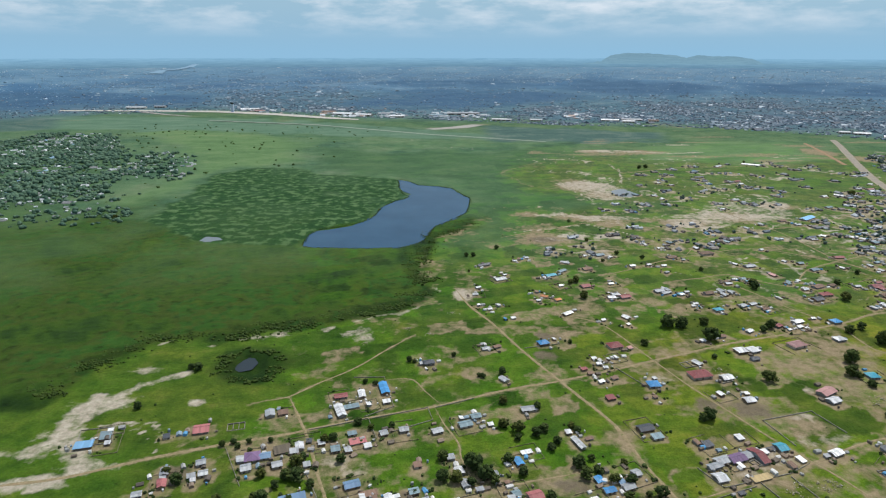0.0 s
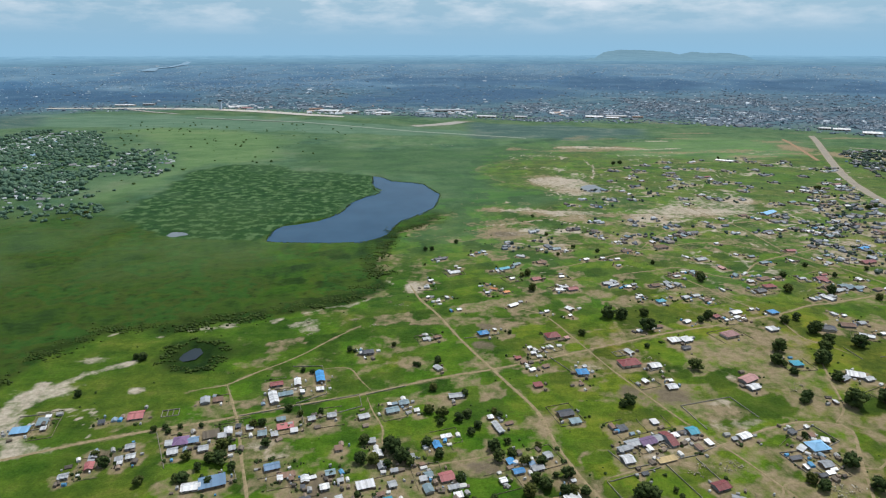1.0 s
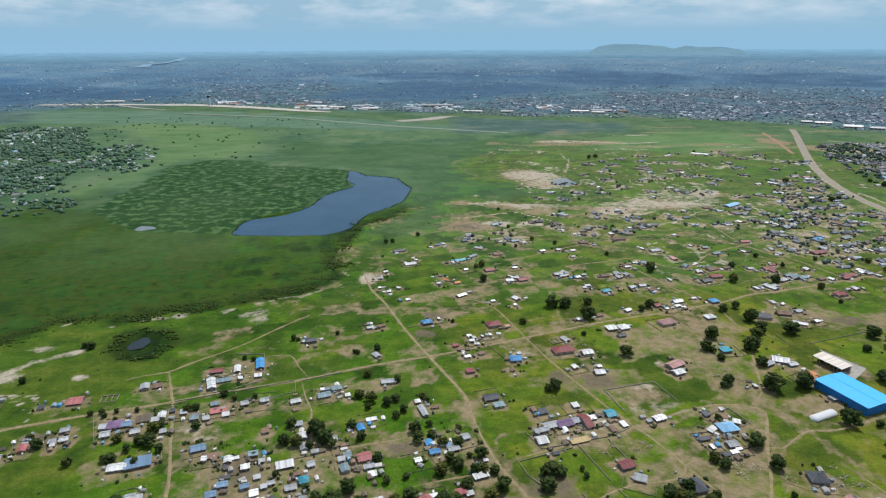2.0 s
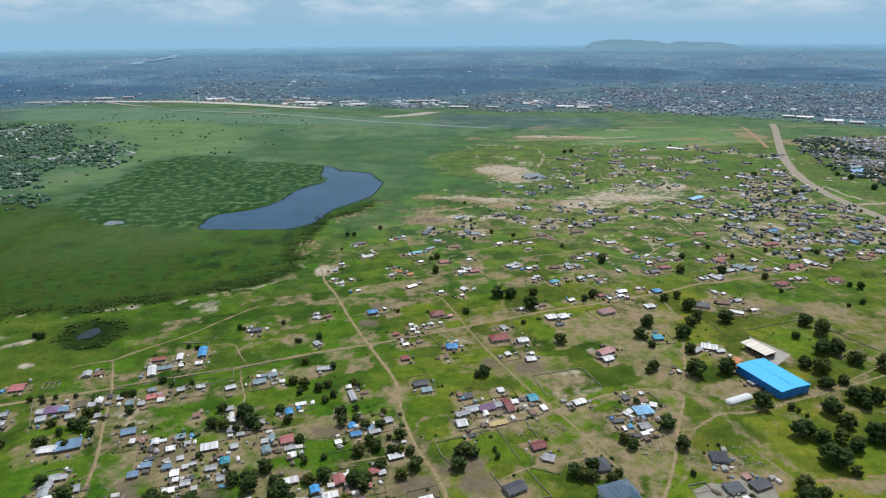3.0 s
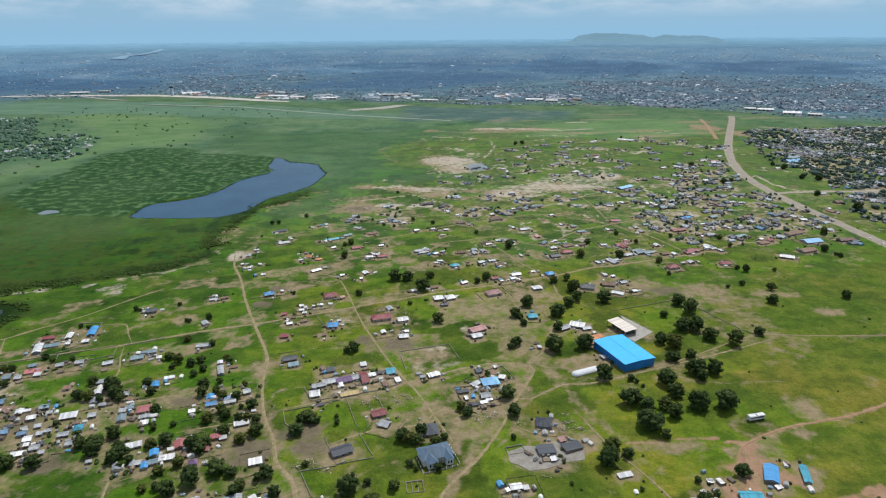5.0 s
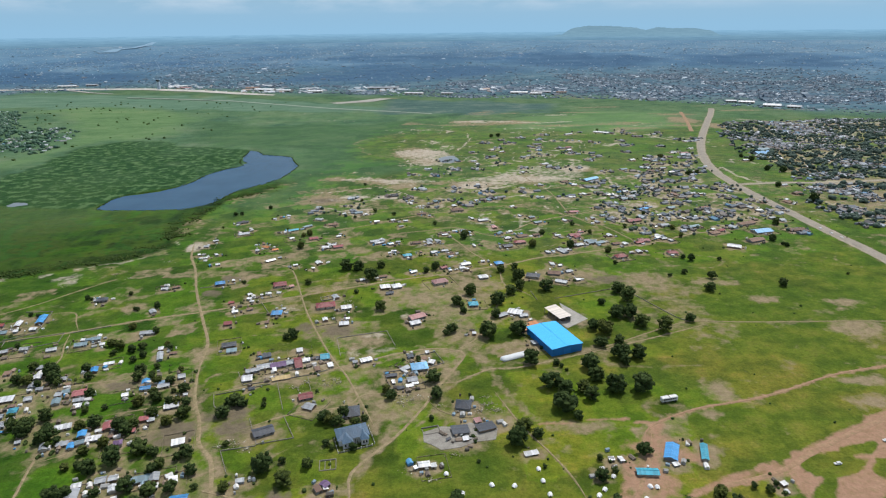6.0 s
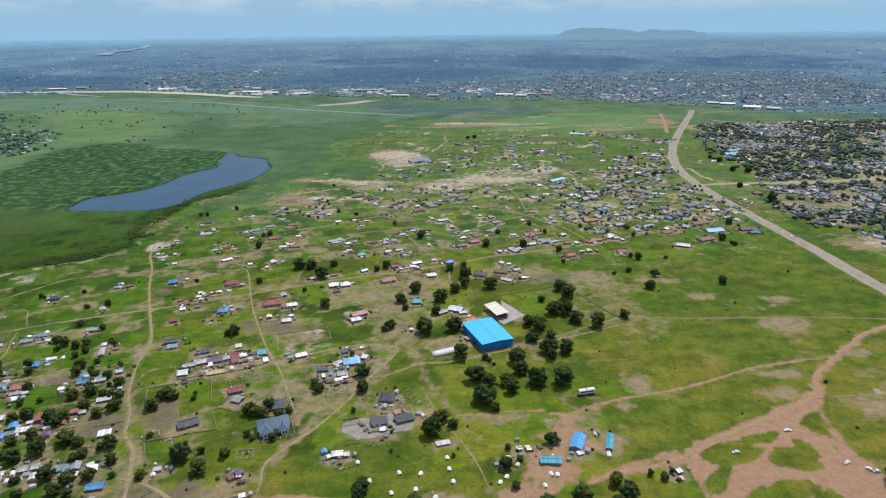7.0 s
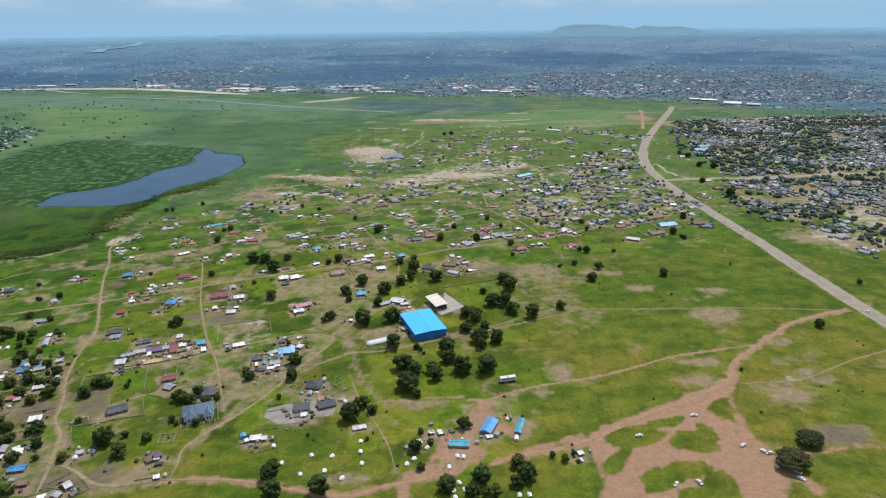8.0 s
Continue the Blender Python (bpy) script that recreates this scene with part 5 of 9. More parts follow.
HOMES += [
    ("shed", "white", 105.8, 367.8, 3.0, 1.7, 22),
    ("shed", "white", 245.9, 371.1, 2.8, 1.8, 8),
    ("shed", "white", 46.8, 371.2, 3.1, 2.0, 19),
    ("gable", "white", 122.2, 372.8, 5.0, 3.8, 124),
    ("hip", "red", 351.6, 377.2, 8.6, 5.7, 17),
    ("gable", "white", 84.3, 378.9, 7.3, 3.2, 38),
    ("hip", "red", 393.6, 383.6, 7.4, 4.9, 179),
    ("shed", "zinc", 90.1, 384.5, 2.7, 1.7, 18),
    ("hip", "cyan", 188.6, 384.9, 6.0, 4.0, 17),
    ("shed", "white", 32.3, 385.9, 2.8, 1.8, 15),
    ("gable", "rust", 222.0, 387.2, 4.9, 2.9, 18),
    ("gable", "white", 368.9, 387.2, 4.7, 3.7, 100),
    ("shed", "white", 298.2, 388.9, 4.1, 3.0, 110),
    ("gable", "zinc", 310.4, 390.9, 8.2, 5.0, 118),
    ("shed", "white", 174.3, 391.8, 2.4, 1.8, 16),
    ("gable", "zinc", 208.7, 392.1, 4.6, 3.6, 30),
]
HOMES += [
    ("shed", "white", 38.6, 392.6, 3.2, 2.1, 121),
    ("shed", "white", 25.0, 392.9, 2.1, 1.7, 21),
    ("shed", "rust", 198.7, 393.5, 2.5, 1.8, 101),
    ("gable", "zinc", 313.1, 394.0, 4.5, 3.2, 25),
    ("gable", "white", 307.5, 394.5, 4.5, 2.6, 38),
    ("shed", "white", 176.8, 395.2, 2.8, 1.7, 12),
    ("gable", "zinc", 217.3, 395.5, 5.0, 3.3, 18),
    ("shed", "white", 178.0, 395.8, 2.9, 1.8, 18),
    ("gable", "zinc", 447.5, 396.5, 9.6, 6.4, 153),
    ("shed", "white", 68.2, 401.4, 3.2, 1.8, 19),
    ("gable", "orange", 81.9, 402.8, 4.5, 3.2, 25),
    ("gable", "zinc", 321.9, 403.9, 4.6, 3.6, 107),
    ("gable", "dark", 268.1, 404.3, 7.4, 5.3, 19),
    ("gable", "zinc", 325.8, 405.0, 6.2, 4.0, 26),
    ("shed", "white", 241.7, 405.2, 2.2, 1.7, 113),
    ("gable", "white", 363.6, 406.6, 4.4, 3.2, 106),
]
HOMES += [
    ("gable", "rust", 355.8, 406.8, 5.6, 3.7, 21),
    ("shed", "white", 241.4, 407.1, 3.0, 2.0, 108),
    ("gable", "white", 121.3, 407.5, 5.0, 4.0, 4),
    ("gable", "red", 131.3, 408.7, 7.3, 4.9, 19),
    ("gable", "red", 375.6, 408.8, 6.5, 3.5, 21),
    ("gable", "orange", 73.5, 409.1, 5.0, 3.2, 155),
    ("gable", "teal", 343.1, 409.8, 7.1, 4.3, 23),
    ("gable", "zinc", 345.8, 410.8, 4.7, 2.9, 26),
    ("gable", "rust", 471.5, 410.9, 14.1, 6.6, 22),
    ("gable", "teal", 337.1, 411.1, 7.9, 5.8, 26),
    ("gable", "rust", 321.4, 411.8, 6.2, 4.8, 17),
    ("shed", "zinc", 23.7, 412.3, 3.7, 2.2, 5),
    ("shed", "white", 127.4, 412.4, 3.3, 2.4, 16),
    ("shed", "red", 383.6, 412.5, 4.1, 2.9, 108),
    ("shed", "white", 174.2, 412.6, 3.7, 2.0, 23),
    ("shed", "white", 123.9, 412.9, 3.7, 2.2, 118),
]
HOMES += [
    ("hip", "red", 279.1, 413.0, 8.8, 4.9, 12),
    ("gable", "zinc", 205.2, 413.0, 5.1, 3.1, 109),
    ("shed", "white", 402.9, 413.2, 4.1, 2.7, 110),
    ("gable", "cyan", 173.0, 413.8, 4.4, 2.6, 25),
    ("gable", "red", 380.7, 413.9, 8.9, 5.7, 4),
    ("gable", "teal", 334.7, 414.0, 6.2, 4.3, 14),
    ("gable", "rust", 194.6, 415.8, 5.9, 4.4, 15),
    ("gable", "zinc", 163.9, 416.5, 7.4, 3.2, 24),
    ("gable", "zinc", 398.6, 417.4, 4.6, 3.6, 15),
    ("gable", "zinc", 179.2, 417.5, 3.7, 2.4, 18),
    ("shed", "rust", 69.0, 417.6, 3.0, 2.0, 106),
    ("gable", "zinc", 212.5, 418.0, 4.5, 3.5, 113),
    ("gable", "zinc", 205.4, 419.6, 5.2, 4.0, 101),
    ("gable", "zinc", 159.8, 419.8, 6.7, 4.1, 17),
    ("shed", "white", 394.9, 420.3, 4.1, 3.2, 18),
    ("gable", "zinc", 166.7, 422.3, 4.5, 2.7, 100),
]
HOMES += [
    ("gable", "zinc", 270.0, 423.1, 4.7, 2.7, 19),
    ("gable", "white", 396.8, 424.0, 6.0, 4.5, 103),
    ("shed", "white", 165.0, 424.4, 3.3, 2.5, 10),
    ("shed", "white", 271.5, 424.4, 3.4, 2.0, 31),
    ("gable", "red", 328.3, 425.7, 7.3, 4.4, 106),
    ("gable", "zinc", 26.3, 426.5, 3.8, 2.6, 28),
    ("gable", "white", 356.4, 427.7, 4.9, 3.6, 99),
    ("gable", "rust", 282.9, 429.6, 8.6, 5.1, 24),
    ("gable", "red", 327.0, 429.6, 8.8, 6.1, 17),
    ("gable", "red", 107.5, 429.9, 6.7, 5.2, 21),
    ("gable", "zinc", 313.2, 430.2, 4.6, 3.1, 11),
    ("gable", "white", 89.2, 430.3, 3.6, 2.6, 25),
    ("gable", "rust", 446.3, 430.9, 8.7, 5.0, 19),
    ("gable", "rust", 295.1, 432.1, 5.2, 3.4, 19),
    ("gable", "skyblue", 488.0, 433.4, 15.6, 8.7, 14),
    ("gable", "white", 128.0, 434.8, 3.8, 2.6, 17),
]
HOMES += [
    ("gable", "zinc", 218.1, 435.3, 5.0, 2.9, 17),
    ("gable", "teal", 264.3, 435.5, 4.2, 2.6, 98),
    ("gable", "rust", 518.7, 436.0, 14.0, 5.7, 11),
    ("gable", "red", 454.8, 436.9, 5.9, 3.6, 28),
    ("gable", "red", 334.4, 438.0, 4.7, 2.7, 12),
    ("gable", "teal", 266.2, 438.9, 3.6, 2.8, 106),
    ("shed", "rust", 218.0, 439.1, 3.2, 2.2, 30),
    ("gable", "cyan", 236.1, 439.6, 5.7, 3.3, 18),
    ("shed", "zinc", 238.9, 439.8, 3.2, 2.1, 18),
    ("gable", "white", 449.0, 440.1, 3.6, 2.9, 27),
    ("shed", "white", 274.8, 441.6, 3.0, 2.3, 24),
    ("gable", "zinc", 226.7, 444.7, 3.9, 2.4, 10),
    ("gable", "zinc", 44.5, 444.9, 8.6, 5.0, 24),
    ("gable", "teal", 234.1, 445.9, 3.9, 2.6, 22),
    ("shed", "white", 79.3, 448.2, 2.3, 1.7, 13),
    ("gable", "teal", 435.8, 448.8, 10.4, 4.0, 22),
]
HOMES += [
    ("shed", "white", 403.2, 449.3, 2.5, 1.5, 27),
    ("gable", "cyan", 85.2, 453.2, 8.5, 4.0, 27),
    ("gable", "white", 48.9, 453.8, 2.7, 2.0, 17),
    ("gable", "pink", 261.9, 454.2, 6.0, 3.4, 102),
    ("gable", "rust", 484.8, 454.9, 16.9, 5.7, 22),
    ("gable", "zinc", 179.6, 460.2, 3.6, 2.2, 22),
    ("gable", "teal", 95.9, 463.0, 7.9, 3.3, 41),
    ("gable", "zinc", 521.5, 464.2, 5.7, 4.4, 26),
    ("gable", "zinc", 355.7, 465.2, 4.6, 3.5, 107),
    ("gable", "rust", 498.6, 466.7, 4.4, 3.2, 16),
    ("gable", "teal", 302.2, 467.1, 6.9, 3.8, 21),
    ("gable", "red", 389.1, 468.1, 12.9, 6.0, 18),
    ("gable", "rust", 117.7, 468.8, 7.4, 5.0, 16),
    ("gable", "zinc", 414.8, 469.7, 5.2, 2.9, 105),
    ("gable", "zinc", 515.8, 471.1, 5.7, 3.1, 18),
    ("gable", "white", 327.7, 471.2, 3.9, 2.6, 111),
]
HOMES += [
    ("shed", "white", 436.6, 472.3, 3.4, 2.7, 106),
    ("gable", "zinc", 423.0, 474.4, 4.5, 2.6, 100),
    ("gable", "zinc", 253.3, 475.5, 8.9, 5.0, 19),
    ("gable", "white", 156.5, 475.7, 4.5, 3.0, 18),
    ("gable", "zinc", 373.3, 476.2, 5.1, 3.4, 111),
    ("gable", "white", 182.7, 476.4, 4.0, 2.9, 9),
    ("gable", "zinc", 354.3, 476.9, 5.0, 2.8, 97),
    ("gable", "dark", 33.7, 477.5, 10.1, 4.0, 24),
    ("shed", "white", 171.2, 478.5, 3.4, 2.0, 25),
    ("gable", "white", 244.0, 480.9, 3.8, 2.3, 121),
    ("gable", "teal", 298.9, 482.4, 4.9, 3.7, 15),
    ("gable", "zinc", 102.8, 484.2, 7.0, 3.3, 148),
    ("gable", "white", 417.6, 485.0, 3.8, 2.8, 16),
    ("gable", "teal", 365.3, 485.2, 4.5, 3.2, 22),
    ("shed", "white", 60.8, 487.6, 2.8, 1.6, 16),
    ("gable", "white", 288.9, 488.0, 3.6, 2.3, 113),
]
HOMES += [
    ("gable", "zinc", 466.6, 490.2, 5.6, 3.8, 107),
    ("shed", "zinc", 204.6, 491.1, 2.8, 1.7, 4),
    ("gable", "rust", 65.1, 492.7, 3.5, 2.3, 110),
    ("gable", "white", 516.0, 495.6, 5.8, 3.8, 10),
    ("shed", "white", 71.9, 496.0, 2.8, 2.0, 16),
    ("gable", "rust", 196.8, 498.5, 7.8, 4.9, 16),
    ("gable", "red", 341.1, 498.6, 8.2, 5.0, 8),
    ("gable", "white", 144.4, 498.7, 3.5, 2.3, 112),
    ("shed", "white", 123.2, 501.3, 3.2, 1.8, 31),
    ("gable", "blue", 409.4, 504.2, 10.4, 4.0, 26),
    ("gable", "teal", 136.3, 504.4, 7.1, 4.6, 20),
    ("gable", "zinc", 513.2, 505.0, 5.9, 4.0, 107),
    ("gable", "teal", 437.4, 508.0, 7.9, 4.4, 25),
    ("hip", "rust", 231.0, 508.2, 11.6, 6.0, 17),
    ("gable", "rust", 469.8, 508.6, 7.3, 4.0, 16),
    ("gable", "dark", 367.8, 510.6, 6.9, 5.0, 114),
]
HOMES += [
    ("gable", "white", 285.0, 519.6, 4.1, 2.8, 34),
    ("gable", "rust", 559.1, 522.7, 7.9, 5.0, 109),
    ("shed", "white", 194.5, 523.1, 2.6, 1.7, 24),
    ("gable", "white", 228.5, 523.7, 5.2, 3.6, 107),
    ("gable", "rust", 535.1, 523.7, 7.0, 4.3, 16),
    ("gable", "white", 561.5, 530.8, 4.5, 2.8, 36),
    ("shed", "white", 185.3, 537.5, 3.3, 2.6, 97),
    ("gable", "teal", 210.7, 540.6, 6.0, 4.5, 113),
    ("gable", "teal", 402.0, 541.3, 7.3, 4.2, 24),
    ("shed", "white", 251.5, 543.1, 3.4, 1.9, 22),
    ("gable", "teal", 264.7, 544.7, 6.1, 4.0, 126),
    ("gable", "dark", 462.9, 547.4, 7.6, 4.9, 8),
    ("gable", "zinc", 350.6, 552.0, 6.4, 4.1, 12),
    ("gable", "white", 397.6, 552.2, 4.9, 3.7, 116),
    ("gable", "dark", 277.9, 554.9, 8.6, 5.0, 15),
    ("gable", "rust", 586.0, 555.5, 9.4, 5.0, 24),
]
HOMES += [
    ("gable", "rust", 459.6, 556.3, 10.3, 5.0, 112),
    ("gable", "white", 486.1, 557.4, 4.0, 2.8, 10),
    ("gable", "white", 392.5, 559.0, 6.6, 3.6, 7),
    ("gable", "zinc", 478.6, 559.9, 5.3, 4.0, 17),
    ("gable", "white", 366.4, 562.3, 4.9, 3.5, 120),
    ("gable", "zinc", 411.3, 571.8, 6.0, 4.0, 20),
    ("gable", "zinc", 612.2, 577.4, 6.9, 4.8, 25),
    ("gable", "rust", 453.3, 581.8, 7.1, 5.0, 29),
    ("gable", "zinc", 442.7, 582.3, 5.3, 3.3, 30),
    ("gable", "zinc", 305.6, 590.5, 5.9, 3.1, 108),
    ("gable", "zinc", 590.6, 590.5, 7.8, 4.4, 16),
    ("gable", "zinc", 440.5, 594.5, 7.1, 4.0, 110),
    ("gable", "zinc", 374.4, 597.4, 4.7, 3.1, 20),
    ("gable", "zinc", 363.7, 602.8, 6.1, 3.6, 17),
    ("gable", "zinc", 327.1, 604.4, 6.0, 3.5, 109),
    ("gable", "rust", 355.7, 618.7, 7.9, 5.0, 23),
]
HOMES += [
    ("gable", "skyblue", 387.8, 628.2, 21.4, 7.2, 37),
    ("gable", "zinc", 511.2, 644.5, 5.9, 4.0, 12),
    ("gable", "white", 493.8, 659.9, 7.9, 4.6, 12),
    ("gable", "rust", 470.0, 667.1, 7.8, 4.9, 21),
    ("gable", "white", 316.1, 668.3, 4.7, 3.6, 116),
    ("gable", "teal", 440.2, 677.7, 8.8, 5.0, 23),
    ("gable", "white", 670.0, 679.1, 7.8, 5.0, 12),
    ("gable", "zinc", 489.6, 681.5, 7.1, 4.1, 21),
    ("gable", "zinc", 349.9, 714.5, 8.9, 5.0, 22),
    ("gable", "white", 264.8, 718.7, 4.8, 3.9, 105),
    ("gable", "white", 611.4, 721.9, 6.7, 5.0, 12),
    ("gable", "teal", 494.0, 724.4, 6.3, 4.5, 21),
    ("gable", "white", 467.5, 732.8, 7.4, 5.0, 30),
    ("gable", "white", 488.2, 735.3, 10.7, 5.0, 123),
    ("gable", "zinc", 259.7, 736.3, 6.5, 4.7, 24),
    ("gable", "white", 664.3, 740.0, 37.9, 3.6, 75),
]
HOMES += [
    ("gable", "teal", 238.9, 741.0, 10.0, 5.0, 115),
    ("gable", "teal", 642.9, 742.3, 14.8, 7.2, 112),
    ("gable", "pink", 551.5, 773.4, 10.3, 5.0, 15),
    ("gable", "zinc", 538.2, 778.0, 8.0, 5.0, 9),
    ("gable", "zinc", 302.8, 798.9, 6.5, 3.7, 25),
    ("gable", "white", 573.6, 804.8, 6.0, 3.4, 100),
    ("gable", "white", 399.3, 806.1, 6.7, 4.3, 35),
    ("gable", "white", 290.5, 812.1, 4.4, 2.8, 37),
    ("gable", "red", 401.3, 823.1, 9.1, 5.0, 23),
    ("gable", "dark", 361.4, 852.3, 12.7, 5.0, 12),
    ("gable", "white", 587.5, 862.6, 5.7, 4.0, 21),
    ("gable", "white", 425.6, 939.5, 15.2, 5.4, 37),
    ("gable", "white", 483.6, 953.7, 25.2, 5.7, 147),
    ("gable", "skyblue", 655.0, 766.0, 24.6, 14.8, 20),
    ("gable", "teal", 668.0, 790.0, 19.7, 9.8, 20),
]
HOMES += [
    ("gable", "white", 115.2, 211.7, 4.7, 5.2, 14),
    ("gable", "zinc", 116.0, 218.9, 6.4, 2.7, 20),
    ("gable", "zinc", 120.7, 222.8, 6.5, 4.0, 20),
    ("gable", "purple", 127.7, 224.3, 7.4, 4.7, 20),
    ("gable", "zinc", 133.2, 226.5, 4.5, 4.0, 20),
    ("gable", "red", 137.9, 225.8, 3.5, 10.6, 18),
    ("low", "ochre", 132.3, 211.7, 8.4, 2.5, 18),
    ("shed", "white", 127.2, 219.1, 1.9, 3.3, 20),
    ("shed", "white", 141.7, 228.7, 3.5, 2.7, 18),
    ("gable", "cyan", 151.0, 232.0, 4.5, 5.4, 15),
    ("shed", "white", 135.9, 239.4, 3.0, 3.5, 15),
    ("low", "dark", 146.0, 231.0, 4.5, 1.7, 18),
    ("shed", "rust", 149.3, 219.6, 2.5, 3.8, 20),
    ("low", "dark", 120.0, 202.5, 2.8, 1.5, 18),
    ("shed", "white", 155.3, 223.5, 2.5, 3.8, 20),
    ("shed", "dark", 119.3, 234.3, 4.0, 3.6, 20),
]
HOMES += [
    ("shed", "rust", 114.8, 235.7, 2.0, 3.6, 20),
    ("shed", "dark", 188.2, 212.2, 5.1, 1.7, 12),
    ("gable", "zinc", 198.8, 208.1, 4.7, 4.0, 14),
    ("low", "white", 197.8, 202.9, 3.5, 1.7, 14),
    ("shed", "dark", 193.5, 200.9, 3.2, 1.6, 14),
    ("shed", "white", 189.5, 206.3, 1.5, 2.8, 14),
    ("low", "white", 200.5, 204.9, 2.9, 1.1, 14),
    ("shed", "white", 208.4, 224.8, 3.1, 3.1, -20),
    ("low", "zinc", 194.8, 219.4, 4.9, 2.4, 40),
    ("shed", "rust", 204.5, 228.5, 2.5, 2.5, 10),
    ("shed", "dark", 197.0, 231.2, 3.1, 2.6, 20),
    ("shed", "white", 205.9, 235.3, 1.9, 1.9, 20),
    ("shed", "dark", 221.4, 166.9, 5.3, 7.1, 100),
    ("shed", "dark", 232.7, 168.7, 4.8, 8.1, 112),
    ("shed", "pink", 229.4, 173.5, 2.9, 2.8, 20),
    ("shed", "white", 223.5, 160.8, 2.3, 2.2, 10),
]
HOMES += [
    ("low", "dark", 216.1, 161.0, 2.3, 0.9, 40),
    ("gable", "white", 205.9, 144.6, 4.4, 3.0, 10),
    ("shed", "white", 209.9, 144.0, 2.0, 2.0, 10),
    ("shed", "white", 202.6, 142.8, 1.5, 1.6, 30),
]

# the crowded yards along the western lanes
HOMES += [
    ("gable", "white", -66.5, 194.5, 6.8, 4.3, 14),
    ("shed", "slate", -58.9, 197.2, 9.8, 6.4, 21),
    ("gable", "zinc", -52.2, 176.2, 3.8, 3.9, 19),
    ("shed", "zinc", -48.9, 176.5, 2.5, 2.4, 17),
    ("gable", "zinc", -53.4, 172.4, 6.2, 4.0, 105),
    ("gable", "zinc", -40.7, 169.5, 4.0, 4.0, 22),
    ("gable", "zinc", -51.4, 166.6, 4.2, 3.5, 110),
    ("shed", "white", -47.4, 163.0, 4.9, 3.6, 18),
    ("shed", "white", -22.1, 159.9, 5.9, 3.7, 16),
    ("shed", "rust", -16.4, 159.5, 3.7, 1.6, 14),
    ("gable", "slate", -37.1, 207.1, 5.9, 4.1, 21),
    ("low", "rust", -29.6, 201.9, 6.3, 2.5, 19),
    ("shed", "white", -31.9, 199.8, 3.0, 2.0, 107),
    ("gable", "white", -21.4, 199.2, 3.9, 3.0, 105),
    ("low", "white", -18.4, 200.4, 2.6, 1.5, 22),
    ("gable", "white", -12.4, 194.2, 3.5, 3.2, 20),
]
HOMES += [
    ("gable", "teal", -11.6, 202.9, 3.8, 3.3, 18),
    ("gable", "slate", -18.3, 183.4, 4.0, 3.1, 16),
    ("low", "dark", -19.0, 187.9, 4.0, 1.4, 14),
    ("gable", "slate", -9.0, 182.1, 3.4, 2.6, 21),
    ("gable", "slate", -21.0, 177.6, 3.9, 3.5, 19),
    ("gable", "white", -4.2, 178.4, 3.3, 3.8, 17),
    ("shed", "white", -2.1, 174.1, 2.1, 2.0, 15),
    ("shed", "zinc", -5.6, 187.8, 2.7, 2.2, 22),
    ("shed", "zinc", -1.3, 182.0, 2.4, 2.1, 20),
    ("gable", "zinc", 1.1, 184.2, 2.9, 2.1, 18),
    ("gable", "zinc", 2.6, 172.4, 3.7, 3.2, 16),
    ("shed", "dark", 3.9, 175.1, 1.9, 2.0, 14),
    ("shed", "zinc", 7.4, 168.9, 2.3, 1.9, 21),
    ("shed", "white", -2.3, 167.7, 4.2, 2.4, 19),
    ("shed", "dark", -21.2, 194.3, 1.8, 1.8, 17),
    ("shed", "zinc", -6.6, 198.2, 2.5, 1.8, 15),
]
HOMES += [
    ("shed", "rust", -27.0, 199.3, 1.9, 1.9, 22),
    ("low", "dark", 2.6, 163.7, 2.0, 1.1, 20),
    ("shed", "white", 3.9, 195.6, 6.7, 4.0, 18),
    ("shed", "rust", -10.8, 219.6, 3.2, 3.1, 16),
    ("shed", "zinc", 3.4, 224.7, 3.2, 3.0, 14),
    ("gable", "white", 7.1, 215.6, 4.4, 3.3, 111),
    ("gable", "zinc", 9.3, 207.8, 4.2, 3.0, 109),
    ("shed", "zinc", 15.0, 204.2, 3.0, 1.8, 17),
    ("gable", "zinc", 21.3, 213.5, 3.5, 3.2, 15),
    ("low", "rust", 26.5, 208.9, 2.2, 1.4, 22),
    ("gable", "blue", 32.8, 221.8, 4.7, 3.0, 110),
    ("low", "white", 37.0, 228.7, 4.7, 1.9, 18),
    ("gable", "teal", 29.5, 201.9, 3.2, 3.0, 16),
    ("shed", "zinc", 27.4, 198.9, 2.9, 2.6, 14),
    ("gable", "teal", 29.6, 193.2, 4.6, 3.3, 111),
    ("gable", "coral", 36.9, 200.5, 5.5, 5.1, 19),
]
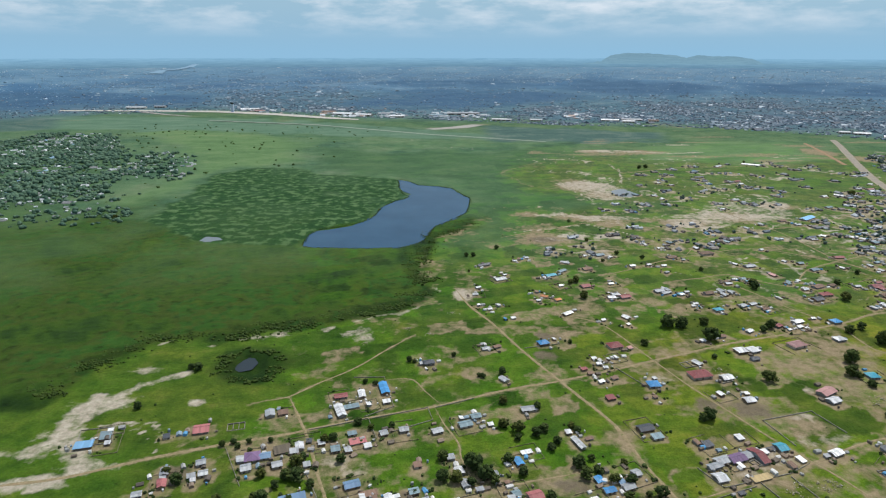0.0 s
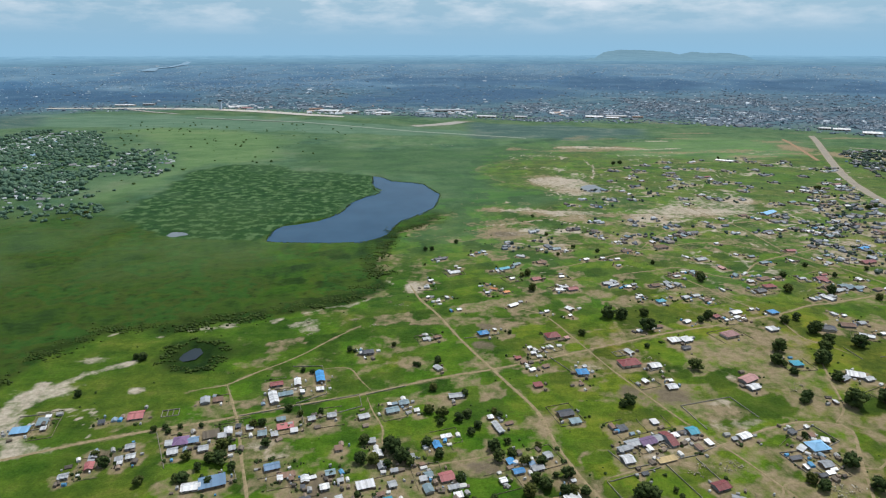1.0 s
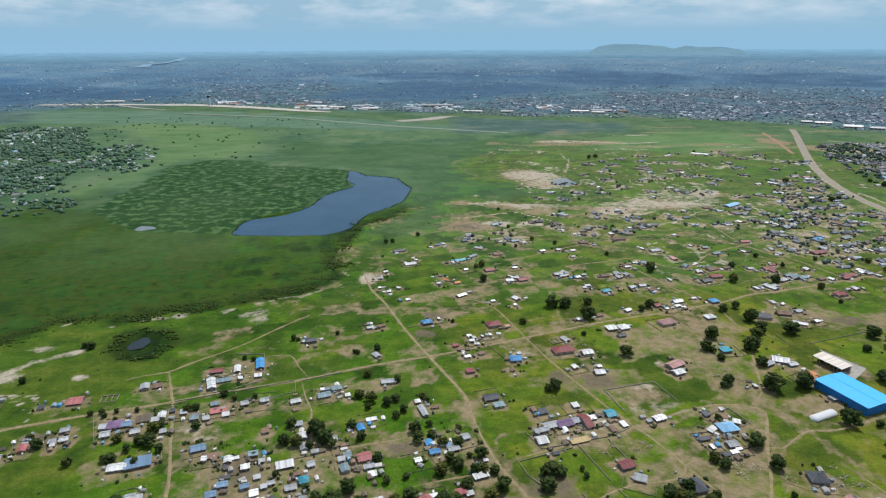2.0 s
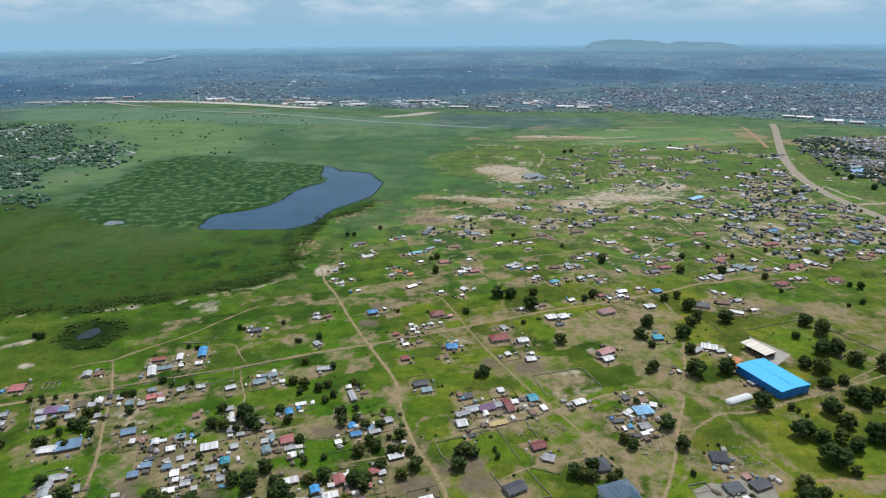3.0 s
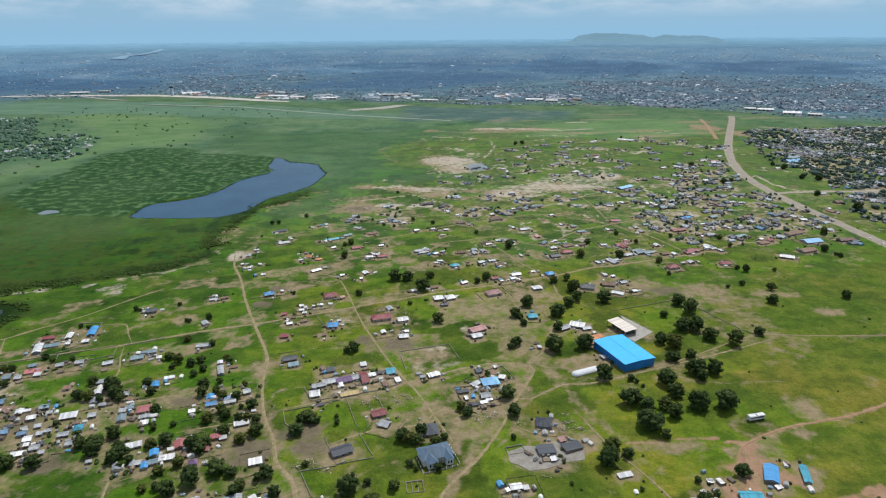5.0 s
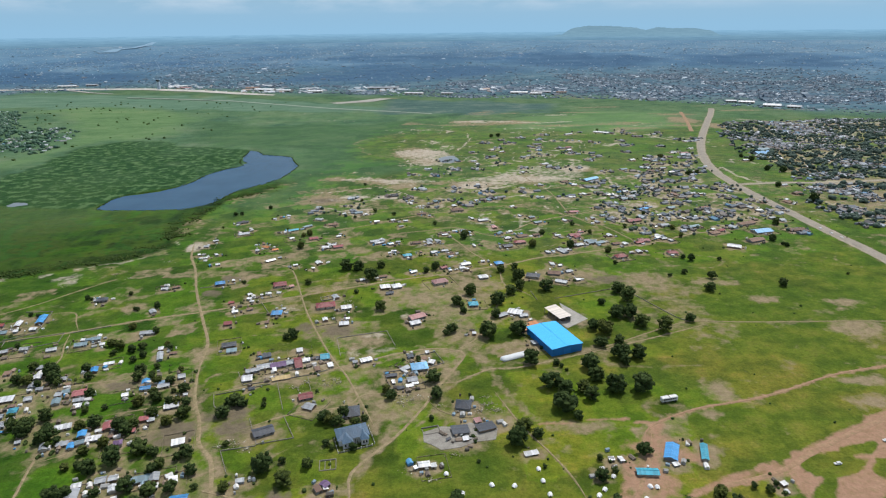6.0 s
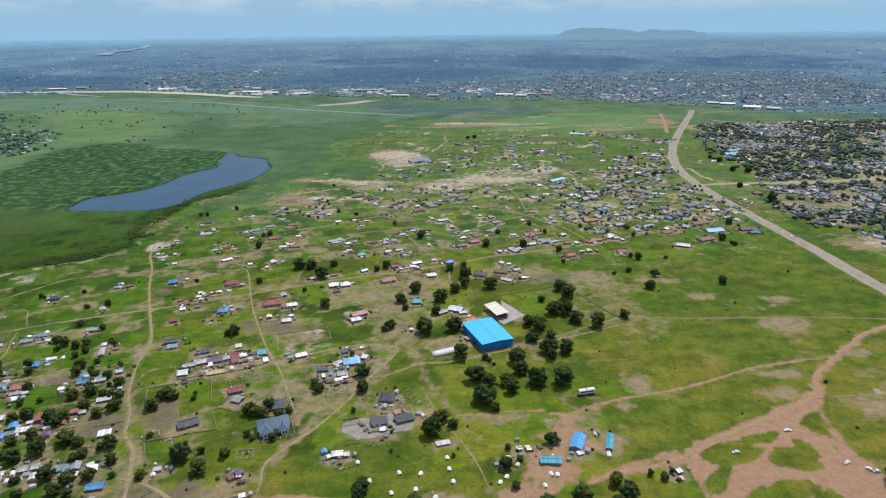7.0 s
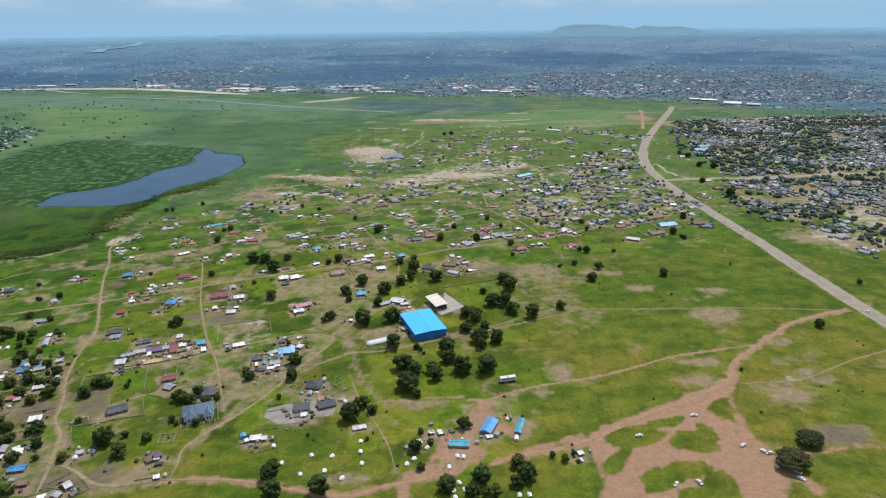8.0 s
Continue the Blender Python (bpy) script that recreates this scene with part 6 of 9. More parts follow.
HOMES += [
    ("shed", "zinc", 39.9, 193.9, 4.3, 2.0, 17),
    ("shed", "white", 41.7, 189.5, 3.3, 2.8, 15),
    ("gable", "zinc", 14.8, 195.8, 3.2, 3.5, 22),
    ("shed", "rust", 10.7, 189.9, 2.9, 1.7, 20),
    ("hip", "cyan", 14.1, 185.6, 4.2, 3.5, 108),
    ("gable", "zinc", 9.7, 181.5, 4.3, 2.9, 16),
    ("gable", "zinc", 15.9, 175.0, 2.8, 3.1, 14),
    ("shed", "white", 44.6, 172.9, 6.2, 2.9, 21),
    ("gable", "white", 60.2, 198.1, 2.8, 2.8, 19),
    ("gable", "blue", 64.7, 210.1, 3.8, 3.1, 107),
    ("gable", "blue", 67.3, 203.9, 4.5, 2.9, 15),
    ("gable", "blue", 55.7, 168.0, 4.2, 3.2, 112),
    ("gable", "teal", 57.9, 162.1, 3.4, 2.9, 20),
    ("gable", "blue", 55.3, 159.9, 3.6, 2.5, 108),
    ("shed", "white", 62.4, 164.6, 5.6, 2.7, 16),
    ("shed", "zinc", 51.0, 161.2, 4.3, 2.3, 14),
]
HOMES += [
    ("gable", "coral", 64.6, 173.6, 5.3, 4.3, 111),
    ("shed", "white", 67.3, 176.4, 3.1, 1.7, 19),
    ("hip", "purple", 74.8, 160.9, 3.3, 2.9, 17),
    ("shed", "coral", 76.9, 170.0, 2.1, 2.3, 15),
    ("shed", "zinc", 30.9, 162.7, 2.2, 1.4, 22),
    ("gable", "zinc", 44.3, 159.1, 4.0, 2.9, 110),
    ("shed", "rust", 69.3, 165.8, 2.1, 1.3, 18),
    ("shed", "white", 22.7, 249.5, 2.5, 2.2, 16),
    ("shed", "white", 58.3, 243.3, 2.6, 2.6, 14),
    ("gable", "zinc", 61.3, 235.1, 8.4, 2.3, 111),
    ("low", "rust", 67.0, 238.7, 3.6, 1.5, 19),
    ("gable", "dark", 95.0, 246.6, 7.1, 4.5, 17),
    ("shed", "teal", 98.5, 239.9, 4.9, 3.4, 15),
    ("gable", "zinc", 81.1, 214.5, 3.3, 3.9, 22),
    ("gable", "zinc", 75.5, 206.0, 4.9, 3.3, 20),
    ("shed", "thatch", 68.9, 216.5, 2.6, 1.9, 108),
]
HOMES += [
    ("low", "white", 89.2, 198.1, 2.0, 1.2, 16),
    ("shed", "slate", 73.5, 208.7, 2.6, 2.1, 14),
    ("shed", "white", 86.5, 188.1, 5.9, 2.6, 21),
    ("shed", "zinc", 81.5, 177.7, 2.9, 2.1, 19),
    ("hip", "coral", 78.0, 178.4, 3.9, 3.1, 17),
    ("gable", "white", -41.8, 276.6, 6.4, 2.8, 105),
    ("gable", "white", -50.5, 260.8, 10.2, 3.6, 112),
    ("low", "teal", -45.4, 265.0, 6.7, 2.8, 20),
    ("gable", "red", -52.3, 274.2, 6.0, 3.6, 18),
    ("gable", "blue", -30.8, 281.8, 10.7, 3.7, 106),
    ("shed", "white", -28.4, 269.2, 3.6, 2.7, 14),
    ("shed", "white", -37.1, 266.8, 2.7, 2.1, 111),
    ("gable", "zinc", -84.2, 258.3, 5.2, 4.0, 109),
    ("shed", "rust", -78.1, 259.4, 4.4, 3.6, 17),
    ("hip", "dark", -8.1, 309.5, 6.1, 3.8, 15),
    ("gable", "zinc", -2.6, 244.2, 4.7, 3.4, 22),
]
HOMES += [
    ("gable", "teal", 10.7, 249.7, 5.9, 4.0, 20),
    ("gable", "teal", 15.9, 256.1, 4.7, 3.5, 18),
    ("shed", "white", 8.9, 255.0, 2.3, 1.9, 106),
    ("gable", "zinc", -18.2, 245.1, 4.0, 3.5, 14),
    ("gable", "zinc", -27.4, 242.4, 3.4, 3.6, 21),
    ("low", "coral", -38.6, 236.7, 6.9, 3.6, 19),
    ("shed", "white", -33.6, 232.9, 3.1, 2.9, 17),
    ("gable", "teal", -47.7, 230.5, 3.7, 4.1, 15),
    ("shed", "zinc", -42.0, 230.0, 3.5, 2.8, 112),
    ("shed", "zinc", -54.8, 235.3, 3.7, 2.9, 110),
    ("shed", "teal", -41.9, 242.1, 3.8, 2.5, 18),
    ("gable", "slate", -78.1, 225.5, 5.3, 3.8, 16),
    ("hip", "purple", -82.8, 224.6, 6.0, 5.8, 14),
    ("shed", "zinc", -87.7, 223.2, 3.9, 2.9, 111),
    ("gable", "zinc", -83.5, 217.4, 4.1, 4.4, 19),
    ("gable", "white", -64.0, 232.3, 5.0, 3.2, 107),
]
HOMES += [
    ("shed", "zinc", -65.6, 228.8, 3.5, 3.1, 15),
    ("low", "thatch", -71.3, 230.4, 6.5, 5.1, 22),
    ("gable", "zinc", -70.8, 219.5, 4.0, 3.7, 20),
    ("shed", "zinc", -58.1, 219.8, 2.8, 2.9, 18),
    ("shed", "dark", -60.6, 236.5, 2.3, 2.5, 16),
    ("gable", "coral", -112.8, 245.5, 6.4, 6.3, 14),
    ("shed", "dark", -126.7, 239.8, 2.8, 2.9, 21),
    ("gable", "zinc", -121.9, 200.9, 3.6, 3.4, 19),
    ("gable", "coral", -114.5, 207.2, 4.5, 2.9, 107),
    ("gable", "zinc", -116.7, 214.7, 4.7, 3.1, 105),
    ("shed", "zinc", -104.6, 212.2, 3.1, 2.4, 22),
    ("gable", "zinc", -103.7, 220.8, 3.7, 3.5, 20),
    ("gable", "zinc", -100.2, 213.8, 3.6, 3.4, 18),
    ("shed", "white", -102.8, 209.5, 2.0, 1.9, 16),
    ("shed", "skyblue", -160.9, 233.0, 7.1, 4.5, 14),
    ("shed", "teal", -154.8, 240.2, 6.1, 4.0, 111),
]
HOMES += [
    ("shed", "white", -154.7, 244.6, 2.6, 2.1, 109),
    ("shed", "white", -151.1, 234.6, 2.3, 2.5, 17),
    ("gable", "zinc", -121.9, 200.4, 3.3, 2.3, 15),
    ("gable", "coral", -115.5, 208.1, 3.2, 2.5, 112),
    ("shed", "zinc", -116.1, 211.6, 2.8, 2.3, 110),
    ("shed", "white", 100.3, 161.4, 4.9, 3.5, 18),
    ("gable", "zinc", 79.2, 138.3, 3.8, 3.4, 16),
    ("gable", "zinc", 83.5, 139.5, 3.1, 2.9, 14),
    ("gable", "white", 86.1, 133.6, 3.7, 2.8, 111),
    ("shed", "teal", 94.4, 138.5, 6.3, 2.9, 19),
    ("gable", "zinc", 99.4, 139.7, 4.5, 3.5, 107),
    ("shed", "white", 102.0, 134.4, 2.3, 1.9, 15),
    ("shed", "white", 107.6, 138.2, 3.5, 2.9, 112),
    ("gable", "blue", 113.8, 127.6, 6.0, 3.2, 10),
    ("gable", "white", 71.2, 135.5, 3.3, 2.6, 18),
    ("gable", "zinc", 72.1, 130.1, 6.0, 4.2, 106),
]
HOMES += [
    ("shed", "white", 70.6, 125.9, 3.3, 2.5, 14),
]


NORTH = [(90, 500), (150, 470), (280, 540), (420, 540), (530, 520), (540, 640), (560, 760), (620, 900), (560, 1010), (420, 960), (300, 900), (220, 800), (150, 640)]


def inside(poly, x, y):
    r, n = False, len(poly)
    for i in range(n):
        (ax, ay), (bx, by) = poly[i], poly[(i + 1) % n]
        if (ay > y) != (by > y) and x < (bx - ax) * (y - ay) / (by - ay) + ax:
            r = not r
    return r


yard_rng = random.Random(51)
YARDS = []
while len(YARDS) < 78:
    yx, yy = yard_rng.uniform(90, 620), yard_rng.uniform(470, 1010)
    if inside(NORTH, yx, yy) and all(math.hypot(yx - q[0], yy - q[1]) > 22 for q in YARDS):
        YARDS.append((yx, yy, yard_rng.uniform(6, 13)))
ROADSIDE = [(380, 440), (530, 430), (538, 560), (530, 680), (560, 760), (500, 760), (420, 620), (370, 520)]
while len(YARDS) < 138:
    yx, yy = yard_rng.uniform(370, 560), yard_rng.uniform(430, 760)
    if inside(ROADSIDE, yx, yy) and all(math.hypot(yx - q[0], yy - q[1]) > 11 for q in YARDS):
        YARDS.append((yx, yy, yard_rng.uniform(8, 12)))
build_ground()


def water_sheet(name, outline, z, grow, label, mat):
    cx, cy = sum(p[0] for p in outline) / len(outline), sum(p[1] for p in outline) / len(outline)
    bm = bmesh.new()
    vs = []
    for x, y in outline:
        v = Vector((x - cx, y - cy))
        v *= 1 + grow / max(v.length, 1)
        vs.append(bm.verts.new((cx + v.x, cy + v.y, z)))
    f = bm.faces.new(vs)
    if f.normal.z < 0:
        f.normal_flip()
    bmesh.ops.triangulate(bm, faces=[f])
    me = bpy.data.meshes.new(name)
    bm.to_mesh(me)
    bm.free()
    me.materials.append(mat)
    return tagged(new(name, me), label, "water", kind="structure")


water_sheet("lake", LAKE, -0.35, 14, "calm slate-blue lake with ragged reedy shores", WATER)
water_sheet("lily_pool", LILY_POOL, -0.35, 4, "small open pool among floating plants", SHALLOW)
water_sheet("digging_pool", GREY_POOL, -0.35, 4, "shallow blue-grey pool in sandy diggings", SHALLOW)
water_sheet("pond", [(-114 + (x + 108) * 0.5, 311 + (y - 308) * 0.5) for x, y in POND], -0.72, 0, "small dark pond among wet grass", DARK_WATER)

for i, (name, width, line) in enumerate(ROADS):
    if name == "track_ring":
        continue
    if name == "embankment":
        width = 16.0
    tagged(ribbon("road", line, width * 0.40, 0.05 + 0.005 * i, LATERITE if name in ("dirt_road", "path_field", "track_camp", "embankment") else TRACK, 40 + i, taper=0 if name in ("dirt_road", "embankment") else 5),
           "reddish laterite dirt road worn through grass" if name in ("dirt_road", "path_field", "track_camp") else "pale tan unpaved earth lane through grass", "road", kind="structure")
tagged(ribbon("road_verge", HIGHWAY, 12.2, 0.20, SHOULDER, 7, 0.10), "pale gravel shoulders of the main road", "road", kind="structure")
tagged(ribbon("highway", HIGHWAY, 9.2, 0.26, ASPHALT, 8, 0.02), "dusty grey asphalt main road bending away", "road", kind="structure")
SIDE_ROADS = [(8.0, [(545, 598), (601, 603), (643, 600), (693, 606), (750, 613), (833, 619)]), (7.0, [(770, 1090), (840, 1040), (901, 1008), (961, 1018), (1023, 1020), (1132, 1030)])]
for i, (w, line) in enumerate(SIDE_ROADS):
    tagged(ribbon("side_road", line, w, 0.12 + 0.01 * i, SHOULDER, 60 + i), "pale earth side road into the town", "road", kind="structure")


# ---- far land ----
def far_strip(name, corners, label, mat, lift=1.2):
    verts = []
    for x, y in corners:
        verts.append((x, y, float(rise(math.hypot(x - REF.x, y - REF.y))) + lift))
    return tagged(mesh_object(name, verts, [tuple(range(len(verts)))], mat), label, "airfield", kind="structure")


APRON = earth_material("bleached_apron", (0.36, 0.34, 0.30), (0.52, 0.50, 0.45), 0.1)
far_strip("apron", [(-1150, 1850), (-900, 1845), (-660, 1815), (-480, 1740), (-325, 1650), (-222, 1610), (-222, 1632), (-320, 1690), (-480, 1790), (-660, 1862), (-900, 1885), (-1150, 1880)], "long pale sandy airfield apron", APRON)
far_strip("runway", [(-603, 1590), (-307, 1491), (-29, 1313), (202, 1204), (203, 1214), (-29, 1327), (-307, 1505), (-603, 1604)], "thin pale runway across flat grassland", RUNWAY)
far_strip("taxiway", [(-900, 1830), (-780, 1740), (-700, 1700), (-690, 1706), (-768, 1748), (-880, 1834)], "pale taxiway leading off an apron", CONCRETE)
far_strip("airfield_pad", [(-20, 1400), (60, 1440), (100, 1500), (70, 1510), (20, 1460), (-40, 1420)], "pale worn airfield hardstanding", CONCRETE)


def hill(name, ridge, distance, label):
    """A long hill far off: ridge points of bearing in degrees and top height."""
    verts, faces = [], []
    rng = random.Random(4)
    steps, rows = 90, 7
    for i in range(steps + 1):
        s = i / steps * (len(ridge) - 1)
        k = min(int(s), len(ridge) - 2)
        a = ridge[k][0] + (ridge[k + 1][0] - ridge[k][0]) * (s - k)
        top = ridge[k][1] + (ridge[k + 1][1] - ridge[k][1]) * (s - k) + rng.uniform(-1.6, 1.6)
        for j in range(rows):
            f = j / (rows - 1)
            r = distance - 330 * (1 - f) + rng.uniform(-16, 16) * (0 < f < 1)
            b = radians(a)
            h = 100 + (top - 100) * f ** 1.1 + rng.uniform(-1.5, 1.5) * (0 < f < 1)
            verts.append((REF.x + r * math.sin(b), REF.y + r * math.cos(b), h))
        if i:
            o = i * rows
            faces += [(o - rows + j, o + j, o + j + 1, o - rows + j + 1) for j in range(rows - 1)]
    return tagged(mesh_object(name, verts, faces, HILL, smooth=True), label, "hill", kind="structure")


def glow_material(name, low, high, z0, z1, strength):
    """Self-lit distance: haze painted as colour by height alone, with faint streaks of land."""
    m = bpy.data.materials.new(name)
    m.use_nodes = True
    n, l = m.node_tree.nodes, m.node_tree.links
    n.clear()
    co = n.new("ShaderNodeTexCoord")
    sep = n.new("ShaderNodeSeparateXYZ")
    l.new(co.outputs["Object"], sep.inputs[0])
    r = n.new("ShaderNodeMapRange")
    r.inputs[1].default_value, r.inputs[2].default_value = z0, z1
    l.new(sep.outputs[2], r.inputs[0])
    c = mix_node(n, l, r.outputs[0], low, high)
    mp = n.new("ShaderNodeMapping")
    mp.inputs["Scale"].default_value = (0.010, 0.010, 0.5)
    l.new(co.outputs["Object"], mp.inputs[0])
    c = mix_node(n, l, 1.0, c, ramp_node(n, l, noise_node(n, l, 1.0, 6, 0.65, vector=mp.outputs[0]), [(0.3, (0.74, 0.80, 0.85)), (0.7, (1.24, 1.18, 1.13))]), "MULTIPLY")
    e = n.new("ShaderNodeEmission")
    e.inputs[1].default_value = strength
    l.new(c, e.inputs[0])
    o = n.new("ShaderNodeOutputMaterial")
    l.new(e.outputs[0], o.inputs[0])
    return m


# hill and plain emit their painted haze colour, though neither is a lamp
HILL = glow_material("glowing_haze_hill", (0.215, 0.380, 0.490), (0.205, 0.350, 0.440), 100, 165, 1.0)
PLAIN = glow_material("glowing_haze_plain", (0.165, 0.310, 0.425), (0.275, 0.505, 0.690), 88, 133, 1.0)


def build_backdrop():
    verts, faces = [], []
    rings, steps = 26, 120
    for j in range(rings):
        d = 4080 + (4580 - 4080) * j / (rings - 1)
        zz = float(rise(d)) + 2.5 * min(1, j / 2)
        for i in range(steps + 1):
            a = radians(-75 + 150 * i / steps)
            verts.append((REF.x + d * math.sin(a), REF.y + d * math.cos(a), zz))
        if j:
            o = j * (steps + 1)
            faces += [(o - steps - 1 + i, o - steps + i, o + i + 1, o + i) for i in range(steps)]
    tagged(mesh_object("backdrop", verts, faces, PLAIN, smooth=True), "glowing backdrop plain with blue haze painted towards the horizon", "distance", kind="structure")


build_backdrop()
far_strip("river", [land(x, y)[:2] for x, y in ((-2441, 5100), (-2741, 5895), (-2760, 6277), (-3134, 7469), (-3700, 9000), (-3640, 9050), (-3050, 7469), (-2690, 6277), (-2640, 5850), (-2300, 5060))], "distant river bend with its pale glint painted in", RIVER_GLINT, 3.6)
hill("hill_far", [(10.4, 100), (12.1, 120), (12.8, 151), (14.1, 166), (16.0, 163), (18.1, 152), (18.9, 136), (19.9, 153), (21.1, 146), (22.6, 147), (23.9, 132), (24.9, 108), (26.6, 100)], 4420, "long flat-topped hill, glowing in a painted haze colour")


# ---- far town and scattered growth, joined where nobody could count ----
def stuff_mesh(name, verts, faces, mat, label, category, smooth=False):
    return tagged(mesh_object(name, verts, faces, mat, smooth=smooth), label, category, kind="stuff")


def hut_into(verts, faces, x, y, z, length, width, tall, turn):
    """A small gabled house: walls and a roof with an overhang."""
    c, s = math.cos(turn), math.sin(turn)
    o = len(verts)
    L, W = length / 2, width / 2
    for px, py, pz in ((-L, -W, 0), (L, -W, 0), (L, W, 0), (-L, W, 0), (-L, -W, tall), (L, -W, tall), (L, W, tall), (-L, W, tall), (-L * 1.08, 0, tall + 0.52 * W), (L * 1.08, 0, tall + 0.52 * W)):
        verts.append((x + c * px - s * py, y + s * px + c * py, z + pz))
    faces += [tuple(o + k for k in f) for f in ((0, 1, 5, 4), (1, 2, 6, 5), (2, 3, 7, 6), (3, 0, 4, 7), (4, 5, 9, 8), (6, 7, 8, 9), (5, 6, 9), (7, 4, 8))]


ICO = bmesh.new()
bmesh.ops.create_icosphere(ICO, subdivisions=1, radius=1.0)
ICO_V = [v.co.copy() for v in ICO.verts]
ICO_F = [tuple(v.index for v in f.verts) for f in ICO.faces]
ICO.free()


def clump_into(verts, faces, x, y, z, r, rng, flat=0.8):
    """A low-poly uneven clump of leaves."""
    o = len(verts)
    for v in ICO_V:
        k = r * rng.uniform(0.68, 1.22)
        verts.append((x + v.x * k, y + v.y * k, z + r * flat * 0.72 + v.z * k * flat))
    faces += [tuple(o + i for i in f) for f in ICO_F]


YARD_HUTS, TOWN_HUTS = [], []


def district(name, outline, houses, trees, seed, size, label, roof, leaf, crown=3.4, grove=0.53, blend=0.04):
    """A dense quarter: many small roofs on bare plots, with groves between them."""
    rng = random.Random(seed)
    draw = np.random.RandomState(seed)
    n = (houses + trees) * 14
    xs, ys = [p[0] for p in outline], [p[1] for p in outline]
    x, y = draw.uniform(min(xs), max(xs), n), draw.uniform(min(ys), max(ys), n)
    rim = edge_distance(outline, x, y)
    ok = (rim > -12) & (draw.rand(n) < step(rim, -14, 26) + 0.12) & (line_distance(HIGHWAY, x, y) > 15)
    for w, line in SIDE_ROADS:
        ok &= line_distance(line, x, y) > 0.5 * w + 4
    green, close, gap = fbm(x, y, 75, seed), fbm(x, y, 34, seed + 1), fbm(x, y, 110, seed + 2)
    home = ok & (green < grove + blend) & (close > 0.36) & (gap < 0.64)
    leafy = ok & (draw.rand(n) < np.clip((green - grove + 0.13) * 6, 0.13, 1))
    hv, hf, tv, tf = [], [], [], []
    for i in np.nonzero(home)[0][:houses]:
        l = rng.choice((0.6, 0.8, 0.9, 1.0, 1.1, 1.3, 1.9)) * rng.uniform(0.8, 1.15) * size
        row = (x[i], y[i], l, l * rng.uniform(0.45, 0.85), rng.uniform(0.9, 1.5), GRID_ANGLE + rng.choice((0, 90)) + rng.gauss(0, 14))
        if name == "east_town" and y[i] < 570 and len(TOWN_HUTS) < 260:
            TOWN_HUTS.append(row)
        else:
            hut_into(hv, hf, row[0], row[1], 0, row[2], row[3], row[4], radians(row[5]))
    for i in np.nonzero(leafy)[0][:trees]:
        r = rng.choice((0.4, 0.55, 0.7, 0.8, 1.0, 1.3)) * crown
        for k in range(3):
            clump_into(tv, tf, x[i] + rng.uniform(-1, 1) * r * 0.95, y[i] + rng.uniform(-1, 1) * r * 0.95, rng.uniform(0, 0.6), r * rng.uniform(0.6, 1), rng, rng.uniform(0.7, 1.0))
    stuff_mesh(name + "_houses", hv, hf, roof, label, "houses")
    stuff_mesh(name + "_trees", tv, tf, leaf, "dense dark green trees between distant houses", "trees", True)


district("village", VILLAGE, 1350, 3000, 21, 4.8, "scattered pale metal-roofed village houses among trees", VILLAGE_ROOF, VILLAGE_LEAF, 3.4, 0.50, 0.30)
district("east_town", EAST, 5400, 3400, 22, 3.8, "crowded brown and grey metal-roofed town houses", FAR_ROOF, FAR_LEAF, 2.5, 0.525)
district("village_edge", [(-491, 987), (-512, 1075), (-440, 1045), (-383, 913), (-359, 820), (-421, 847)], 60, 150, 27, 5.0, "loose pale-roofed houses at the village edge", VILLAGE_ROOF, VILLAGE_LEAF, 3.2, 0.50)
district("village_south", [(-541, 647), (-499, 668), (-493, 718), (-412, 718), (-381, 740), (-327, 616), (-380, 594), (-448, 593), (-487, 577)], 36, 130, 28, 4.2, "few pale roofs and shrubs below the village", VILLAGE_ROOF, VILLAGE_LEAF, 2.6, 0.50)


def north_yards():
    """Loose family yards beyond the lanes: a few huts each, with shrubs."""
    rng = random.Random(52)
    tv, tf = [], []
    for x, y, r in YARDS:
        for k in range(rng.randint(3, 9)):
            a, q = rng.uniform(0, 6.283), r * rng.uniform(0.2, 1.0)
            l = rng.choice((2.2, 2.8, 3.4, 4.0, 5.0, 7.0))
            YARD_HUTS.append((x + q * math.cos(a), y + q * math.sin(a), l, l * rng.uniform(0.5, 0.8), rng.uniform(0.9, 1.3), GRID_ANGLE + rng.choice((0, 90)) + rng.gauss(0, 8)))
        for k in range(rng.randint(1, 6)):
            a, q = rng.uniform(0, 6.283), r * rng.uniform(0.6, 1.7)
            s = rng.uniform(0.6, 2.2)
            clump_into(tv, tf, x + q * math.cos(a), y + q * math.sin(a), 0, s, rng, 0.9)
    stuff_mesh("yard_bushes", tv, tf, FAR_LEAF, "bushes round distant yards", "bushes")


north_yards()


